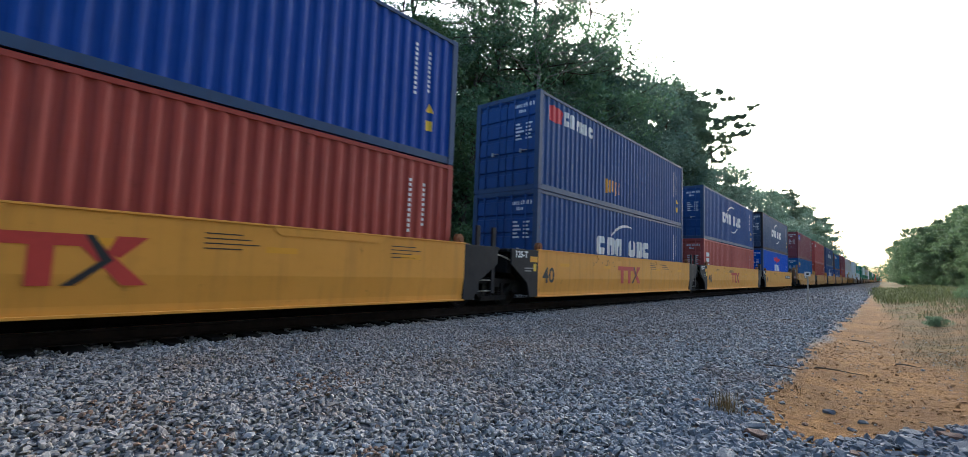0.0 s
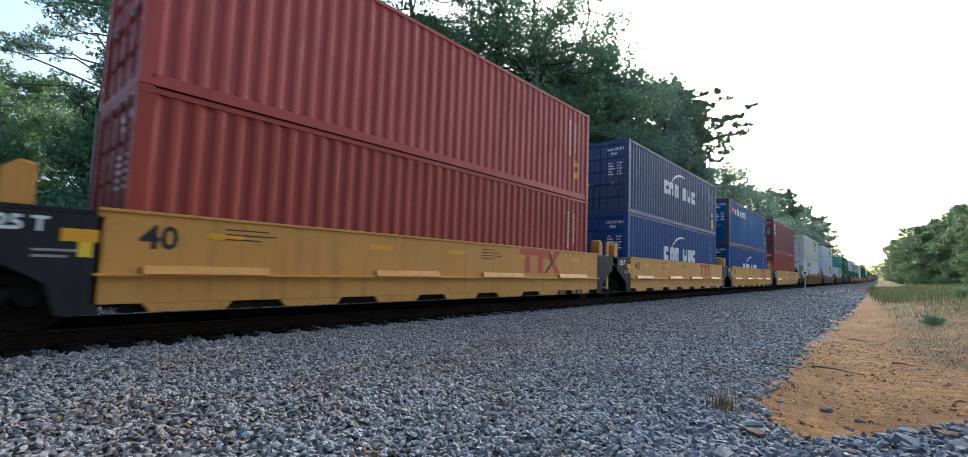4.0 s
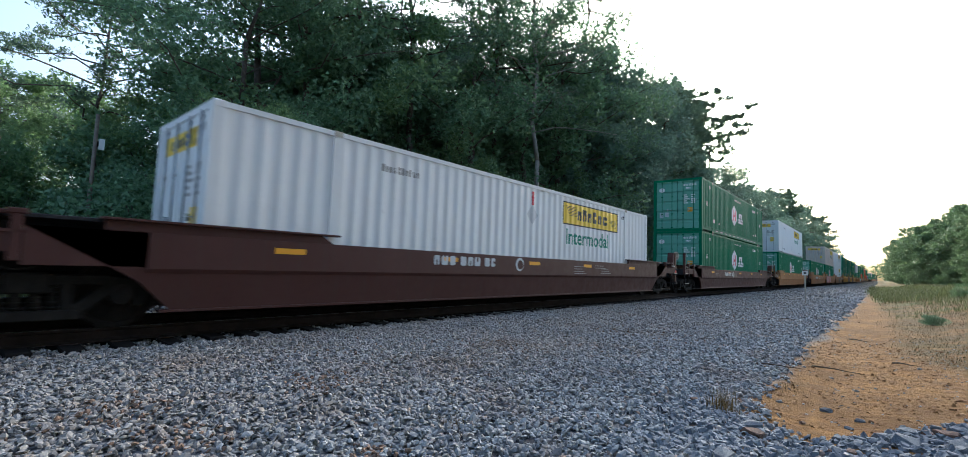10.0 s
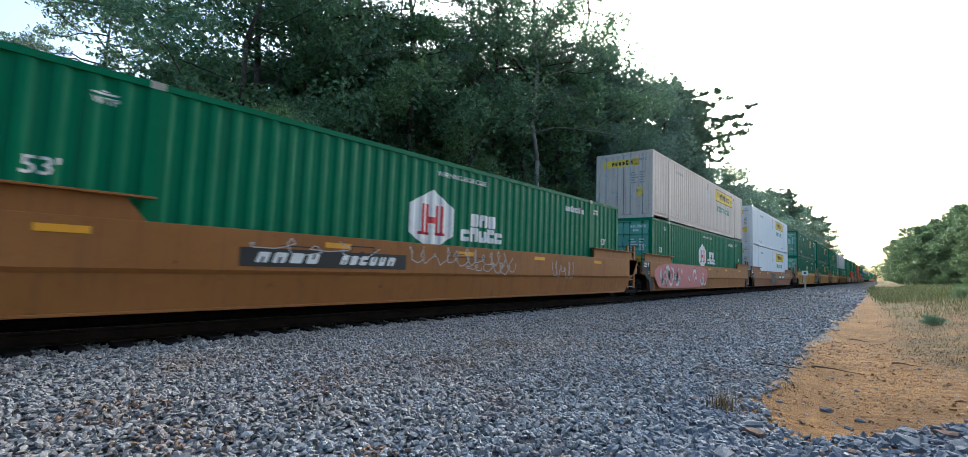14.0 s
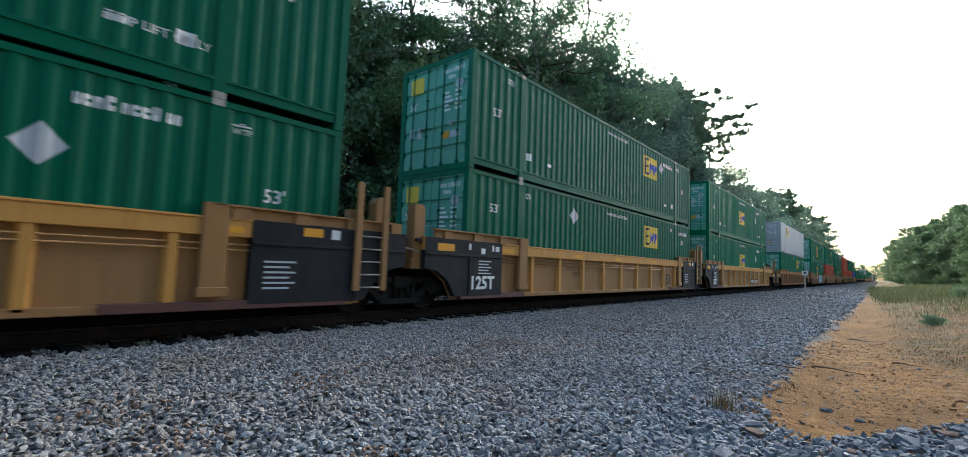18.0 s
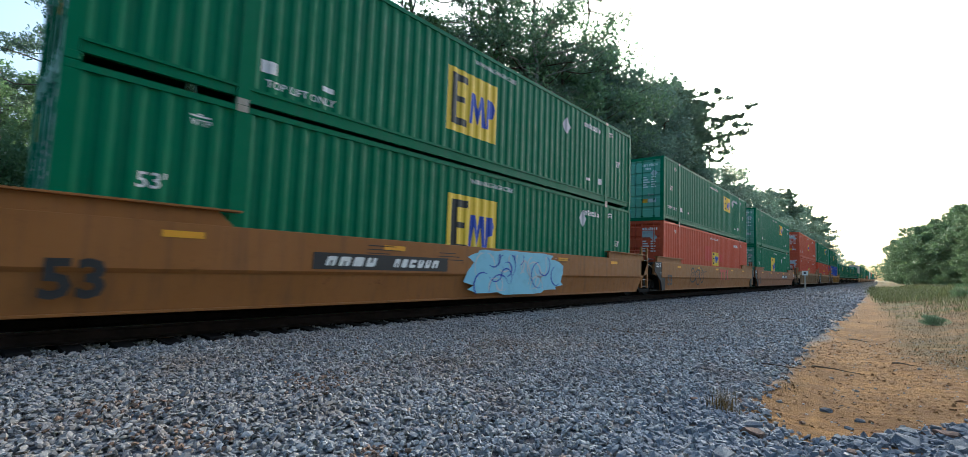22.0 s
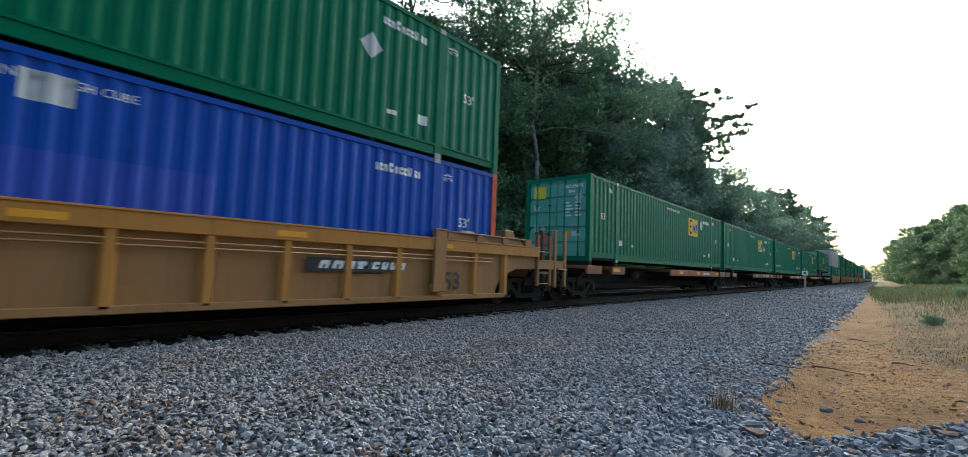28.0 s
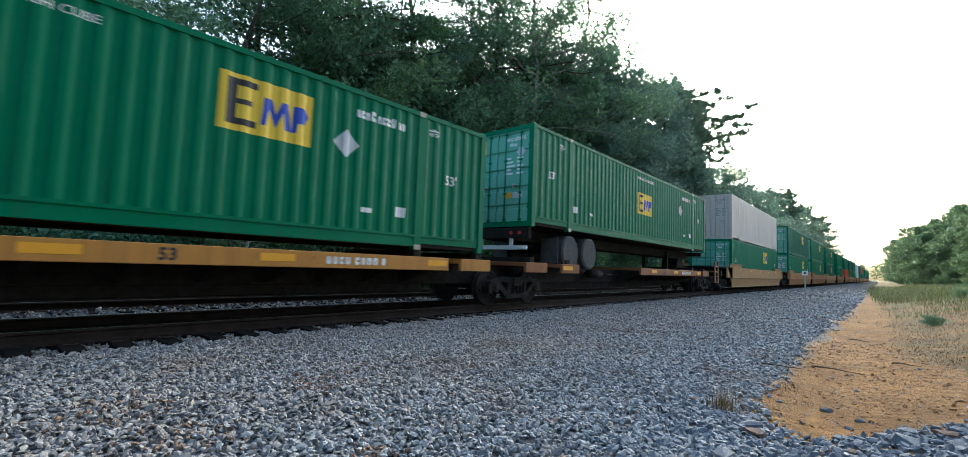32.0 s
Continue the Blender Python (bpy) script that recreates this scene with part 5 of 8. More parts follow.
def chassis(label):
    """A tandem-axle road chassis under a container; y = 0 is its rear, z = 0 the top of its rails."""
    ch = thing("trailer_chassis", label, "trailer", "trailers on the train")
    part("frame", shared("chassis_rails", lambda g: (g.box(-0.5, -0.38, 0.2, 15.9, -0.34, 0), g.box(0.38, 0.5, 0.2, 15.9, -0.34, 0), g.box(-1.2, 1.2, 0.0, 0.14, -0.30, 0), g.box(-1.2, 1.2, 15.7, 15.9, -0.2, 0), [g.box(-0.5, 0.5, 1 + i * 1.8, 1.1 + i * 1.8, -0.2, -0.05) for i in range(8)]), 0.008), M_STEEL, ch)
    part("rear_bumper", shared("rear_bumper", lambda g: (g.box(-1.1, 1.1, 0.05, 0.12, -0.62, -0.5), g.box(-0.6, -0.5, 0.05, 0.12, -0.5, -0.3), g.box(0.5, 0.6, 0.05, 0.12, -0.5, -0.3)), 0.008), PAINT["white"], ch)
    for x in (-0.9, -0.6, 0.6, 0.9):
        part("tail_light", shared("tail_light", lambda g: g.tube((0, -0.012, -0.15), (0, 0.03, -0.15), 0.05, n=10)), M_SCARLET, ch, m=pose(x, 0, 0))
    for y in (2.21, 3.42):
        ax = part("axle", shared("chassis_axle", lambda g: g.tube((-1.0, 0, 0), (1.0, 0, 0), 0.07, n=10)), M_STEEL, ch, m=pose(0, y, -0.60))
        for x in (-1.12, -0.80, 0.80, 1.12):
            part("tyre", shared("tyre", lambda g: g.lathe((0, 0, 0), [(-0.12, 0.30), (-0.13, 0.44), (-0.09, 0.51), (0.09, 0.51), (0.13, 0.44), (0.12, 0.30)], 26)), M_RUBBER, ax, m=pose(x, 0, 0))
            part("rim", shared("rim", lambda g: g.lathe((0, 0, 0), [(-0.10, 0.295), (0.10, 0.295), (0.06, 0.24), (0.02, 0.20), (0.05, 0.12), (0.05, 0.0)], 22)), M_SILVER, ax, m=pose(x, 0, 0))
    part("landing_leg", shared("landing_leg", lambda g: (g.box(-0.62, -0.5, 12.4, 12.52, -1.0, -0.1), g.box(0.5, 0.62, 12.4, 12.52, -1.0, -0.1), g.box(-0.7, -0.42, 12.3, 12.62, -1.04, -1.0), g.box(0.42, 0.7, 12.3, 12.62, -1.04, -1.0))), M_STEEL, ch)
    part("hitch_stand", shared("hitch_stand", lambda g: g.prism("x", [(14.6, -0.34), (15.3, -0.34), (15.6, -1.04), (14.3, -1.04)], -0.4, 0.4), 0.02), M_STEEL, ch)
    part("mud_flap", shared("mud_flap", lambda g: (g.box(-1.25, -0.65, 1.45, 1.47, -0.95, -0.2), g.box(0.65, 1.25, 1.45, 1.47, -0.95, -0.2))), M_RUBBER, ch)
    return ch


# ---- ground ----
def rise(x, y):
    """Height of the ground: a flat ballast bed, a worn path, a low bank to the right, woods floor to the left."""
    z = -0.235
    if x > 7.2:
        t = min(1, max(0, (x - 8.7) / 3.4))
        z += 0.55 * t * t * (3 - 2 * t)
        d = math.exp(-((x - 8.05) / 0.55) ** 2)
        z -= 0.06 * d
        t2 = min(1, max(0, (x - 12) / 14))
        z += 1.2 * t2 * t2 * (3 - 2 * t2)
    if x < -6.5:
        t = min(1, (-6.5 - x) / 2.5)
        z -= 0.35 * t * t * (3 - 2 * t)
        t2 = min(1, max(0, (-x - 11) / 30))
        z += 3.6 * t2
    near = max(0, 1 - abs(x) / 40)
    z += near * 0.05 * noise.noise((x * 0.5, y * 0.5, 0.3)) + near * 0.02 * noise.noise((x * 2, y * 2, 7.3))
    if x < 3.5 and x > -6:
        k = 1 - max(0, (x - 1.6) / 1.9) if x > 1.6 else 1
        z = z * (1 - k) + k * -0.215
        if abs(x) < 1.34:
            z -= 0.09
    return z


def spread(lo, hi, fine_lo, fine_hi, step):
    mid = list(np.arange(fine_lo, fine_hi, step))
    out, s, v = [], step, fine_hi
    while v < hi:
        out.append(v)
        s *= 1.35
        v += s
    out.append(hi)
    pre, s, v = [], step, fine_lo
    while v > lo:
        s *= 1.35
        v -= s
        pre.append(max(v, lo))
    return sorted(set(round(float(q), 4) for q in pre + mid + out))


XS = spread(-2500, 2500, -9, 13, 0.22)
YS = spread(-300, 2500, -3, 34, 0.3)
gv = [(x, y, rise(x, y)) for y in YS for x in XS]
nx = len(XS)
gf = [(j * nx + i, j * nx + i + 1, (j + 1) * nx + i + 1, (j + 1) * nx + i) for j in range(len(YS) - 1) for i in range(nx - 1)]
gme = bpy.data.meshes.new("ground")
gme.from_pydata(gv, [], gf)
gme.polygons.foreach_set("use_smooth", [True] * len(gf))
n = Nodes("ballast, clay path and grass verge")
co = n.coords(world_space=True)
px = n.node("SeparateXYZ", 0, Vector=n.node("NewGeometry", 0))
wob = n.math("MULTIPLY", n.math("SUBTRACT", n.noise(co, 0.55, 5), 0.5), 1.3)
wob2 = n.math("MULTIPLY", n.math("SUBTRACT", n.noise(co, 3.0, 4), 0.5), 0.35)
edge = n.math("ADD", n.math("ADD", px, wob), wob2)
cell = n.node("TexVoronoi", "Color", Vector=co, Scale=17.0)
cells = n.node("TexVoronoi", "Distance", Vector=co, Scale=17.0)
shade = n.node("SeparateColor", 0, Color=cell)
stone = n.mix(n.ramp(shade, 0, 1), (0.11, 0.115, 0.12), (0.32, 0.325, 0.33))
stone = n.mix(n.math("MULTIPLY", n.ramp(n.noise(co, 1.3, 4), 0.58, 0.7), 0.5), stone, (0.22, 0.14, 0.09))
# shade in the gaps between stone cells, painted into the colour
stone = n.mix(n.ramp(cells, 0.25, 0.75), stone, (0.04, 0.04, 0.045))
clay = n.mix(n.ramp(n.noise(co, 1.4, 7, 0.7), 0.40, 0.62), (0.155, 0.079, 0.025), (0.272, 0.144, 0.047))
clay = n.mix(n.math("MULTIPLY", n.ramp(n.noise(co, 0.5, 5, 0.6), 0.5, 0.68), 0.5), clay, (0.175, 0.099, 0.042))
clay = n.mix(n.math("MULTIPLY", n.ramp(n.noise(co, 7, 8, 0.75), 0.48, 0.6), 0.7), clay, (0.120, 0.058, 0.027))
clay = n.mix(n.math("MULTIPLY", n.ramp(n.noise(co, 28, 6, 0.75), 0.55, 0.68), 0.6), clay, (0.305, 0.162, 0.063))
straw = n.mix(n.ramp(n.noise(co, 6, 6, 0.7), 0.35, 0.65), (0.128, 0.078, 0.032), (0.078, 0.056, 0.021))
grass = n.mix(n.ramp(n.noise(co, 2.2, 6, 0.7), 0.35, 0.65), (0.070, 0.076, 0.024), (0.110, 0.105, 0.038))
far_green = n.ramp(n.node("SeparateXYZ", 1, Vector=n.node("NewGeometry", 0)), 16.0, 34.0, 0.0, 0.22)
verge = n.mix(n.ramp(n.math("ADD", n.noise(co, 0.45, 4), far_green), 0.56, 0.70), straw, grass)
verge = n.mix(n.math("MULTIPLY", n.ramp(n.noise(co, 0.9, 5), 0.46, 0.60), 0.75), verge, clay)
floor_ = n.mix(n.ramp(n.noise(co, 0.8, 5), 0.4, 0.6), (0.07, 0.065, 0.03), (0.055, 0.10, 0.03))
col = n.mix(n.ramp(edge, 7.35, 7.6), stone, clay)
py = n.node("SeparateXYZ", 1, Vector=n.node("NewGeometry", 0))
start = n.math("MULTIPLY", n.math("MINIMUM", n.math("SUBTRACT", py, 10.5), 0.0), 0.35)
close = n.math("MULTIPLY", n.math("MAXIMUM", n.math("SUBTRACT", py, 18.0), 0.0), 0.035)
col = n.mix(n.ramp(n.math("ADD", edge, n.math("ADD", start, close)), 8.45, 9.0), col, verge)
col = n.mix(n.ramp(edge, -5.6, -6.6), col, floor_)
h = n.mix(n.ramp(edge, 7.35, 7.6), n.ramp(cells, 0.0, 0.8, 1, 0), n.math("ADD", n.noise(co, 14, 7, 0.75), n.math("MULTIPLY", n.noise(co, 3.5, 5, 0.6), 1.5)))
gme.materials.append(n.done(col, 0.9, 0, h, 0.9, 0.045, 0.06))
tagged(new("ground", gme), "grey ballast bed with an orange clay path and grass verge", "ground", kind="structure")

# ---- loose ballast: small broken stones, denser and finer near the camera ----
STONE = np.array([(0.25, 0.1, 0.95), (-0.4, -0.1, 0.85), (0.95, 0.1, 0.3), (0.1, 0.9, 0.35), (-0.95, 0.1, 0.25), (0.0, -0.95, 0.35), (0.65, 0.65, -0.5), (-0.7, 0.6, -0.5), (-0.6, -0.65, -0.5), (0.7, -0.6, -0.5)])
STONE_F = [(0, 2, 3), (0, 3, 1), (1, 3, 4), (1, 4, 5), (0, 1, 5), (0, 5, 2), (2, 6, 3), (3, 7, 4), (4, 8, 5), (5, 9, 2), (6, 7, 3), (7, 8, 4), (8, 9, 5), (9, 6, 2)]


def stones(name, places, sizes, seed, material, label, flat=0.62):
    """Many small angular stones as one mesh."""
    rng = np.random.default_rng(seed)
    N = len(places)
    base = STONE[None] * (1 + rng.uniform(-0.25, 0.25, (N, len(STONE), 3)))
    base *= np.stack([rng.uniform(0.8, 1.35, N), rng.uniform(0.65, 1.0, N), rng.uniform(0.32, 0.62, N) * flat / 0.62], 1)[:, None]
    q = rng.normal(size=(N, 4))
    q[:, 1:3] *= 0.35
    q /= np.linalg.norm(q, axis=1)[:, None]
    w, x, y, z = q[:, 0], q[:, 1], q[:, 2], q[:, 3]
    R = np.stack([np.stack([1 - 2 * (y * y + z * z), 2 * (x * y - w * z), 2 * (x * z + w * y)], 1), np.stack([2 * (x * y + w * z), 1 - 2 * (x * x + z * z), 2 * (y * z - w * x)], 1), np.stack([2 * (x * z - w * y), 2 * (y * z + w * x), 1 - 2 * (x * x + y * y)], 1)], 1)
    v = np.einsum("nij,nkj->nki", R, base) * sizes[:, None, None] + places[:, None]
    f = np.array(STONE_F)[None] + (np.arange(N) * len(STONE))[:, None, None]
    me = bpy.data.meshes.new(name)
    me.vertices.add(N * len(STONE))
    me.vertices.foreach_set("co", v.astype(np.float32).ravel())
    me.loops.add(f.size)
    me.loops.foreach_set("vertex_index", f.astype(np.int32).ravel())
    me.polygons.add(f.size // 3)
    me.polygons.foreach_set("loop_start", np.arange(0, f.size, 3, dtype=np.int32))
    me.polygons.foreach_set("use_smooth", np.zeros(f.size // 3, dtype=bool))
    me.update(calc_edges=True)
    me.materials.append(material)
    return tagged(new(name, me), label, "gravel", kind="stuff")


n = Nodes("broken grey ballast stone")
isl = n.node("NewGeometry", "Random Per Island")
tone = n.node("ValToRGB", 0, Fac=isl)
el = tone.node.color_ramp.elements
el[0].position, el[0].color = 0.0, (0.10, 0.105, 0.110, 1)
el[1].position, el[1].color = 1.0, (0.46, 0.465, 0.465, 1)
for p, c in ((0.18, (0.21, 0.225, 0.235, 1)), (0.38, (0.29, 0.30, 0.298, 1)), (0.58, (0.34, 0.345, 0.338, 1)), (0.70, (0.325, 0.295, 0.25, 1)), (0.76, (0.355, 0.365, 0.365, 1)), (0.90, (0.39, 0.40, 0.398, 1)), (0.94, (0.28, 0.19, 0.13, 1)), (0.97, (0.43, 0.435, 0.435, 1))):
    e = el.new(p)
    e.color = c
gc = n.coords(world_space=True)
tint = n.mix(n.math("MULTIPLY", n.ramp(n.noise(gc, 0.8, 5, 0.65), 0.53, 0.66), 0.5), tone, (0.22, 0.14, 0.09))
dust = n.math("MULTIPLY", n.ramp(n.node("SeparateXYZ", 0, Vector=n.node("NewGeometry", 0)), 6.9, 4.6), n.ramp(n.noise(gc, 0.7, 5, 0.65), 0.25, 0.65, 0.18, 0.55))
tint = n.mix(dust, tint, (0.300, 0.240, 0.185))
tint = n.mix(n.math("MULTIPLY", n.ramp(n.noise(gc, 0.55, 3), 0.45, 0.62), 0.2), tint, (0.25, 0.27, 0.29))
tint = n.mix(n.math("MULTIPLY", n.ramp(n.noise(gc, 0.3, 4, 0.6), 0.45, 0.65), 0.18), tint, (0.15, 0.155, 0.165))
M_BALLAST = n.done(n.mix(n.math("MULTIPLY", n.ramp(n.noise(gc, 60, 4), 0.4, 0.7), 0.35), tint, (0.10, 0.10, 0.105)), 0.85, 0, n.noise(gc, 90, 4), 0.3, 0.004, 0.18)

rng = np.random.default_rng(5)


def ground_z(ps):
    return np.array([rise(x, y) for x, y in ps])


def scatter(count, x0, x1, y0, y1, power=1.0):
    x = rng.uniform(x0, x1, count)
    y = y0 + (y1 - y0) * rng.uniform(0, 1, count) ** power
    return np.stack([x, y], 1)


def path_edge(ps):
    """True where the ballast lies, by a wandering edge along the clay path."""
    lim = np.array([7.55 + 0.55 * math.exp(-((y - 4.2) / 0.6) ** 2) - 0.2 * math.exp(-((y - 11.5) / 2.0) ** 2) - max(0, y - 25) * 0.006 + 0.16 * noise.noise((0.0, y * 0.35, 2.0)) + 0.12 * noise.noise((0.0, y * 1.9, 5.0)) for y in ps[:, 1]])
    return ps[:, 0] < lim + rng.normal(0, 0.06, len(ps))


for k, (cnt, box_, size, power) in enumerate(((37000, (1.32, 8.2, -0.6, 6.5), (0.016, 0.033), 1.0), (18000, (1.32, 8.0, 6.5, 14.0), (0.020, 0.037), 1.0), (10000, (1.24, 7.9, 14.0, 32.0), (0.03, 0.05), 1.2), (6000, (1.3, 7.6, 32.0, 150.0), (0.045, 0.085), 1.6), (900, (1.3, 7.0, 150.0, 520.0), (0.10, 0.16), 1.5), (2600, (-3.2, 1.15, -2.0, 16.0), (0.022, 0.045), 1.0))):
    ps = scatter(cnt, *box_, power)
    ps = ps[path_edge(ps)]
    ps = ps[np.hypot(ps[:, 0] - 8.6, ps[:, 1]) > 2.8]
    pile = np.where(ps[:, 0] < 1.34, 0.07, 0.0)
    sz = rng.uniform(*size, len(ps)) * np.where(rng.uniform(0, 1, len(ps)) < 0.08, 1.35, 1)
    z = ground_z(ps) + rng.uniform(-0.004, 0.026, len(ps)) + pile
    stones("ballast_stones", np.column_stack([ps, z]), sz, 40 + k, M_BALLAST, "loose broken grey ballast stones beside the track")
M_RUSTSTONE = plain("rust stained ballast stone", (0.185, 0.115, 0.075), 0.9, 0, 0.6, 25.0, 0.4)
spots = []
for cx, cy, sp, cnt in ((4.43, 2.52, 0.22, 90), (4.18, 0.97, 0.25, 70), (5.14, 1.09, 0.22, 60), (6.07, 1.85, 0.10, 40), (4.15, 5.55, 0.5, 80), (3.2, 3.3, 0.6, 60), (5.0, 9.0, 0.8, 90), (5.6, 14.0, 1.0, 90)):
    spots.append(np.column_stack([rng.normal(cx, sp, cnt), rng.normal(cy, sp * 0.8, cnt)]))
ps = np.concatenate(spots)
stones("rusty_stones", np.column_stack([ps, ground_z(ps) + 0.026]), rng.uniform(0.012, 0.028, len(ps)), 63, M_RUSTSTONE, "rust brown stones lying among the grey ballast")
ps = scatter(420, 7.3, 9.6, 3.0, 14.0, 1.2)
stones("path_stones", np.column_stack([ps, ground_z(ps) + 0.001]), rng.uniform(0.008, 0.022, len(ps)), 60, M_BALLAST, "small stray stones on the clay path")
ps = np.concatenate([scatter(4200, 7.5, 10.8, 3.6, 12.0, 1.2), scatter(500, 7.5, 11.5, 12.0, 24.0, 1.2)])
M_CLOD = plain("crumbled orange clay", (0.235, 0.124, 0.046), 0.95, 0, 0.45, 14.0, 0.6)
stones("clay_clods", np.column_stack([ps, ground_z(ps) - 0.002]), rng.uniform(0.004, 0.010, len(ps)) * rng.choice([1, 1, 1.5, 2.4, 3.6], len(ps)), 61, M_CLOD, "crumbled clods of orange clay on the path", 0.55)

# ---- tracks ----
M_TIE = plain("creosoted timber", (0.014, 0.012, 0.011), 0.9, 0, 0.4, 5.0, 0.5, 0.12)
M_CLIP = plain("rusty steel plate", (0.07, 0.045, 0.035), 0.7, 0.4, 0.3)
RAIL_OUTLINE = [(-0.075, -0.178), (0.075, -0.178), (0.075, -0.165), (0.02, -0.145), (0.009, -0.125), (0.009, -0.045), (0.037, -0.03), (0.037, -0.006), (0.03, 0.0), (-0.03, 0.0), (-0.037, -0.006), (-0.037, -0.03), (-0.009, -0.045), (-0.009, -0.125), (-0.02, -0.145), (-0.075, -0.165)]


def track(x, label, ties):
    t = thing("railway_track", label, "track", kind="structure", m=pose(x, 0, 0))
    for s in (-1, 1):
        r = Geo().prism("y", [(z, s * 0.755 + q) for q, z in RAIL_OUTLINE], -120, 900)
        part("rail", r, M_RAIL, t, "brown rusted steel rail")
        part("rail_head", Geo().box(s * 0.755 - 0.027, s * 0.755 + 0.027, -120, 900, 0.0005, 0.0015), M_RAILTOP, t, "polished running surface")
    rr = random.Random(int(x * 10) + 2)
    tie = shared("tie", lambda g: g.box(-1.30, 1.30, -0.115, 0.115, -0.36, -0.182), 0.012)
    plate = shared("tie_plate", lambda g: g.box(-0.13, 0.13, -0.09, 0.09, -0.183, -0.172))
    y = -6.0
    places = []
    for i in range(ties):
        places.append(y)
        o = part("tie", tie, M_TIE, t, m=pose(rr.uniform(-0.04, 0.04), y, rr.uniform(-0.012, 0.012), 0, rr.uniform(-0.4, 0.4), rr.uniform(-1, 1)))
        if x == 0 and y < 3:
            for s in (-0.755, 0.755):
                part("tie_plate", plate, M_CLIP, t, m=pose(s, y, 0))
        y += 0.50 + rr.uniform(-0.03, 0.03)
    g = Geo()
    while y < 220:
        g.box(-1.30, 1.30, y - 0.115, y + 0.115, -0.36, -0.19)
        y += 0.5
    part("far_ties", g, M_TIE, t)["kind"] = "stuff"
    return places


tie_ys = np.array(track(0, "rusted steel rails on dark timber ties in ballast", 80))
ps = scatter(7500, 0.84, 1.36, -1.5, 26.0, 1.2)
ps = ps[np.abs(ps[:, 1][:, None] - tie_ys[None]).min(1) > 0.135]
stones("crib_stones", np.column_stack([ps, -0.235 + rng.uniform(-0.01, 0.035, len(ps))]), rng.uniform(0.018, 0.036, len(ps)), 64, M_BALLAST, "grey ballast stones packed between the timber ties")
track(-4.25, "second line of rusted rails on timber ties beside the first", 24)


# ---- riprap, sticks, tufts and the marker sign ----
def rough_stone(g, seed, s):
    """A broken stone: the hull of a few scattered corners, so that it has flat faces and sharp edges."""
    r = random.Random(seed)
    bm = bmesh.new()
    for i in range(20):
        d = Vector((r.gauss(0, 1), r.gauss(0, 1), r.gauss(0, 1))).normalized() * r.uniform(1.0, 1.25)
        bm.verts.new((max(-0.9, min(0.95, d.x)) * 1.2 * s, max(-0.8, min(0.85, d.y)) * 0.95 * s, max(-0.75, min(0.85, d.z)) * 0.8 * s))
    bmesh.ops.convex_hull(bm, input=bm.verts)
    bmesh.ops.delete(bm, geom=[v for v in bm.verts if not v.link_faces], context="VERTS")
    bm.verts.index_update()
    vs = [tuple(v.co) for v in bm.verts]
    fs = [tuple(v.index for v in f.verts) for f in bm.faces]
    bm.free()
    g.solid(vs, fs)


M_ROCK = plain("blue grey granite", (0.135, 0.150, 0.170), 0.85, 0, 0.35, 9.0, 0.6)
M_BROWNROCK = plain("rust brown rock", (0.13, 0.075, 0.05), 0.85, 0, 0.35, 9.0, 0.6)
rr = random.Random(12)
for i in range(165):
    x = rr.uniform(7.15, 9.6)
    edge_y = 4.9 - 0.9 * (x - 7.4) if x < 8.0 else 4.36 + 1.35 * (x - 8.0) + 0.6 * max(0, x - 8.8)
    y = edge_y - 1.75 * rr.random() + rr.gauss(0, 0.10)
    s = rr.uniform(0.025, 0.05) if rr.random() < 0.72 or x < 7.7 else rr.uniform(0.05, 0.085)
    me = shared(("rock", i % 14), lambda g: rough_stone(g, i % 14 + 3, 1.0))
    ob = part("rock", me, M_ROCK if rr.random() < 0.93 else M_BROWNROCK, None, m=pose(x, y, rise(x, y) + s * 0.22, rr.uniform(-15, 15), rr.uniform(-15, 15), rr.uniform(0, 360)) @ Matrix.Scale(s, 4))
    tagged(ob, "blue grey broken granite rock at the path's edge", "rock", "rocks at the path's edge")
for x, y, s, red in ((8.10, 5.75, 0.045, 0), (8.36, 5.5, 0.035, 0), (7.98, 5.05, 0.03, 1), (8.30, 5.15, 0.03, 0), (8.02, 7.6, 0.025, 0), (8.45, 7.3, 0.02, 0), (8.9, 9.0, 0.03, 0), (7.72, 5.7, 0.03, 0)):
    me = shared(("rock", 5), lambda g: None)
    tagged(part("rock", me, M_BROWNROCK if red else M_ROCK, None, m=pose(x, y, rise(x, y) + s * 0.2, 0, 0, x * 777 % 360) @ Matrix.Scale(s, 4)), "lone rock lying on the orange clay path", "rock", "rocks on the path")
ps = np.column_stack([rng.uniform(7.0, 9.8, 2600), rng.uniform(0, 1, 2600)])
ps[:, 1] = np.where(ps[:, 0] < 8.0, 4.85 - 0.9 * (ps[:, 0] - 7.4), 4.31 + 1.35 * (ps[:, 0] - 8.0)) - 2.0 * ps[:, 1] + rng.normal(0, 0.12, 2600)
stones("riprap_stones", np.column_stack([ps, ground_z(ps) + 0.01]), rng.uniform(0.02, 0.05, len(ps)), 62, M_ROCK, "broken grey stones between the larger rocks", 0.8)
M_WOOD = plain("grey dead wood", (0.10, 0.075, 0.055), 0.9, 0, 0.35, 12.0, 0.4)
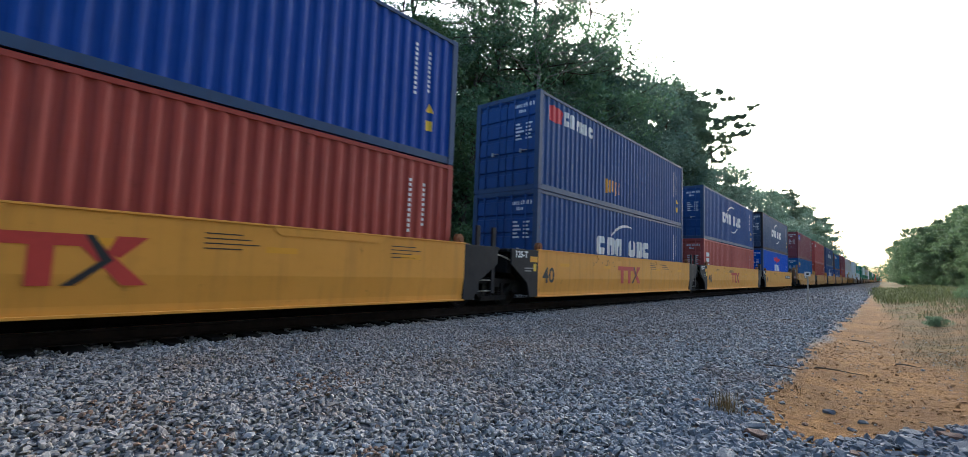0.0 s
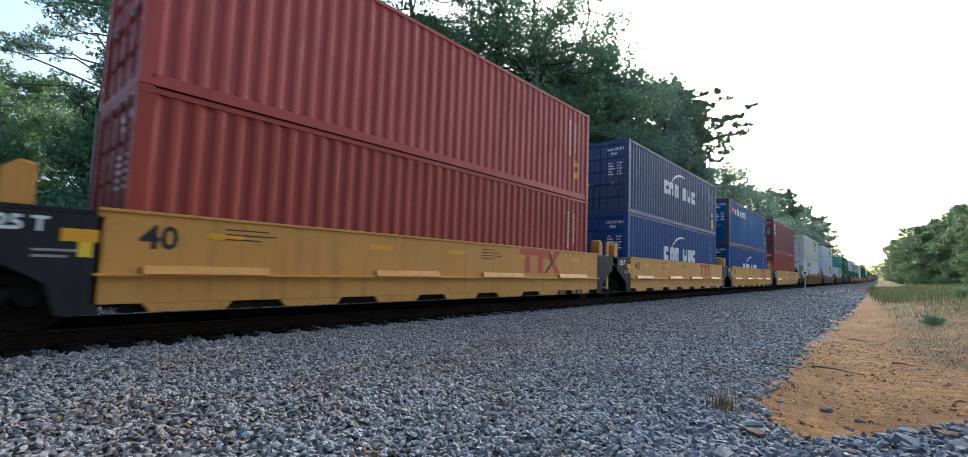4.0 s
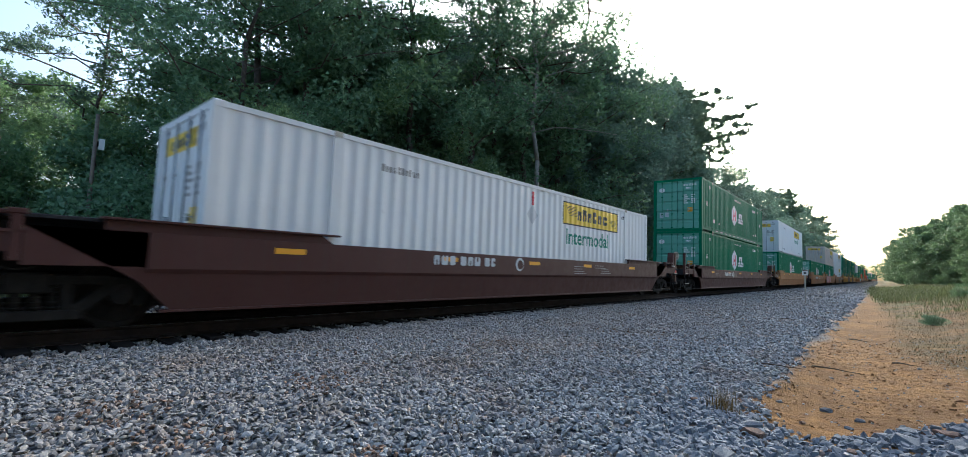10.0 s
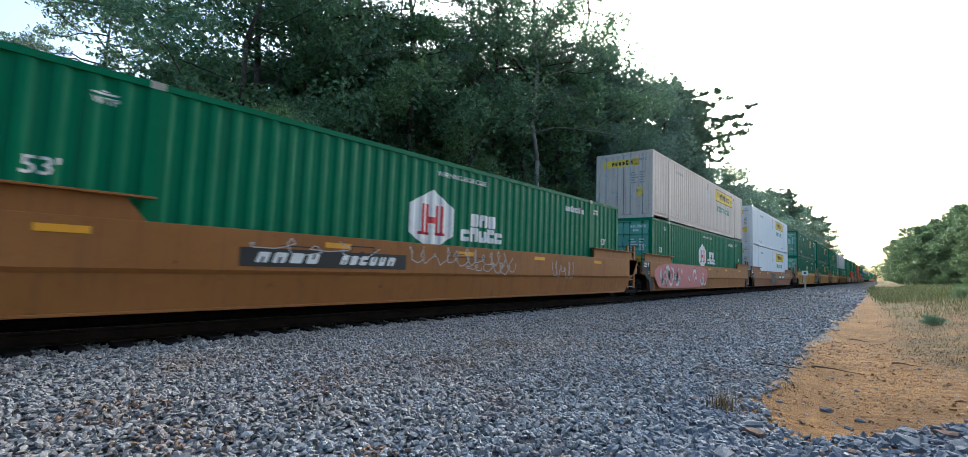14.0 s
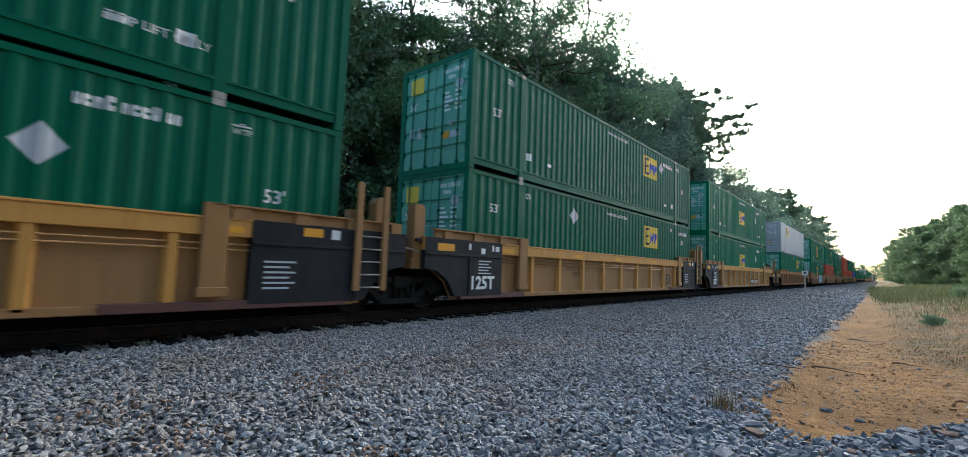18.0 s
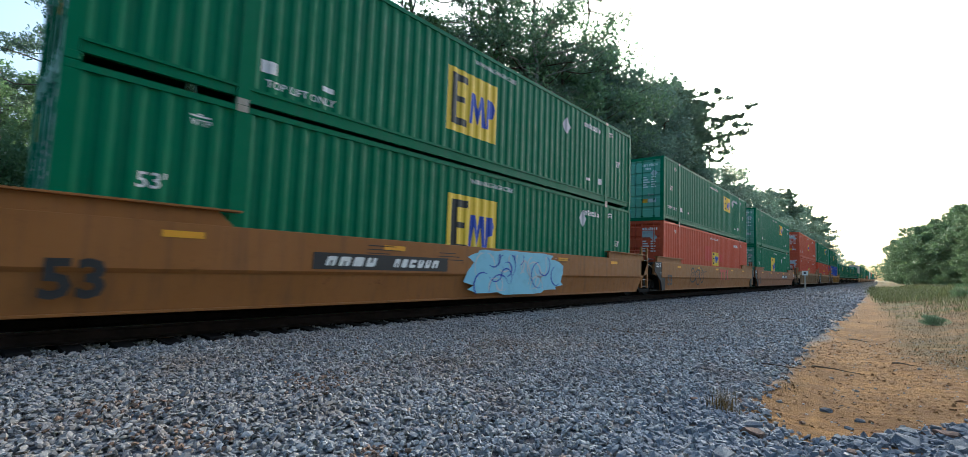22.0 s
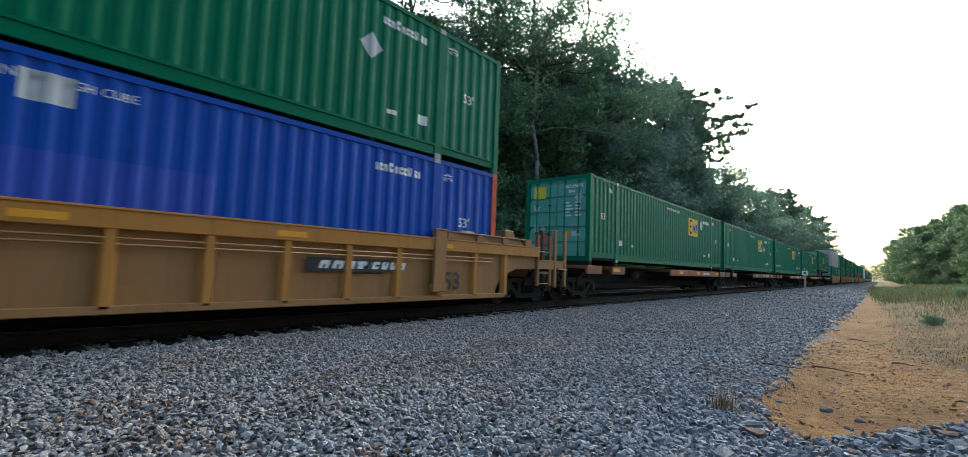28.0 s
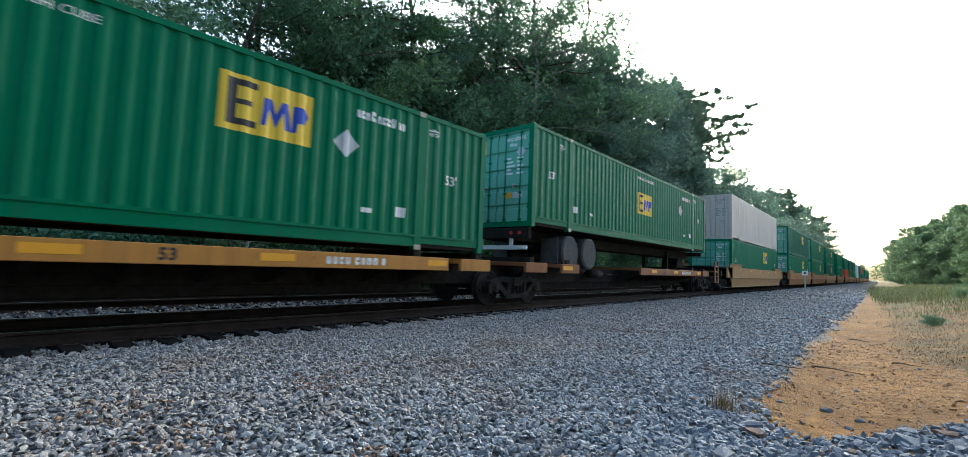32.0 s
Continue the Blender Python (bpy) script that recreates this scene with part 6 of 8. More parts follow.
for x, y, ln, turn in ((7.75, 8.2, 0.55, 80), (8.62, 9.3, 0.32, 80), (7.95, 12.8, 0.4, 60), (6.2, 16.0, 0.6, 85), (4.9, 14.2, 0.9, 70), (7.2, 7.4, 0.5, 100)):
    def stick(g):
        p = Vector((0, 0, 0))
        for i in range(4):
            q = p + Vector((ln / 4, 0.03 * math.sin(i * 2.1 + ln * 9), 0.012 * math.cos(i * 1.7)))
            g.tube(p, q, 0.013 * (1 - i * 0.18), 0.013 * (0.82 - i * 0.18), 6)
            p = q
    tagged(part("stick", shared(("stick", ln), stick), M_WOOD, None, m=pose(x, y, rise(x, y) + 0.022, 0, 0, turn - 90)), "dead grey branch lying on the ground", "stick", "fallen sticks")


def blades(name, places, heights, seed, material, label, category, lean=0.5, width=0.006):
    """Many thin bent blades as one mesh; places are their feet."""
    rg = np.random.default_rng(seed)
    N = len(places)
    a = rg.uniform(0, 2 * np.pi, N)
    d = np.stack([np.cos(a), np.sin(a), np.zeros(N)], 1)
    s = np.stack([-np.sin(a), np.cos(a), np.zeros(N)], 1) * (width * heights / 0.3)[:, None]
    ln = rg.uniform(0.1, 1, N) * lean
    up = np.array([0, 0, 1.0])
    mid = places + d * (heights * ln * 0.35)[:, None] + up * (heights * 0.6)[:, None]
    tip = places + d * (heights * ln)[:, None] + up * (heights * (1 - 0.3 * ln))[:, None]
    v = np.stack([places - s, places + s, mid + s * 0.7, mid - s * 0.7, tip], 1).reshape(-1, 3)
    k = np.arange(N) * 5
    f = np.concatenate([np.stack([k, k + 1, k + 2], 1), np.stack([k, k + 2, k + 3], 1), np.stack([k + 3, k + 2, k + 4], 1)])
    me = bpy.data.meshes.new(name)
    me.vertices.add(len(v))
    me.vertices.foreach_set("co", v.astype(np.float32).ravel())
    me.loops.add(f.size)
    me.loops.foreach_set("vertex_index", f.astype(np.int32).ravel())
    me.polygons.add(len(f))
    me.polygons.foreach_set("loop_start", np.arange(0, f.size, 3, dtype=np.int32))
    me.update(calc_edges=True)
    me.materials.append(material)
    return tagged(new(name, me), label, category, kind="stuff" if N > 400 else "")


def leafy(name, dark, light, rough=0.6, through_=0.25):
    n = Nodes(name)
    isl = n.node("NewGeometry", "Random Per Island")
    big = n.noise(n.coords(), 0.35, 3)
    c = n.mix(isl, dark, light)
    c = n.mix(n.math("MULTIPLY", n.ramp(big, 0.35, 0.65), 0.45), c, tuple(x * 0.65 for x in dark))
    m = n.done(c, rough, 0, None, spec=0.25)
    tr = n.t.nodes.new("ShaderNodeBsdfTranslucent")
    n.put(tr.inputs[0], n.mix(0.5, c, light))
    ms = n.t.nodes.new("ShaderNodeMixShader")
    ms.inputs[0].default_value = through_
    n.t.links.new(n.bsdf.outputs[0], ms.inputs[1])
    n.t.links.new(tr.outputs[0], ms.inputs[2])
    n.t.links.new(ms.outputs[0], n.t.nodes["Material Output"].inputs[0])
    return m


M_STRAW = leafy("dry straw grass", (0.078, 0.054, 0.021), (0.160, 0.115, 0.045))
M_GRASS = leafy("verge grass", (0.075, 0.092, 0.026), (0.165, 0.185, 0.060))
M_OLIVE = leafy("short olive grass", (0.066, 0.052, 0.014), (0.122, 0.094, 0.027))
M_LEAF = leafy("broad leaves", (0.075, 0.147, 0.077), (0.206, 0.331, 0.169), 0.5, 0.35)
# distance haze put into the leaf colour: paler and greyer than M_LEAF
M_HAZELEAF = leafy("broad leaves greyed for haze", (0.095, 0.160, 0.118), (0.200, 0.300, 0.215), 0.5, 0.42)
M_LEAF2 = leafy("yellow green leaves", (0.088, 0.160, 0.070), (0.219, 0.331, 0.138), 0.5, 0.36)
M_FRESH = leafy("fresh green leaves", (0.10, 0.17, 0.070), (0.24, 0.36, 0.15), 0.5, 0.5)
M_VINE = leafy("bright vine leaves", (0.075, 0.145, 0.062), (0.17, 0.275, 0.115), 0.5, 0.4)
M_BANK = leafy("pale hedge leaves", (0.115, 0.180, 0.085), (0.165, 0.245, 0.115), 0.5, 0.42)
M_NEEDLE = leafy("pine needles", (0.069, 0.119, 0.077), (0.169, 0.244, 0.150), 0.55, 0.35)
M_BARK = plain("grey brown bark", (0.085, 0.065, 0.050), 0.9, 0, 0.4, 7.0, 0.8)
M_POLE = plain("weathered pole timber", (0.16, 0.125, 0.095), 0.9, 0, 0.3, 8.0, 0.6)
M_PALEBARK = plain("pale grey bark", (0.24, 0.22, 0.19), 0.9, 0, 0.3, 6.0, 0.6)


def tuft(x, y, count, h, seed, spread_=0.1):
    rg = np.random.default_rng(seed)
    p = np.column_stack([x + rg.normal(0, spread_, count), y + rg.normal(0, spread_, count)])
    p = np.column_stack([p, ground_z(p) - 0.01])
    blades("grass_tuft", p, rg.uniform(0.5, 1.1, count) * h, seed, M_STRAW, "dry straw coloured grass tuft in the ballast", "grass tuft", 0.7, 0.004)["group"] = "dry grass tufts"


tuft(7.42, 4.75, 120, 0.24, 1, 0.07)
tuft(6.05, 2.62, 60, 0.10, 2, 0.06)
tuft(7.7, 6.4, 50, 0.12, 3, 0.1)
ps = np.concatenate([scatter(5200, 8.6, 11.5, 9.5, 20.0, 1.3), scatter(9000, 8.3, 13.5, 16.0, 60.0, 1.2)])
keep = np.array([noise.noise((x * 0.5, y * 0.35, 1.0)) > -0.05 + rng.normal(0, 0.12) for x, y in ps])
ps = ps[keep]
blades("dry_grass", np.column_stack([ps, ground_z(ps) - 0.01]), rng.uniform(0.02, 0.07, len(ps)) * np.clip(ps[:, 1] / 16, 1, 4.5), 71, M_STRAW, "short dry straw grass on the clay bank", "grass", 1.8, 0.016)
ps = np.concatenate([scatter(18000, 7.2, 13.0, 20.0, 85.0, 1.3), scatter(5000, 9.2, 12.5, 9.0, 24.0)])
keep = np.array([noise.noise((x * 0.4, y * 0.2, 9.0)) > 0.62 - (y - 15) * 0.045 + rng.normal(0, 0.18) and x > 8.75 - (y - 16) * 0.028 + 0.5 * noise.noise((0, y * 0.3, 4.0)) + rng.normal(0, 0.15) for x, y in ps])
ps = ps[keep]
blades("verge_grass", np.column_stack([ps, ground_z(ps) - 0.01]), rng.uniform(0.12, 0.42, len(ps)) * np.clip((ps[:, 1] - 12) / 18, 0.2, 1.7), 72, M_GRASS, "tall uneven green grass along the verge", "grass", 1.3, 0.008)
ps = np.concatenate([scatter(9000, 8.9, 12.5, 7.0, 22.0, 1.1), scatter(6000, 8.4, 12.5, 20.0, 42.0, 1.1)])
keep = np.array([noise.noise((x * 0.6, y * 0.3, 3.0)) + 0.12 * (x - 10) + 0.02 * (y - 14) > 0.12 + rng.normal(0, 0.15) and y > 10 for x, y in ps])
ps = ps[keep]
blades("short_grass", np.column_stack([ps, ground_z(ps) - 0.005]), rng.uniform(0.02, 0.055, len(ps)), 74, M_OLIVE, "short green grass on the low bank", "grass", 1.8, 0.03)
ps = scatter(6000, -11.5, -6.8, -4, 40)
blades("track_grass", np.column_stack([ps, ground_z(ps) - 0.01]), rng.uniform(0.12, 0.5, len(ps)), 73, M_GRASS, "weedy green grass beyond the tracks", "grass", 0.6, 0.010)

sign = thing("marker_sign", "small white square marker sign on a thin steel post", "sign", m=pose(5.67, 27.0, rise(5.67, 27.0)))
part("post", Geo().box(-0.03, 0.03, -0.02, 0.02, -0.1, 1.56), M_GALV, sign)
part("sign_plate", Geo().box(-0.12, 0.12, -0.032, -0.022, 1.34, 1.56), M_WHITE, sign, "white sign plate")
part("sign_mark", Geo().box(-0.05, 0.05, -0.035, -0.033, 1.41, 1.49), M_DARK, sign, "dark square mark")


# ---- woods ----
def leaf_mesh(name, centres, radii, per, size, seed, long=1.5, droop=0.0, flat=0.75):
    """Leaves as small single blades, scattered through uneven clumps."""
    rg = np.random.default_rng(seed)
    cs, rs = np.repeat(np.array(centres), per, 0), np.repeat(np.array(radii), per)
    N = len(cs)
    d = rg.normal(size=(N, 3))
    d /= np.linalg.norm(d, axis=1)[:, None]
    r = rg.uniform(0.25, 1.0, N) ** 0.6 * rs
    p = cs + d * r[:, None] * np.array([1, 1, flat])
    a = rg.normal(size=(N, 3))
    a[:, 2] = a[:, 2] * 0.6 - droop
    a /= np.linalg.norm(a, axis=1)[:, None]
    b = np.cross(a, rg.normal(size=(N, 3)) + np.array([0, 0, 0.5]))
    b /= np.linalg.norm(b, axis=1)[:, None]
    s = size * rg.uniform(0.6, 1.3, N)[:, None]
    v = np.stack([p - a * s * long * 0.5, p + a * s * long * 0.35 + b * s * 0.5, p + a * s * long * 0.35 - b * s * 0.5], 1).reshape(-1, 3)
    f = (np.arange(N) * 3)[:, None] + np.arange(3)[None]
    me = bpy.data.meshes.new(name)
    me.vertices.add(len(v))
    me.vertices.foreach_set("co", v.astype(np.float32).ravel())
    me.loops.add(f.size)
    me.loops.foreach_set("vertex_index", f.astype(np.int32).ravel())
    me.polygons.add(len(f))
    me.polygons.foreach_set("loop_start", np.arange(0, f.size, 3, dtype=np.int32))
    me.update(calc_edges=True)
    me.materials.append(None)
    return me


def limb(g, p, q, r0, r1, rng_, sag=0.1, n=4):
    pts = [Vector(p).lerp(Vector(q), i / n) + Vector((rng_.uniform(-1, 1), rng_.uniform(-1, 1), rng_.uniform(-0.5, 1))) * sag * (q - p).length * (0 < i < n) * 0.3 for i in range(n + 1)]
    for i in range(n):
        g.tube(pts[i], pts[i + 1], r0 + (r1 - r0) * i / n, r0 + (r1 - r0) * (i + 1) / n, 5)
    return pts


def broadleaf(h, seed, leaves=7000, low=0.25, wide=0.26, size=0.30):
    r = random.Random(seed)
    g = Geo()
    top = Vector((r.uniform(-0.8, 0.8), r.uniform(-0.8, 0.8), h * 0.86))
    trunk = limb(g, Vector((0, 0, -0.4)), top, 0.26 * h / 20, 0.05, r, 0.12, 7)
    cs, rs = [], []
    for i in range(22):
        t = low + (0.97 - low) * (i + r.random()) / 22
        base = trunk[min(6, int(t * 7))].lerp(trunk[min(7, int(t * 7) + 1)], t * 7 % 1)
        a = i * 2.4 + r.uniform(-0.5, 0.5)
        reach = h * wide * (0.55 + 0.75 * math.sin(math.pi * min(1, (t - low) / (1 - low) * 0.85 + 0.12))) * r.uniform(0.6, 1.1)
        end = base + Vector((math.cos(a) * reach, math.sin(a) * reach, reach * r.uniform(0.1, 0.6)))
        pts = limb(g, base, end, 0.09 * h / 20 * (1.1 - t), 0.02, r, 0.25, 4)
        for q, k in ((pts[2], 0.7), (pts[3], 0.9), (pts[4], 1.0)):
            for j in range(2):
                cs.append(tuple(q + Vector((r.uniform(-1, 1), r.uniform(-1, 1), r.uniform(-0.6, 0.9))) * 0.9))
                rs.append(h * 0.070 * k * r.uniform(0.6, 1.25))
    cs.append(tuple(top))
    rs.append(h * 0.06)
    per = max(8, leaves // len(cs))
    return g.mesh("trunk"), leaf_mesh("crown", cs, rs, per, size, seed, 1.5)


def pine(h, seed, clear=0.45, lean=0.0, limbs=24, tufts=26, per=14, size=0.10, wide=0.17, plate=0.9, side=0.0, deep=0.16, puff=1.0):
    """A pine: long bare limbs that end in flat layers of needle tufts, with gaps between the layers."""
    r = random.Random(seed)
    g = Geo()
    top = Vector((lean, lean * 0.5, h))
    trunk = limb(g, Vector((0, 0, -0.4)), top, 0.21 * h / 22, 0.05, r, 0.05, 8)
    cs, rs = [], []
    for i in range(limbs):
        t = clear + (0.99 - clear) * ((i + r.random()) / limbs) ** 0.85
        base = trunk[min(7, int(t * 8))].lerp(trunk[min(8, int(t * 8) + 1)], t * 8 % 1)
        a = i * 2.4 + r.uniform(-0.6, 0.6)
        rel = (t - clear) / (1 - clear)
        reach = h * wide * (0.55 + 0.75 * math.sin(math.pi * (0.25 + 0.65 * rel))) * r.uniform(0.55, 1.15) * (1 + side * math.cos(a)) * (1 - 0.45 * rel * rel)
        end = base + Vector((math.cos(a) * reach, math.sin(a) * reach, reach * r.uniform(-0.02, 0.38)))
        pts = limb(g, base, end, 0.06 * puff, 0.02 * puff, r, 0.3, 4)
        along = (end - base).normalized()
        across = Vector((-along.y, along.x, 0.1))
        for j in range(4):
            q = pts[2].lerp(pts[4], 0.2 + 0.27 * j)
            twig = q + (along * r.uniform(0.2, 0.7) + across * r.choice((-1, 1)) * r.uniform(0.5, 1.0)) * plate + Vector((0, 0, r.uniform(0.05, 0.35)))
            g.tube(q, twig, 0.02, 0.008, 4)
            for k in range(max(2, tufts // 4)):
                p = q.lerp(twig, 0.35 + 0.8 * r.random())
                cs.append(tuple(p + Vector((r.gauss(0, 0.42), r.gauss(0, 0.42), r.gauss(0.05, deep))) * plate))
                rs.append(r.uniform(0.24, 0.46) * puff)
    for k in range(tufts):
        cs.append(tuple(top + Vector((r.gauss(0, 0.6), r.gauss(0, 0.6), r.uniform(-1.4, 0.3)))))
        rs.append(r.uniform(0.22, 0.42))
    return g.mesh("trunk"), leaf_mesh("needles", cs, rs, per, size, seed, 2.6, -0.25, 0.7)


def padded_pine(h, seed, tiers, pads, low, wide, side, fill=17):
    """A tall pine whose bare trunk carries tiers of flat needle pads with sky between them."""
    r = random.Random(seed)
    g = Geo()
    top = Vector((0.4, 0.2, h * 0.99))
    trunk = limb(g, Vector((0, 0, -0.4)), top, 0.25, 0.06, r, 0.03, 8)
    cs, rs = [], []
    for i in range(tiers):
        rel = i / (tiers - 1)
        z = low + (0.985 - low) * rel
        base = trunk[min(7, int(z * 8))].lerp(trunk[min(8, int(z * 8) + 1)], z * 8 % 1)
        for j in range(pads if rel < 0.85 else 2):
            a = i * 1.9 + j * 6.283 / pads + r.uniform(-0.5, 0.5)
            reach = wide * (0.30 + 0.85 * math.sin(math.pi * (0.75 - 0.62 * rel))) * r.uniform(0.45, 1.1) * (1 + side * math.cos(a))
            end = base + Vector((math.cos(a) * reach, math.sin(a) * reach, 0.12 * reach + r.uniform(-0.3, 0.5)))
            limb(g, base, end, 0.07, 0.03, r, 0.25, 4)
            size = r.uniform(0.75, 1.35) * (1.0 - 0.25 * rel)
            for k in range(fill):
                q, b = size * math.sqrt(r.random()), r.uniform(0, 6.283)
                cs.append((end.x + q * math.cos(b) * 1.25, end.y + q * math.sin(b) * 1.25, end.z + r.gauss(0.08, 0.20)))
                rs.append(r.uniform(0.26, 0.46))
    return g.mesh("trunk"), leaf_mesh("needles", cs, rs, 34, 0.175, seed, 1.9, -0.2, 0.7)


def bush(h, w, seed, leaves=2600, size=0.17):
    r = random.Random(seed)
    g = Geo()
    cs, rs = [], []
    for i in range(9):
        a, k = r.uniform(0, 6.28), r.uniform(0.1, 1) ** 0.7
        q = Vector((math.cos(a) * w * k, math.sin(a) * w * k, h * r.uniform(0.45, 0.85) * (1.15 - 0.5 * k)))
        limb(g, Vector((q.x * 0.25, q.y * 0.25, -0.2)), q, 0.045, 0.012, r, 0.3, 3)
        for j in range(5):
            cs.append((q.x + r.uniform(-1, 1) * w * 0.4, q.y + r.uniform(-1, 1) * w * 0.4, max(0.1, q.z * r.uniform(0.2, 1.1))))
            rs.append(h * r.uniform(0.12, 0.24))
    return g.mesh("woody_stem"), leaf_mesh("foliage", cs, rs, leaves // len(cs), size, seed, 1.4)


BROAD = [broadleaf(h, s, lv, low, wd, 0.46) for h, s, lv, low, wd in ((21, 1, 4300, 0.14, 0.25), (24, 2, 4300, 0.20, 0.23), (19, 3, 4200, 0.10, 0.28))]
BROAD_MID = [broadleaf(h, s, lv, low, wd, 0.29) for h, s, lv, low, wd in ((21, 4, 14000, 0.12, 0.25), (24, 8, 14000, 0.16, 0.24), (22, 9, 13500, 0.10, 0.27))]
BROAD_NEAR = [broadleaf(h, s, lv, low, wd, 0.155) for h, s, lv, low, wd in ((21, 5, 25000, 0.10, 0.25), (24, 6, 25000, 0.14, 0.24), (22, 7, 25000, 0.08, 0.27))]
PINES = [pine(h, s, cl, ln, 30, 34, 13, 0.085, 0.20) for h, s, cl, ln in ((26, 11, 0.42, 1.0), (29, 12, 0.46, -0.8), (23, 13, 0.36, 0.5))]
PINES_FAR = [pine(h, s, cl, ln, 34, 48, 11, 0.20, 0.18, 1.2, 0.0, 0.30, 1.5) for h, s, cl, ln in ((26, 14, 0.42, 1.0), (29, 15, 0.40, -0.8), (23, 16, 0.35, 0.5))]
LAYERED = [padded_pine(30, 43, 10, 5, 0.66, 4.3, 0.35), padded_pine(30, 44, 11, 6, 0.60, 3.4, 0.0, 20)]
SPREADING = [pine(h, s, cl, ln, 26, 44, 13, 0.10, 0.34, 0.8) for h, s, cl, ln in ((17, 17, 0.40, 0.8), (15, 18, 0.35, -0.6), (16, 19, 0.38, 0.3))]
BUSHES = [bush(h, w, s, lv, sz) for h, w, s, lv, sz in ((4.5, 2.4, 21, 12000, 0.10), (3.2, 2.2, 22, 10000, 0.092), (6.0, 2.8, 23, 14000, 0.11))]
BUSHES_FAR = [bush(h, w, s, lv, sz) for h, w, s, lv, sz in ((4.5, 2.4, 24, 4200, 0.22), (3.4, 2.2, 25, 3600, 0.20), (6.0, 2.8, 26, 4800, 0.24))]

BANK = [broadleaf(h, s, 15000, 0.03, 0.30, sz) for h, s, sz in ((10, 31, 0.17), (9, 32, 0.16), (11, 33, 0.18))]
LOW = [broadleaf(h, s, 13000, 0.06, 0.28, 0.24) for h, s in ((21, 34), (24, 35), (22, 36))]


def plant(kind, k, x, y, scale=1.0, turn=0.0, leaf=None, label="", group="", bark=None, z=None):
    src = {"spreading_pine": SPREADING, "layered_pine": LAYERED, "low_tree": LOW, "hedge_tree": BANK, "tree": BROAD if x > 22 else BROAD_NEAR if y < 42 and -14 < x < 0 else BROAD_MID if y < (125 if x > -16 else 50) else BROAD, "pine_tree": PINES if y < 50 else PINES_FAR, "bush": BUSHES if y < 52 and x > -30 else BUSHES_FAR}[kind]
    stem, crown = src[k % len(src)]
    names = {"tree": ("trunk", "crown"), "layered_pine": ("trunk", "crown"), "low_tree": ("trunk", "crown"), "hedge_tree": ("trunk", "crown"), "spreading_pine": ("trunk", "crown"), "pine_tree": ("trunk", "crown"), "bush": ("woody_stem", "foliage")}[kind]
    t = thing({"layered_pine": "pine_tree", "hedge_tree": "tree", "low_tree": "tree"}.get(kind, kind), label, "tree" if kind != "bush" else "bush", group, pose(x, y, rise(x, y) if z is None else z, 0, 0, turn) @ Matrix.Scale(scale, 4))
    part(names[0], stem, bark or M_BARK, t)
    part(names[1], crown, leaf or {"tree": M_LEAF, "spreading_pine": M_NEEDLE, "layered_pine": M_NEEDLE, "hedge_tree": M_BANK, "pine_tree": M_NEEDLE, "bush": M_LEAF2}[kind], t)
    return t


rt = random.Random(77)
WOODS = "dark green broadleaf tree in the dense woods"
PINE_L = "tall pine with sparse tufted branches above the woods"
# front edge of the woods beyond the second line: (along the line, height in metres)
EDGE = ((7.6, 17), (10.6, 21), (14, 22), (17.2, 23), (20.8, 24), (24.6, 25), (28.2, 25), (32, 26), (35.8, 26), (39.6, 26), (43.5, 25), (47.5, 23), (51.5, 20), (56, 16), (61, 18.6), (66, 19.5), (72, 20.2), (79, 20.8), (88, 21.2), (97, 21.4), (107, 21.5), (117, 18.5), (128, 19.5), (140, 21), (152, 22), (165, 23), (179, 22), (194, 23), (210, 24), (228, 23.5), (247, 22), (268, 20.5), (290, 18), (315, 15), (345, 14), (390, 13), (520, 12))
PINE_AT = {10.6, 17.2, 24.6, 28.2, 35.8, 140, 179, 228}
TALL = (21.0, 24.0, 19.0)
TALL_NEAR = (21.0, 24.0, 22.0)
TALL_PINE = (26.0, 29.0, 23.0)
for i, (y, h) in enumerate(EDGE):
    x = -12.2 + rt.uniform(-0.9, 0.9)
    if y in PINE_AT:
        plant("pine_tree", i, x + 0.8, y, h * 1.08 / TALL_PINE[i % 3], rt.uniform(0, 360), label=PINE_L, group="pines of the woods")
    else:
        # from 38 m on the crowns carry haze in their leaf colour
        plant("tree", i, x, y, h / 1.02 / (TALL[i % 3] if y > 125 else TALL_NEAR[i % 3]), rt.uniform(0, 360), rt.choice((M_LEAF, M_LEAF, M_LEAF2)) if y < 38 else M_HAZELEAF, WOODS, "trees of the woods")
# a second row of leafy trees just behind the edge
for i, (y, h) in enumerate(((16, 18), (22.5, 19), (27.5, 20), (32.5, 21.5), (36.5, 23), (40.5, 23.5), (44.5, 22.5), (48.5, 20.5), (53, 16.5), (58, 15.5), (63.5, 15.5), (69, 16), (75.5, 17), (83, 17), (92, 16.5), (12.6, 15), (19.3, 17.5))):
    # here the hazed leaf colour begins at 34 m
    plant("tree", i, -14.8 + rt.uniform(-0.8, 0.8), y, h / TALL_NEAR[i % 3] if y < 50 else h / TALL[i % 3], rt.uniform(0, 360), M_LEAF if y < 34 else M_HAZELEAF, WOODS, "trees of the woods")
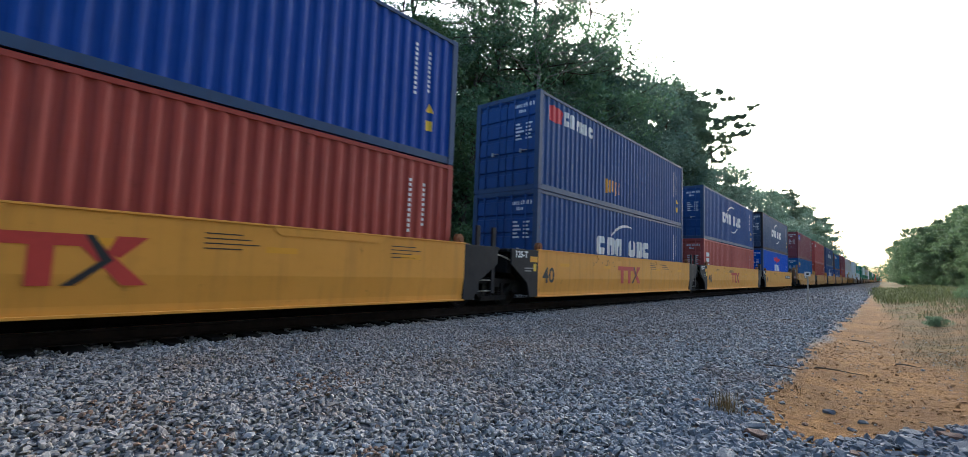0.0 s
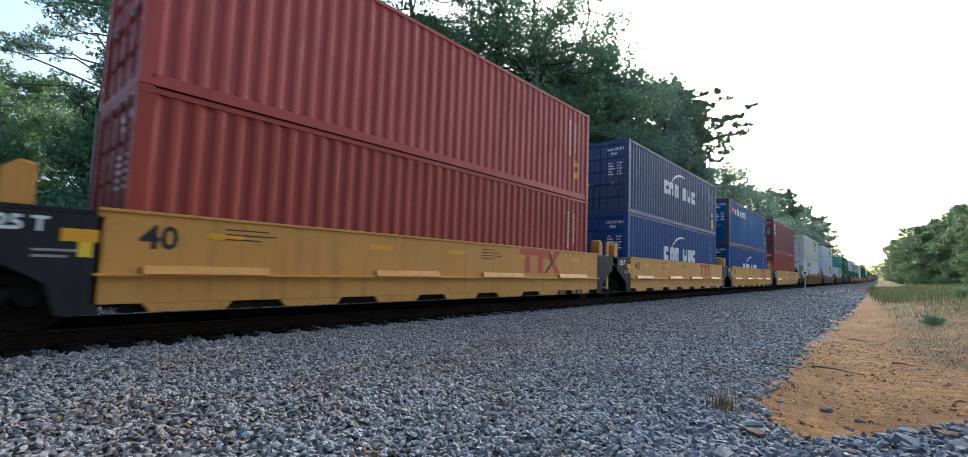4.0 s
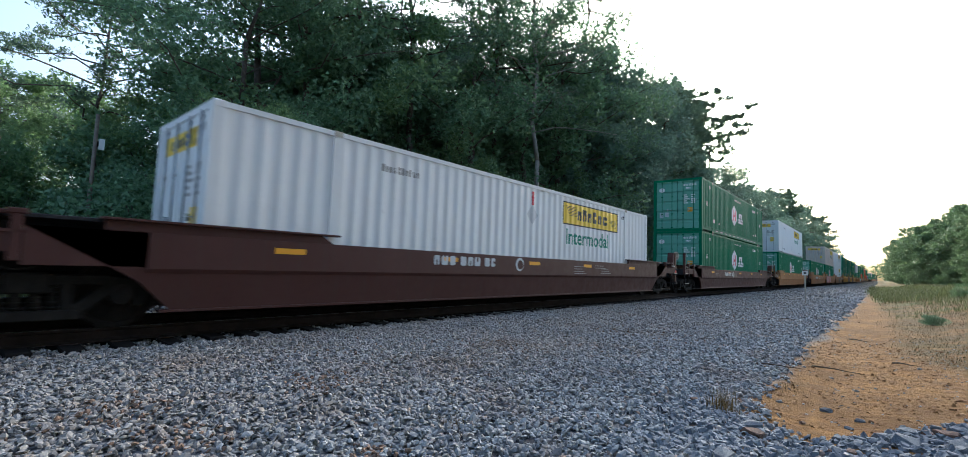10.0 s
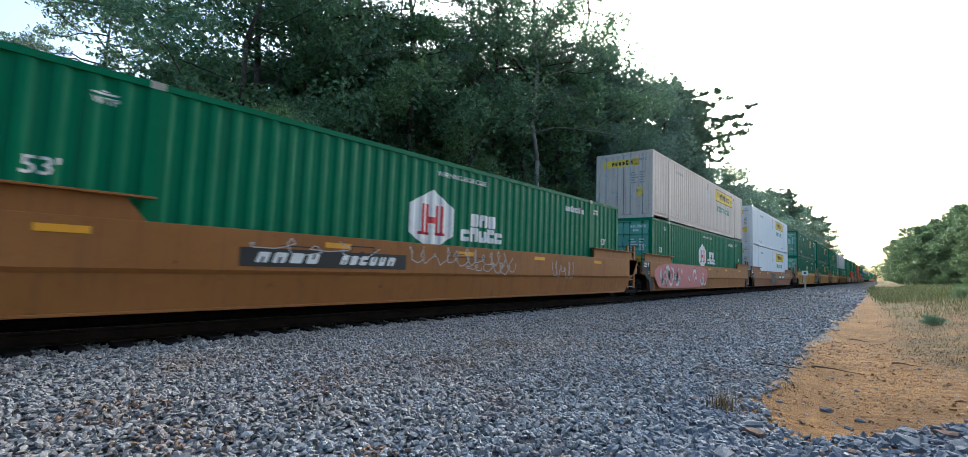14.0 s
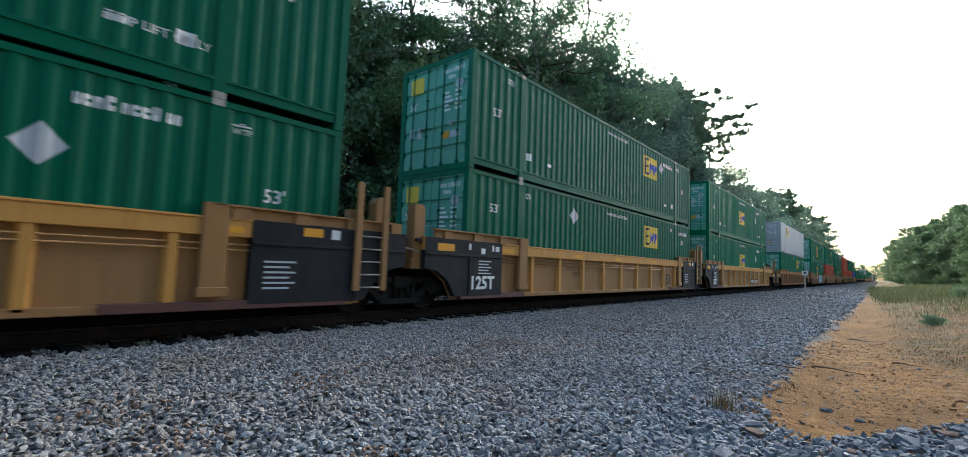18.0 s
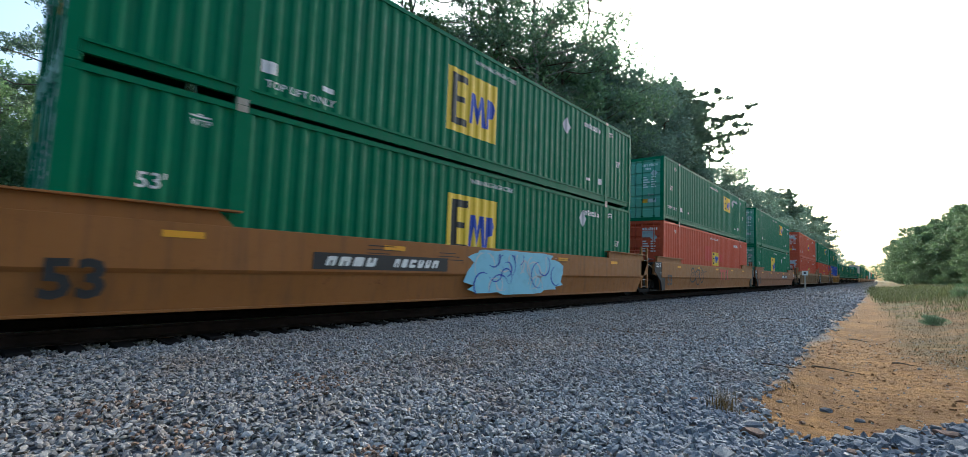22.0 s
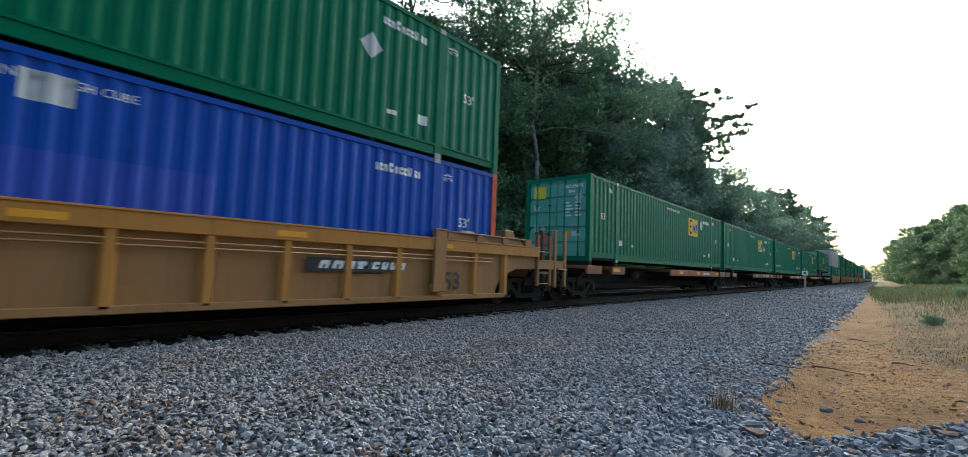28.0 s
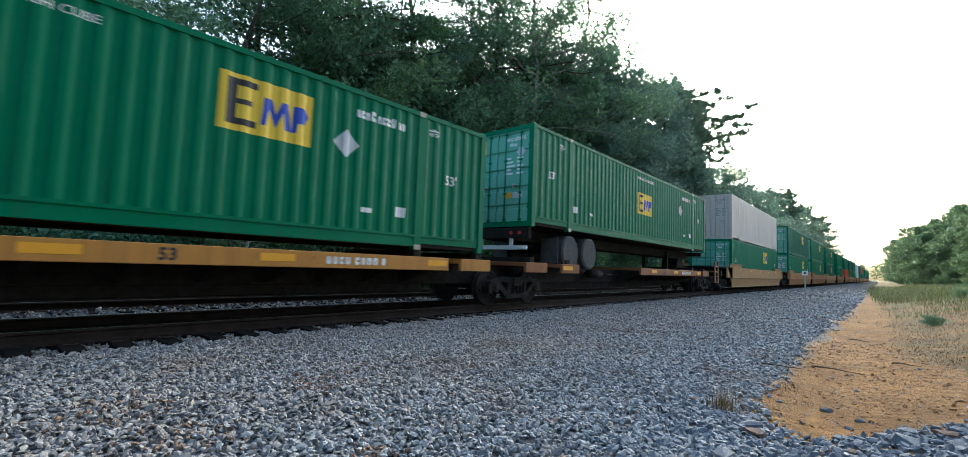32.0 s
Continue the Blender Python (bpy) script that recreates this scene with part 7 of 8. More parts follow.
# low leafy trees that close the front of the woods under the tall crowns
for i, y in enumerate((19.0, 22.6, 26.4, 30.2, 34, 38, 42, 46.5, 52, 58, 64)):
    plant("low_tree", i + 1, -11.0 + rt.uniform(-0.6, 0.6), y, rt.uniform(0.36, 0.46), rt.uniform(0, 360), rt.choice((M_LEAF, M_LEAF2)), "low dark green broadleaf tree at the woods' edge", "trees of the woods")
# deeper rows, much lower than the edge, so that sky shows through the crowns
for row, depth in enumerate((-17.5, -23.0)):
    for i, y in enumerate((8.5, 12.5, 16.5, 20.5, 25, 29, 33.5, 38, 43, 49, 56, 64, 73, 84, 97, 112, 130, 150, 172, 198, 230)):
        h = (13 if y < 26 else 16.5) - row * 1.5
        y += rt.uniform(-1.2, 1.2) + row * 2
        x = depth + rt.uniform(-1.5, 1.5)
        if (i + row) % 4 == 0:
            plant("pine_tree", i, x, y, (19 if y < 44 else 15) / TALL_PINE[i % 3], rt.uniform(0, 360), label=PINE_L, group="pines of the woods")
        else:
            plant("tree", i, x, y, h / TALL[i % 3], rt.uniform(0, 360), M_LEAF, WOODS, "trees of the woods")
# the taller pines that stand out over the line
for x, y, k, s, turn in ((-12.0, 55.5, 0, 0.94, 40), (-8.6, 25.2, 1, 0.80, 10)):
    plant("pine_tree", k, x, y, s, turn, label=PINE_L, group="pines of the woods", bark=M_PALEBARK if y < 30 else None)
for x, y, k, h, turn in ((-12.4, 78.5, 0, 30.4, 0), (-12.6, 61.5, 1, 26.1, 60), (-13.5, 68.5, 1, 27.5, 200), (-11.5, 137.0, 0, 23.8, 30)):
    plant("layered_pine", k, x, y, h / 30, turn, label="tall pine with flat layered branches above the woods", group="pines of the woods")
# the open corner beside the pole: lower, farther growth
for x, y, k, s in ((-23.5, 4.2, 0, 0.84), (-38, 0.5, 1, 0.60), (-30, 1.2, 1, 0.60)):
    plant("spreading_pine", k, x, y, s, k * 70 + 30, label="pine with spreading crown behind the utility pole", group="pines of the woods")
for x, y, k, s in ((-26, 1.0, 2, 0.40), (-33, -2.0, 0, 0.42), (-24, 5.2, 0, 0.42), (-30, 1.0, 2, 0.52), (-21, 7.5, 2, 0.5), (-36, 5, 1, 0.5), (-40, -6, 1, 0.5), (-19, 9.5, 0, 0.62)):
    plant("tree", k, x, y, s, k * 90 + x * 11, M_LEAF2, "lower green tree at the edge of the clearing", "trees of the woods")
# dense low growth deep in the woods
for k in range(13):
    plant("bush", 2, -21.5 + rt.uniform(-2.5, 2.5), 9 + k * 3.0, rt.uniform(1.7, 2.2), rt.uniform(0, 360), M_LEAF, "tall dark thicket deep in the woods", "undergrowth of the woods")
plant("tree", 1, -13.8, 9.1, 0.93, 120, M_LEAF, WOODS, "trees of the woods")
plant("tree", 0, -8.0, 6.4, 0.36, 50, M_FRESH, "pale-barked young tree with bright green leaves", "trees of the woods", M_PALEBARK)
# undergrowth
for k in range(50):
    y = -6 + k * 1.75 + rt.uniform(-0.7, 0.7) if k < 30 else 48 + (k - 30) * 9
    x = -10.4 + rt.uniform(-1.0, 0.6) if y > 6 else -17 + rt.uniform(-2, 1)
    if 8.6 < y < 18.0:
        x -= 4.0
    plant("bush", k, x, y, rt.uniform(0.75, 1.25), rt.uniform(0, 360), rt.choice((M_LEAF, M_LEAF2, M_VINE)), "green undergrowth at the foot of the woods", "undergrowth of the woods")
for k in range(14):
    plant("bush", k, -23 + rt.uniform(-4, 3), -8 + k * 1.4, rt.uniform(0.9, 1.4), rt.uniform(0, 360), M_VINE, "vine covered thicket beside the clearing", "undergrowth of the woods")
for k in range(12):
    plant("bush", 2, -15.5 + rt.uniform(-1.5, 1.5), 6 + k * 3.6, rt.uniform(1.0, 1.5), rt.uniform(0, 360), M_LEAF, "dark undergrowth between the trees", "undergrowth of the woods")
# the overgrown bank to the right: a dense hedge of young trees that closes in on the line farther off
FACE_Y, FACE_X, FACE_H = (60, 90, 112, 149, 208, 300, 450), (19.6, 17.4, 14.9, 13.9, 13.3, 12.5, 11.4), (9.6, 11.4, 12.4, 13.0, 13.6, 13.6, 12.4)
for k in range(34):
    y = 66 + k * 3.6 + (k / 10) ** 3 * 6.5
    for row in (0, 1):
        x = float(np.interp(y, FACE_Y, FACE_X)) + 0.6 + row * 3.2 + rt.uniform(-0.5, 0.5)
        h = float(np.interp(y, FACE_Y, FACE_H)) * rt.uniform(0.84, 1.0) + 0.5 * row
        kind = "pine_tree" if row and k % 3 == 1 else "hedge_tree"
        tall = TALL_PINE[(k + row) % 3] if kind == "pine_tree" else (10, 9, 11)[(k + row) % 3]
        plant(kind, k + row, x, y + rt.uniform(-1.2, 1.2), h / tall, rt.uniform(0, 360), M_BANK, "pale green leafy young tree on the overgrown bank", "trees of the bank")
for k in range(26):
    y = 52 + k * 5.0
    plant("bush", k, float(np.interp(y, FACE_Y, FACE_X)) - 1.5 + rt.uniform(-0.5, 0.9), y, rt.uniform(0.4, 0.7), rt.uniform(0, 360), rt.choice((M_BANK, M_VINE)), "pale green bush at the foot of the bank", "bushes of the bank")
plant("bush", 1, 11.35, 32.5, 0.24, 130, M_LEAF2, "small dark bush in the tall grass", "bushes of the bank")
for x, y, s in ((9.55, 17.2, 0.105),):
    plant("bush", 0, x, y, s, 20, M_LEAF, "small dark green seedling on the grassy bank", "seedlings")
# unseen woods added on the other side, behind the camera's back, to block skylight
for k in range(14):
    plant("tree", k, 25 + rt.uniform(-2, 4), -60 + k * 6.0, rt.uniform(0.75, 0.95), rt.uniform(0, 360), M_LEAF2, "unseen green tree added to block low skylight", "trees behind the bank")
# the far end of the line
for k in range(16):
    plant("tree", k, -40 + k * 7 + rt.uniform(-2, 2), 520 + rt.uniform(-30, 60), rt.uniform(0.6, 0.85), rt.uniform(0, 360), M_LEAF2, "distant tree where the line ends in haze", "distant trees")

pole = thing("utility_pole", "weathered wooden pole with a grey equipment box", "utility pole", m=pose(-14.0, 3.28, rise(-14.0, 3.28)))
part("shaft", Geo().tube((0, 0, -0.5), (0, 0, 6.45), 0.080, 0.060, 12), M_POLE, pole)
part("equipment_box", Geo().box(-0.08, 0.10, 0.10, 0.27, 5.12, 5.52), PAINT["white"], pole, "pale grey equipment box")
part("box_bracket", Geo().box(-0.03, 0.03, 0.05, 0.12, 5.22, 5.42), M_STEEL, pole)
g = Geo()
for k, (dx, dz) in enumerate(((0, 0), (0.5, 0.9))):
    p = Vector((-40, 4.0 + dx, 18 + dz))
    for i in range(16):
        q = Vector((-40 + (i + 1) * 3.6, 4.0 + dx - (i + 1) * 0.14, 18 + dz - 2.2 * math.sin(math.pi * (i + 1) / 16)))
        g.tube(p, q, 0.02, n=5)
        p = q
tagged(part("overhead_cable", g, M_RUBBER, None), "dark overhead cables that cross the line", "cable")


# ---- the train: one row a load place, front first ----
Z40, Z53 = 0.345, 0.383
MOVING = []         # (thing, its place at the start)


def load(kind, y, z, *args, **kw):
    ob = container(kind, *args, deck=1 < z < 2.5, **kw)
    MOVING.append((ob, Vector((0, y, z))))
    return ob


def rail(ob, y):
    MOVING.append((ob, Vector((0, y, 0))))
    return ob


def c40(y, z, colour, label, marks=(), H=2.896, post=None):
    return load("iso", y, z, colour, label, H, list(marks) + iso_small(), post)


def green53(y, z, label, layout, shade="green", number=True, emblem=None, at=None, high=False, lifts=()):
    """Green box. layout: "far" (emblem near its far end), "middle", or "large" (an oversized emblem)."""
    u, v, w, h, pu, pv = {"far": (10.2, 1.60, 1.47, 0.87, 12.33, 2.24), "middle": (7.24, 1.15, 1.47, 0.85, 12.30, 1.83), "large": (6.32, 0.74, 1.72, 1.47, 11.43, 2.11)}[layout]
    if at:
        pu, pv = at
    ms = dom_small(number=number, high=high) + [square_emblem(u if emblem is None else emblem, v, M_YEL, w, h), placard(pu, pv)]
    ms += [top_lift(a, b) for a, b in lifts]
    ob = load("dom", y, z, shade, label, 2.896, ms)
    square_doors(ob, SIDES["dom"], 2.896, M_YEL)
    return ob


def red53(y, z, label):
    ms = dom_small()[2:] + [text_mark("53'", 0.83, 0.66, 0.21, M_WHITE), text_mark("53'", 14.86, 0.66, 0.21, M_WHITE), square_emblem(7.63, 1.10, M_YEL, 1.24, 0.75), mark("repaint_patch", M_REPAINT, shapes(rect(0, 1.12, 0, 0.8), rect(2.74, 3.54, 0, 0.45)), "rp", 6.25, 1.33)]
    ob = load("dom", y, z, "orange", label, 2.896, ms)
    square_doors(ob, SIDES["dom"], 2.896, M_YEL)
    door_plate(ob, "notice_block", shapes(rect(0, 0.6, 0, 0.3)), M_SILVER, "rdn", 0.3, 2.15)
    return ob


def hub53(y, z, label, shade="green", lift=False):
    ob = load("dom", y, z, shade, label, 2.896, dom_small() + [hexagon_emblem(6.45, 0.89)] + ([top_lift(2.4, 0.42)] if lift else []))
    hexagon_doors(ob, SIDES["dom"], 2.896)
    return ob


def white53(y, z, label, shade="white", u=9.70, flag="high", lift=False):
    ms = [banner(u, 1.98), bar_mark(3.0, 2.36, 10, 0.12, 0.07, M_GREY, 22, 4), bar_mark(13.75, 2.5, 3, 0.1, 0.07, M_DARK, 23)]
    if flag == "high":
        ms += [placard(8.08, 2.06, 0.27), mark("warning_strip", M_SCARLET, shapes(rect(0, 0.09, 0, 0.38)), "ws", 8.04, 2.32)]
    elif flag == "low":
        ms += [placard(8.05, 0.64, 0.27)]
    if lift:
        ms += [top_lift(2.3, 0.32, M_DARK), top_lift(12.6, 0.32, M_DARK)]
    ob = load("rib", y, z, shade, label, 2.896, ms)
    banner_doors(ob, SIDES["rib"], 2.896)
    return ob


# --- flat-sided yellow wells with 40 ft loads ---
YEL = "yellow flat-sided well car with faded red emblem and black ends"
y = -4.93
ob = rail(smooth40(y, YEL, "joint", "joint", tell=0), y)
crossed_emblem(ob, 4.62, 0.60, 1.461, M_RED)
c40(y, Z40, "brick", "brick red corrugated shipping container in a well car")
c40(y, Z40 + 2.896, "cobalt", "cobalt blue corrugated container stacked on a red one", post="slate")
y = 10.64
ob = rail(smooth40(y, YEL, "joint", "joint", tell=1), y)
crossed_emblem(ob, 4.67, 0.58, 1.461, M_RED)
c40(y, Z40, "navy", "navy blue container with large white block emblem", [swoosh_blocks(3.62, 1.22)], post="slate")
c40(y, Z40 + 2.896, "navy", "navy blue container with red and white emblem, scraped paint", [mark("emblem_spot", M_SCARLET, blob(0, 0.75, 0, 0.5, 3), "es", 0.5, 2.12), bar_mark(1.35, 2.16, 5, 0.36, 0.34, M_WHITE, 31, name="emblem_lettering"),
    mark("rust_scrape", M_REFLEX, shapes(*[rect(0.25 * i, 0.25 * i + 0.1, 0.05 * (i % 3), 0.5) for i in range(5)]), "rs", 4.2, 0.5)], post="slate")
y = 26.23
ob = rail(smooth40(y, YEL, "joint", "joint", tell=2), y)
crossed_emblem(ob, 4.70, 0.58, 1.461, M_RED)
c40(y, Z40, "coral", "coral red container with a column of white blocks", [mark("emblem_lettering", M_WHITE, shapes(*[rect(0, 0.42, 1.95 - 0.3 * i, 2.17 - 0.3 * i) for i in range(6)]), "tri", 0.6, 0.0)], H=2.591, post="rose")
c40(y, Z40 + 2.591, "navy", "navy blue container with white block emblem and curved strokes", [swoosh_blocks(3.82, 1.25, arc_low=True)], post="slate")
y = 41.84
ob = rail(smooth40(y, "yellow flat-sided well car with a black number plate", "joint", "coupler", tell=3), y)
plated_number(ob, 8.6, 0.92, 1.461, 2.6, 0.26)
c40(y, Z40, "royal", "bright blue container with red winged emblem", [mark("wing_emblem", M_SCARLET, shapes([(0, 0.36), (1.2, 0.30), (1.35, 0.42), (1.65, 0.42), (1.8, 0.30), (3.0, 0.30), (2.6, 0.02), (1.75, 0.05), (1.6, -0.14), (1.4, -0.14), (1.25, 0.05), (0.4, 0.02)]), "wing", 4.6, 2.02),
    bar_mark(4.93, 1.22, 3, 0.55, 0.62, M_WHITE, 33, name="emblem_lettering")], post="slate")
c40(y, Z40 + 2.896, "slate", "slate grey-blue container with white block emblem", [swoosh_blocks(3.85, 1.22, arc_low=True)], post="black")
# --- ledged tan wells with 40 ft loads ---
TAN = "tan yellow well car with side ledge and pale step plates"
y = 61.0
ob = rail(ledge40(y, TAN, "coupler", "joint", tell=0), y)
plated_number(ob, 2.47, 1.0, 1.461, 3.2, 0.30)
flat_mark(ob, "spray_tag", M_SILVER, scrawl(2.3, 5.9, 1.28, 1.5, 16, 8, 0.05), "tag4", 0, 0, 1.463)
car_text(ob, "B", 6.6, 1.0, 0.2, M_DARK, 1.461)
c40(y, Z40, "steelblue", "blue container with yellow block emblem", [bar_mark(0.45, 2.08, 5, 0.30, 0.22, M_YEL, 34, name="emblem_lettering"), mark("emblem_spot", M_SCARLET, shapes(rect(0, 0.5, 0, 0.12)), "ers", 0.75, 1.9)], post="navy")
c40(y, Z40 + 2.896, "plum", "plum red container with blue and yellow flag emblem", [mark("flag_emblem", M_BLUE, shapes(rect(0, 1.2, 0, 0.52)), "flag", 0.66, 2.05), mark("flag_stripe", M_YEL, shapes([(0.3, 0.1), (1.15, 0.0), (1.15, 0.22), (0.3, 0.25)]), "flag2", 0.66, 2.24), mark("emblem_lettering", M_WHITE, ([(a + 0.06, b + 0.06) for a, b in bars(6, 0.17, 0.15, 0.03, 77)[0]], bars(6, 0.17, 0.15, 0.03, 77)[1]), "flag3", 0.66, 2.05)], post="maroon")
for k, (y, lo, up, lt, ut) in enumerate(((76.5, "brick", "rose", "brick red container in a well car", "faded red container with white block letters"), (91.89, "navy", "slate", "navy container with white block emblem", "slate blue container with white emblem and yellow patch"))):
    ob = rail(ledge40(y, TAN, "joint", "joint", tell=1 + k), y)
    crossed_emblem(ob, 8.2, 0.86, 1.461, M_RED)
    c40(y, Z40, lo, lt, [swoosh_blocks(3.9, 1.2)] if k else [])
    c40(y, Z40 + 2.896, up, ut, [bar_mark(0.55, 2.1, 3, 0.36, 0.26, M_WHITE, 35, name="emblem_lettering")] if not k else [swoosh_blocks(3.8, 1.3), mark("caution_panel", M_YEL, shapes(rect(0, 0.42, 0, 0.3)), "cp", 11.25, 0.3)])
y = 107.08
ob = rail(ledge40(y, TAN, "joint", "joint", tell=3), y)
crossed_emblem(ob, 8.2, 0.88, 1.461, M_RED)
c40(y, Z40, "navy", "navy container with white block emblem in a well car", [swoosh_blocks(3.9, 1.15)], H=2.591)
c40(y, Z40 + 2.591, "steelblue", "steel blue container with red emblem and white blocks", [mark("emblem_spot", M_SCARLET, shapes(rect(0, 0.7, 0, 0.42)), "cnc", 0.83, 2.05), mark("emblem_spot", M_WHITE, blob(0.12, 0.58, 0.1, 0.32, 4), "cncw", 0.83, 2.056),
    bar_mark(1.73, 2.02, 7, 0.36, 0.32, M_WHITE, 36, 3, name="emblem_lettering")], post="umber")
y = 122.69
ob = rail(ledge40(y, TAN, "joint", "coupler", tell=4), y)
plated_number(ob, 6.3, 0.98, 1.461, 3.0, 0.30)
car_text(ob, "A", 5.5, 1.0, 0.2, M_DARK, 1.461)
c40(y, Z40, "brick", "brick red container with small blue and yellow emblem", [mark("flag_emblem", M_BLUE, shapes(rect(0, 0.42, 0, 0.4)), "fl8", 0.63, 2.18), mark("flag_stripe", M_YEL, shapes([(0.08, 0.12), (0.36, 0.2), (0.36, 0.3), (0.16, 0.26), (0.12, 0.05)]), "fl9", 0.63, 2.186)])
c40(y, Z40 + 2.896, "plum", "plum brown container with white upright letters", [mark("emblem_lettering", M_WHITE, shapes(*[rect(0, 0.36, -0.34 * i, -0.34 * i + 0.22) for i in range(3)]), "tx", 0.6, 2.2)])
# --- single wells with 53 ft loads ---
y = 142.36
ob = rail(well53(y, "brown ribbed well car with yellow top edge", "coupler", "coupler", "ochre", 1.50, 1.66, 2.36, tell=1, chord="amber", plate="brown"), y)
for i, o in enumerate(([(0, 0.32), (0, 0.24), (0.12, 0.24), (0.12, 0), (0.22, 0), (0.22, 0.24), (0.36, 0.24), (0.36, 0.32)], [(0.38, 0.32), (0.38, 0.24), (0.50, 0.24), (0.50, 0), (0.60, 0), (0.60, 0.24), (0.72, 0.24), (0.72, 0.32)], [(0.70, 0.0), (0.84, 0.0), (1.06, 0.32), (0.92, 0.32)])):
    flat_mark(ob, "emblem_bar", PAINT["maroon"], shapes(o), ("t9", i), 10.4, 0.73, 1.345)
car_text(ob, "53", 13.1, 0.80, 0.25, M_DARK, 1.345, 0.006)
white53(y, Z53, "clean white container with yellow banner and green lettering", u=2.72)
white53(y, Z53 + 2.896, "yellowed white container with yellow banner, rust at its seams", "cream", flag="", lift=True)
y = 165.84
ob = rail(well53(y, "faded tan smooth-sided well car covered in sprayed tags", "coupler", "coupler", "olive", 1.32, 1.50, tell=2, post=1.6), y)
for k, (u0, u1, v0, v1, m) in enumerate(((1.5, 3.45, 0.66, 1.2, M_CLARET), (3.95, 4.85, 0.26, 1.2, M_CLARET), (5.15, 7.3, 0.28, 0.82, M_TAUPE), (7.0, 9.35, 0.28, 0.80, M_TAUPE), (9.3, 13.4, 0.36, 1.0, M_TAUPE), (5.72, 6.25, 0.90, 1.14, M_CYAN), (6.42, 6.82, 0.88, 1.12, M_CYAN), (8.0, 9.0, 0.80, 1.12, M_TAUPE))):
    flat_mark(ob, "spray_ground", m, blob(u0, u1, v0, v1, 60 + k, 22, 0.10), ("g10", k), 0, 0, 1.480 + k * 0.001)
for k, (cu, cv, ru, rv, th) in enumerate(((0.55, 0.95, 0.75, 0.26, 0.07), (2.5, 0.86, 1.1, 0.42, 0.08), (4.4, 0.72, 0.62, 0.46, 0.09), (4.35, 0.86, 0.2, 0.16, 0.05), (2.3, 0.80, 0.5, 0.14, 0.05))):
    flat_mark(ob, "spray_tag", M_CLARET, bubble(cu, cv, ru, rv, th, 60 + k), ("g10b", k), 0, 0, 1.490 + k * 0.001)
flat_mark(ob, "number_mark", M_DARK, bars(8, 0.17, 0.15, 0.06, 44, 4, 0), "num10", 3.62, 0.98, 1.496)
for k, (u0, u1, v0, v1, n_, m) in enumerate(((5.2, 7.2, 0.36, 1.15, 3, M_DARK), (7.0, 9.3, 0.34, 1.14, 4, M_DARK), (9.4, 11.4, 0.42, 1.04, 4, M_DULLVIOLET), (11.3, 13.4, 0.42, 1.0, 5, M_DULLVIOLET))):
    flat_mark(ob, "spray_tag", m, scribble(u0, u1, v0, v1, n_, 90 + k, 0.035 if k < 2 else 0.08), ("g10c", k), 0, 0, 1.497 + k * 0.001)
end_patch(ob, -1.16, 0.86, 0.55, 0.13)
white53(y, Z53, "white container with yellow banner and green lettering")
white53(y, Z53 + 2.896, "white container with yellow banner, grey scuffs", "white", flag="low", lift=True)
OXIDE = "dark oxide brown smooth-sided well car with yellow reflectors"
y = 189.4
ob = rail(well53(y, OXIDE, "coupler", "coupler", "oxide", 1.26, 1.42, tell=3, post=1.6), y)
flat_mark(ob, "number_mark", M_SILVER, bars(8, 0.20, 0.17, 0.06, 41, 3, 0), "fec1", 4.3, 0.98, 1.480)
flat_mark(ob, "round_emblem", M_SILVER, shapes(arc(0, 0, 0.17, 0, 359, 0.07, 20)), "rnd", 7.3, 1.06, 1.480)
white53(y, Z53, "white container with yellow banner alone in its well")
y = 213.1
ob = rail(well53(y, OXIDE, "coupler", "coupler", "oxide", 1.26, 1.42, tell=4, post=1.6), y)
flat_mark(ob, "number_mark", M_SILVER, bars(8, 0.20, 0.17, 0.06, 41, 3, 0), "fec1", 3.85, 0.93, 1.480)
flat_mark(ob, "round_emblem", M_SILVER, shapes(arc(0, 0, 0.17, 0, 359, 0.07, 20)), "rnd", 5.95, 1.02, 1.480)
car_text(ob, "53", 13.0, 0.5, 0.40, M_CLARET, 1.480, 0.012)
hub53(y, Z53, "green container with white hexagon emblem")
ob = hub53(y, Z53 + 2.896, "green container with white hexagon emblem, dashed lower rail")
for i in range(11):
    flat_mark(ob, "reflector", M_SILVER, shapes(rect(0, 0.5, 0, 0.045)), "dash", 2.7 + 1.02 * i, 0.17, 1.2765)
y = 236.73
ob = rail(well53(y, "grey-brown smooth-sided well car with sloping ends", "coupler", "coupler", "ochre", 1.40, 1.56, tell=5, post=1.6), y)
end_patch(ob, -1.13, 0.86, 0.47, 0.14)
notice(ob, -1.84, 1.0, 0.14, 0.18, M_WHITE, 1.447)
hub53(y, Z53, "green container with large white hexagon emblem")
white53(y, Z53 + 2.896, "white container with yellow banner on a green one", flag="low", lift=True)
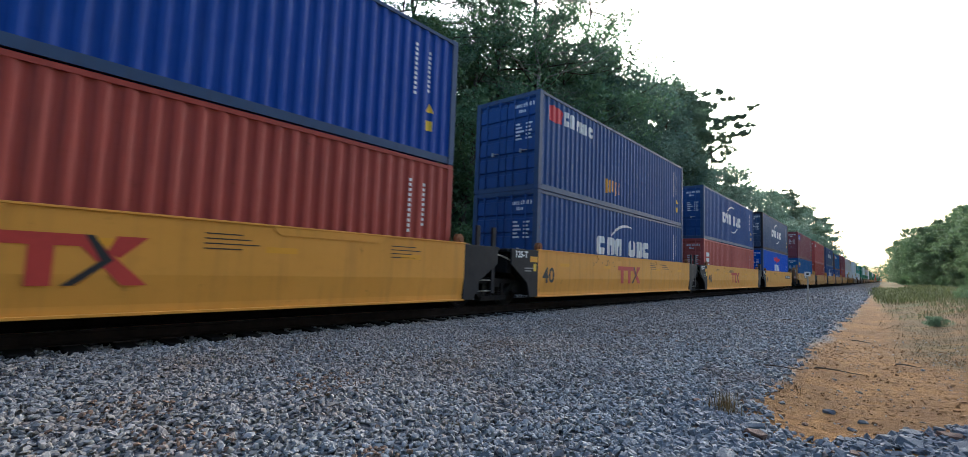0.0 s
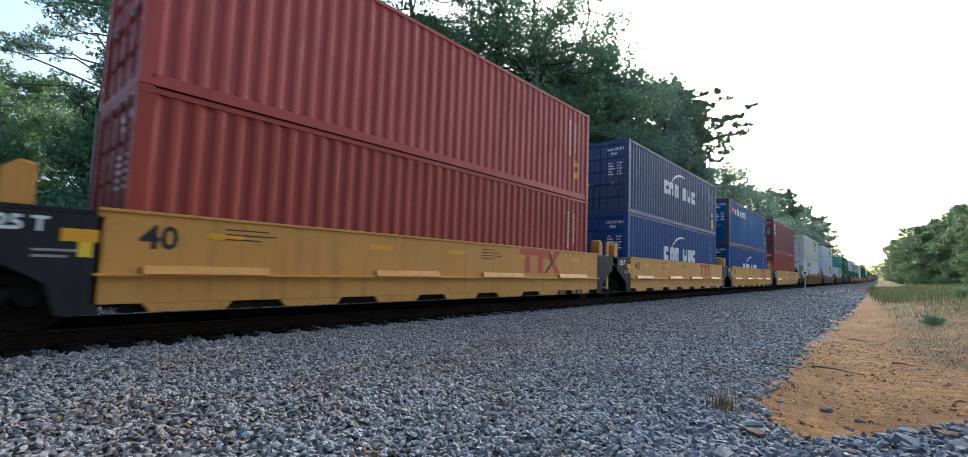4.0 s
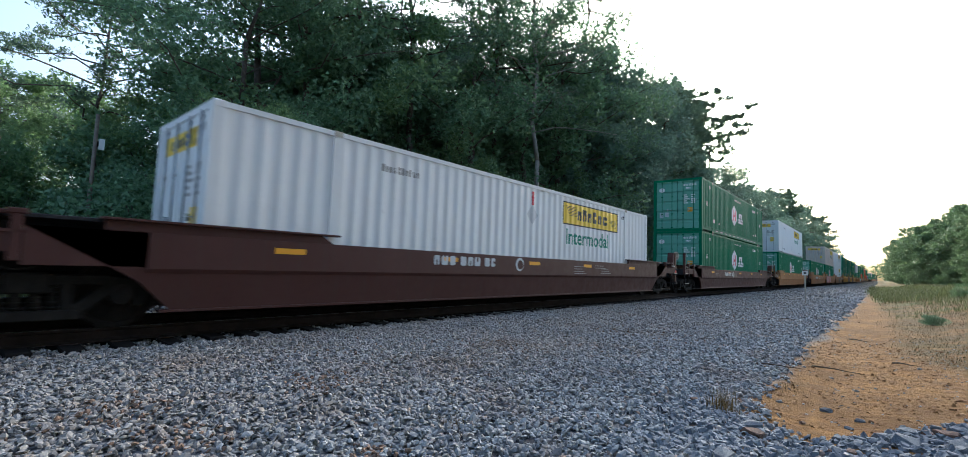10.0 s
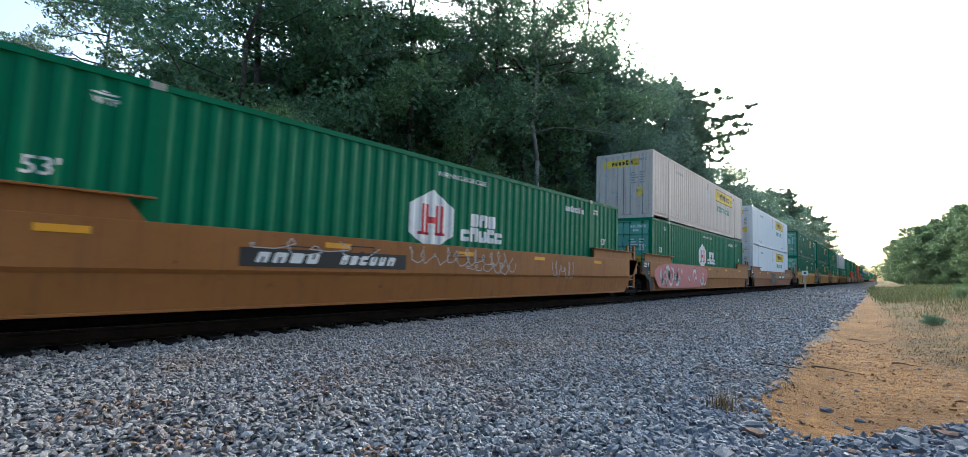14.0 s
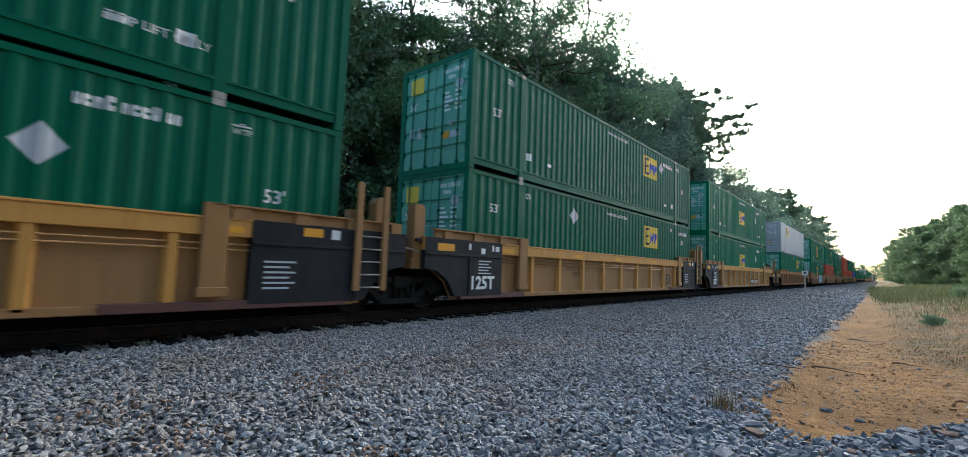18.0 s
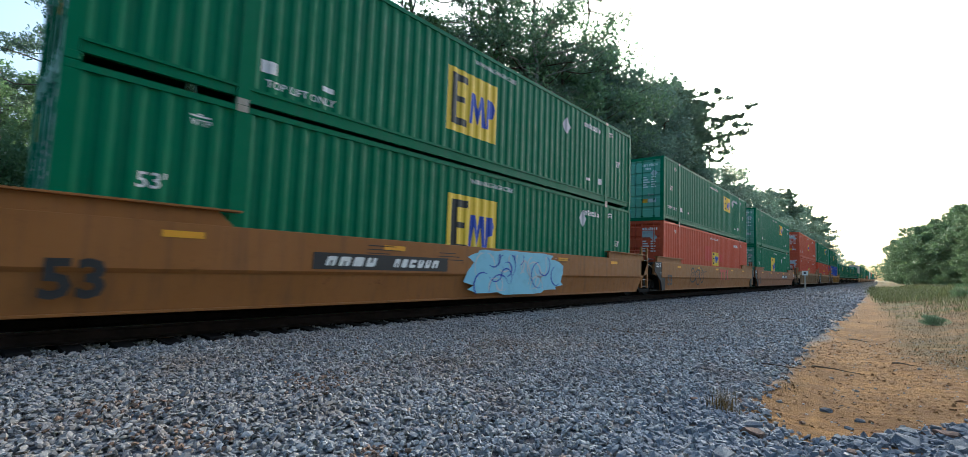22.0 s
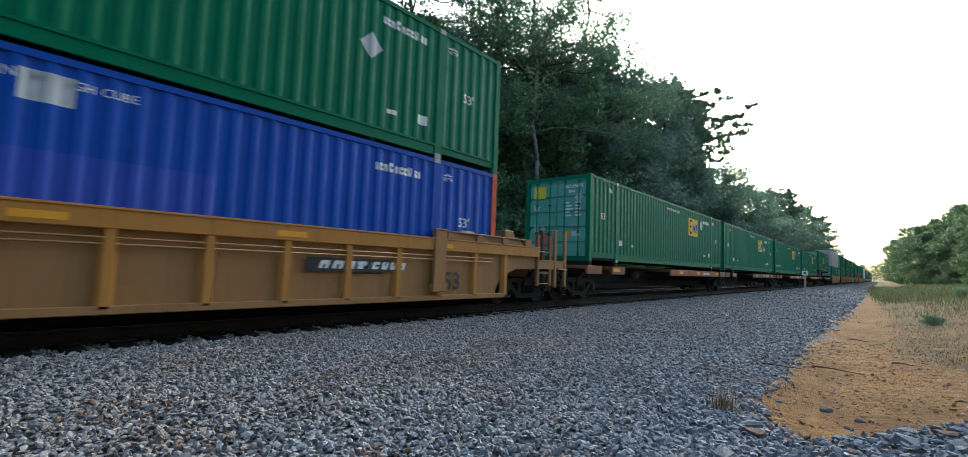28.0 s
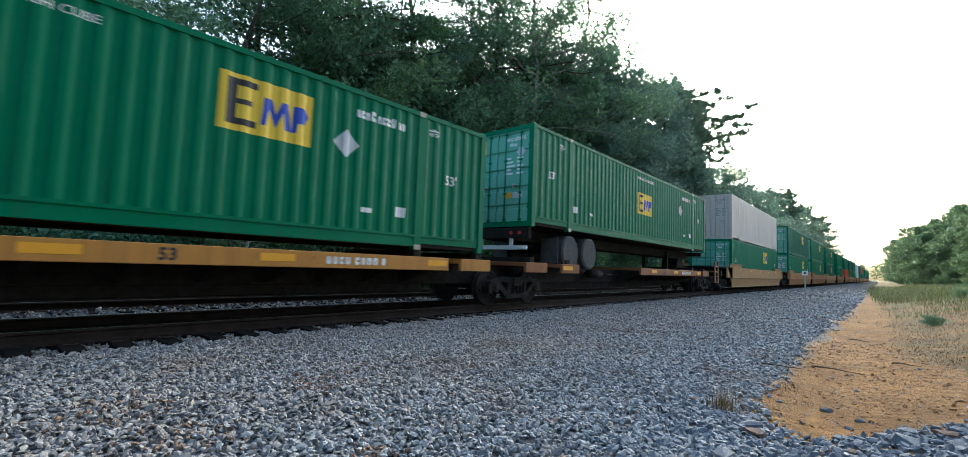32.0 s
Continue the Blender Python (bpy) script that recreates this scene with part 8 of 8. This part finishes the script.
# --- three joined ochre wells ---
OCH = "ochre brown smooth-sided well car"
y = 261.0
ob = rail(well53(y, OCH + " with a black number plate", "coupler", "joint", "ochre", 1.40, 1.72, tell=6, post=2.0), y)
plated_number(ob, 3.16, 0.86, 1.480)
for k, (u0, u1, v0, v1, n_) in enumerate(((3.2, 5.4, 1.0, 1.36, 2), (6.3, 9.6, 0.96, 1.36, 9), (8.0, 9.8, 0.78, 1.1, 4), (11.5, 12.7, 0.72, 1.22, 4))):
    flat_mark(ob, "spray_tag", M_SILVER, scribble(u0, u1, v0, v1, n_ + 2, 70 + k, 0.016), ("g14", k), 0, 0, 1.481 + 0.001 * k)
flat_mark(ob, "small_stencil", M_DARK, shapes(rect(0, 0.5, 0, 0.02), rect(0, 0.5, 0.34, 0.36), rect(0, 0.02, 0, 0.36), rect(0.48, 0.5, 0, 0.36), rect(0.2, 0.3, 0.1, 0.26)), "sq14", 5.0, 0.9, 1.481)
hub53(y, Z53, "green container with white hexagon emblem alone in its well")
y = 280.45
ob = rail(well53(y, "ochre well car under pink and silver sprayed lettering", "joint", "joint", "ochre", 1.40, 1.72, black=True, tell=7), y)
flat_mark(ob, "spray_ground", M_PINK, blob(-0.2, 7.2, 0.3, 1.38, 5, 30, 0.05), "g15", 0, 0, 1.480)
flat_mark(ob, "spray_tag", M_SILVER, scrawl(0.3, 6.7, 0.4, 1.3, 22, 72, 0.20), "g15b", 0, 0, 1.483)
flat_mark(ob, "spray_tag", M_DARK, scrawl(0.3, 6.7, 0.4, 1.3, 22, 72, 0.03), "g15c", 0.02, -0.02, 1.486)
hub53(y, Z53, "green container with white hexagon emblem under a white one")
white53(y, Z53 + 2.896, "old white container with brown rust streaks on its doors", "rusty")
y = 299.93
ob = rail(well53(y, "ochre well car with black sprayed shapes and number plate", "joint", "coupler", "brown", 1.40, 1.66, black=True, tell=8, post=2.0), y)
plated_number(ob, 9.6, 0.80, 1.480)
framed_notice(ob, 17.38, 1.02)
notice(ob, 16.9, 0.98, 0.16, 0.18, M_YEL)
flat_mark(ob, "spray_tag", M_SILVER, scribble(12.0, 16.3, 0.95, 1.32, 11, 83, 0.016), "g16c", 0, 0, 1.480)
for k, (u0, u1) in enumerate(((5.9, 6.7), (6.9, 8.4))):
    flat_mark(ob, "spray_tag", M_DARK, blob(u0, u1, 0.35, 1.3, 80 + k, 20, 0.2), ("g16", k), 0, 0, 1.480)
flat_mark(ob, "spray_tag", M_GREY, scrawl(5.6, 8.6, 0.35, 1.3, 8, 81, 0.04), "g16b", 0, 0, 1.483)
white53(y, Z53, "white container with yellow banner and green lettering")
white53(y, Z53 + 2.896, "white container with yellow banner stacked on another", lift=True)
# --- three joined ribbed wells ---
RIB = "tan ribbed well car with yellow top chord"
for k, y in enumerate((323.67, 343.16, 362.74)):
    near = "coupler" if k == 0 else "joint"
    far = "coupler" if k == 2 else "joint"
    ob = rail(well53(y, RIB + (" and black end panels" if k else " and end ladders"), near, far, "sand", 1.54, 1.74, 1.42, chord="tan", black=True, tell=9 + k, number="125T"), y)
    if k != 1:
        plated_number(ob, (2.3, 0, 9.75)[k], 0.42, 1.40, 2.7, 0.33)
    car_text(ob, "53", (8.34, 12.6, 8.34)[k], 0.50, 0.42, M_DARK, 1.40, 0.01)
    green53(y, Z53, "green container with square yellow emblem in a ribbed well", ("middle", "far", "middle")[k], "deepgreen" if k < 2 else "green", emblem=(None, 10.48, None)[k], at=(None, (4.9, 2.26), None)[k], high=k == 1)
    green53(y, Z53 + 2.896, "green container with square yellow emblem, upper of two", ("far", "far", "middle")[k], "deepgreen" if k < 2 else "green", emblem=(10.55, 10.38, None)[k], at=((4.92, 2.28), None, None)[k], high=k == 0, lifts=((2.33, 0.62), (12.75, 0.64)) if k == 0 else ())
y = 386.29
rail(well53(y, "weathered brown well car with many close ribs", "coupler", "coupler", "ochre", 1.52, 1.68, 1.46, tell=12, plate="umber", post=1.60), y)
green53(y, Z53, "green container with square yellow emblem under a white one", "far", high=True)
ob = load("plate", y, Z53 + 2.896, "dullwhite", "dull white flat-panelled container with faded square emblem", 2.896, [square_emblem(3.2, 1.75), bar_mark(2.4, 2.4, 6, 0.1, 0.07, M_DARK, 25), bar_mark(12.4, 2.45, 10, 0.11, 0.08, M_DARK, 26, 4)])
square_doors(ob, SIDES["plate"], 2.896)
# --- three joined ochre wells ---
y = 409.78
ob = rail(well53(y, "ochre brown well car with pale blue sprayed lettering", "coupler", "joint", "ochre", 1.42, 1.66, tell=13, post=2.0), y)
plated_number(ob, 3.24, 0.84, 1.480)
end_patch(ob, -1.62, 1.26, 0.42, 0.13)
notice(ob, -1.45, 0.98, 0.18, 0.2, M_GREY)
car_text(ob, "53", 0.0, 0.46, 0.44, M_DARK, 1.480, 0.02)
flat_mark(ob, "spray_ground", M_CYAN, blob(7.0, 10.9, 0.3, 1.4, 6, 34, 0.14), "g21", 0, 0, 1.480)
flat_mark(ob, "spray_tag", M_SILVER, scrawl(7.3, 10.6, 0.4, 1.3, 16, 90, 0.05), "g21b", 0, 0, 1.483)
flat_mark(ob, "spray_tag", M_BLUE, scrawl(7.2, 10.7, 0.35, 1.3, 12, 91, 0.04), "g21c", 0, 0, 1.486)
green53(y, Z53, "green container with large yellow emblem above sprayed paint", "large", emblem=6.46, at=(12.54, 2.24))
green53(y, Z53 + 2.896, "green container with large yellow emblem near its middle", "large", lifts=((2.36, 0.40),))
y = 429.47
ob = rail(well53(y, OCH + " with black sprayed outline and red emblem", "joint", "joint", "ochre", 1.42, 1.66, black=True, tell=14), y)
car_text(ob, "53", -0.02, 0.46, 0.44, M_DARK, 1.480, 0.02)
crossed_emblem(ob, 8.4, 0.68, 1.480, M_RED)
for i, (cu, cv, ru, rv) in enumerate(((3.5, 0.88, 0.42, 0.36), (4.2, 0.84, 0.40, 0.40), (4.85, 0.92, 0.36, 0.38), (3.45, 0.95, 0.17, 0.10), (4.2, 0.95, 0.12, 0.12), (4.85, 0.98, 0.12, 0.11))):
    flat_mark(ob, "spray_tag", M_DARK, bubble(cu, cv, ru, rv, 0.07 if i < 3 else 0.035, 92 + i), ("g22", i), 0, 0, 1.482 + 0.001 * i)
red53(y, Z53, "orange red container with square yellow emblem")
green53(y, Z53 + 2.896, "green container stacked on an orange red one", "far", lifts=((0.50, 0.62),))
y = 448.92
ob = rail(well53(y, OCH + " with black end and number plate", "joint", "coupler", "brown", 1.42, 1.66, black=True, tell=15, post=2.0), y)
car_text(ob, "53", -0.02, 0.46, 0.44, M_DARK, 1.480, 0.02)
plated_number(ob, 10.0, 0.84, 1.480)
end_patch(ob, 17.29, 1.34, 0.48, 0.15)
framed_notice(ob, 17.34, 1.05)
notice(ob, 16.75, 0.92, 0.22, 0.22, M_YEL)
car_text(ob, "A", 8.9, 0.9, 0.2, M_DARK, 1.480)
green53(y, Z53, "green container with oversized square yellow emblem", "large", emblem=6.08, at=(11.3, 2.06))
green53(y, Z53 + 2.896, "green container with square yellow emblem, upper of two", "far", emblem=10.32, high=True)
# --- three joined ribbed wells ---
for k, y in enumerate((472.51, 492.07, 511.74)):
    near = "coupler" if k == 0 else "joint"
    far = "coupler" if k == 2 else "joint"
    ob = rail(well53(y, RIB + (" and black number panel" if k else " and end ladders"), near, far, "sand" if k == 2 else "khaki", 1.54, 1.72, 1.15, chord="amber" if k == 2 else None, black=bool(k), tell=16 + k, number="125T", post=2.08), y)
    if k == 2:
        plated_number(ob, 11.2, 0.80, 1.40, 1.7, 0.24)
    elif k == 0:
        flat_mark(ob, "notice_plate", M_GREY, shapes(rect(0, 0.55, 0, 0.26)), "np24", 2.25, 0.95, 1.346)
    car_text(ob, "53", 14.35, 0.45, 0.38, M_DARK, 1.40, 0.01)
    if k < 2:
        red53(y, Z53, "orange red container with square yellow emblem in a ribbed well")
    else:
        ob = load("dom", y, Z53, "violet", "violet blue container with orange end frames and yellow emblem", 2.896, dom_small() + [square_emblem(2.33, 1.64), mark("repaint_patch", M_SILVER, shapes(rect(0, 0.5, 0, 0.36)), "vp", 7.7, 2.3), mark("repaint_patch", M_BLUE, shapes(rect(0, 4.8, 0, 0.8)), "vq", 5.0, 0.95), mark("repaint_patch", M_SILVER, shapes(rect(0, 0.4, 0, 0.3)), "vr", 15.0, 1.1)], "violet")
        for yy in (0.0, 16.154 - 0.155):
            part("end_frame", shared("end_frame", lambda g: (g.box(1.13, 1.299, -0.004, 0.155, 0.0, 2.9), g.box(-1.299, -1.13, -0.004, 0.155, 0.0, 2.9))), PAINT["orange"], ob, "orange end frame", pose(0, yy, 0))
    if k == 0:
        red53(y, Z53 + 2.896, "orange red container with square yellow emblem, upper of two")
    else:
        green53(y, Z53 + 2.896, "green container with square yellow emblem, upper of two", ("", "far", "middle")[k])
# --- spine cars ---
SPINE = "rusty brown spine car with yellow reflectors"
for k, y in enumerate((532.76, 549.60, 566.90, 584.23)):
    rail(spine_car(y, SPINE + (" and end ladder" if k == 0 else ""), "coupler" if k == 0 else "joint", "joint", ("brown", "umber", "brown", "amber")[k], k), y)
    green53(y, 1.274, "green container with square yellow emblem on a spine car", "far", at=(12.3, 2.25) if k % 2 == 0 else (12.35, 1.83), high=k == 2, lifts=((), ((12.86, 0.62),), ((0.45, 0.60), (14.57, 0.62)), ())[k])
y = 602.4
rail(spine_car(y, SPINE + " carrying a road trailer", "joint", "coupler", "brown", 4), y)
MOVING.append((chassis("grey road chassis with tandem wheels under a container"), Vector((0, y, 2.10))))
green53(y, 2.124, "green container on a wheeled road chassis", "middle")
# --- the rest, far down the line ---
FAR = ((624.47, "green", "rusty"), (647.5, "green", "deepgreen"), (667.0, "green", "green"), (686.6, "deepgreen", "green"), (710.1, "green", "green"), (733.6, "orange", "green"), (753.1, "green", "deepgreen"), (772.6, "green", "green"),
       (796.1, "white", "white"), (819.6, "green", "green"), (839.1, "green", "orange"), (858.6, "deepgreen", "green"), (882.0, "green", "green"), (905.5, "violet", "green"), (929.0, "green", "green"), (952.5, "green", "green"))
for k, (y, lo, up) in enumerate(FAR):
    rail(well53(y, "ochre brown smooth-sided well car far down the train", "coupler", "coupler", "ochre" if k % 3 else "sand", 1.46, 1.68, tell=20 + k, rough=True), y)
    for z, cl in ((Z53, lo), (Z53 + 2.896, up)):
        load("rib" if cl in ("white", "rusty") else "dom", y, z, cl, {"green": "green", "deepgreen": "deep green", "orange": "orange red", "white": "white", "rusty": "weathered grey-white", "violet": "violet blue"}[cl] + " 53 foot container stacked in a well", 2.896, ([square_emblem(10.2, 1.62)] + dom_small()[:2] if k < 4 else []) if cl not in ("white", "rusty") else [], full=k < 3, door_marks=k < 3)


# ---- what moves ----
def run(t):
    """How far the train has come since the start, slowing a little on the way."""
    return 18.5018 * t - 0.0094 * t * (t - 32)


def motions():
    times = (-4, 0, 4, 8, 12, 16, 20, 24, 28, 32, 36)
    for ob, p in MOVING:
        walk(ob, [(t, Matrix.Translation(p - Vector((0, run(t), 0)))) for t in times])
    for ws, at, y in WHEELSETS:
        here = at + y

        def when(place):
            lo, hi = -40.0, 60.0
            for i in range(40):
                mid = (lo + hi) / 2
                lo, hi = (mid, hi) if here - run(mid) > place else (lo, mid)
            return (lo + hi) / 2
        f0, f1 = max(0, int(when(16.0) * FPS)), min(32 * FPS, int(when(-4.0) * FPS))
        if f1 <= f0:
            continue
        rows, turn0 = [], run(f0 / FPS) / WHEEL_R
        base = Matrix.Translation((0, y, WHEEL_R))
        for f in range(f0, f1 + 1):
            rows.append((f / FPS, base @ Matrix.Rotation(run(f / FPS) / WHEEL_R - turn0, 4, "X")))
        if f0 > 0:
            rows.insert(0, (0, base))
        if f1 < 32 * FPS:
            rows.append((32, rows[-1][1]))
        walk(ws, rows)


motions()
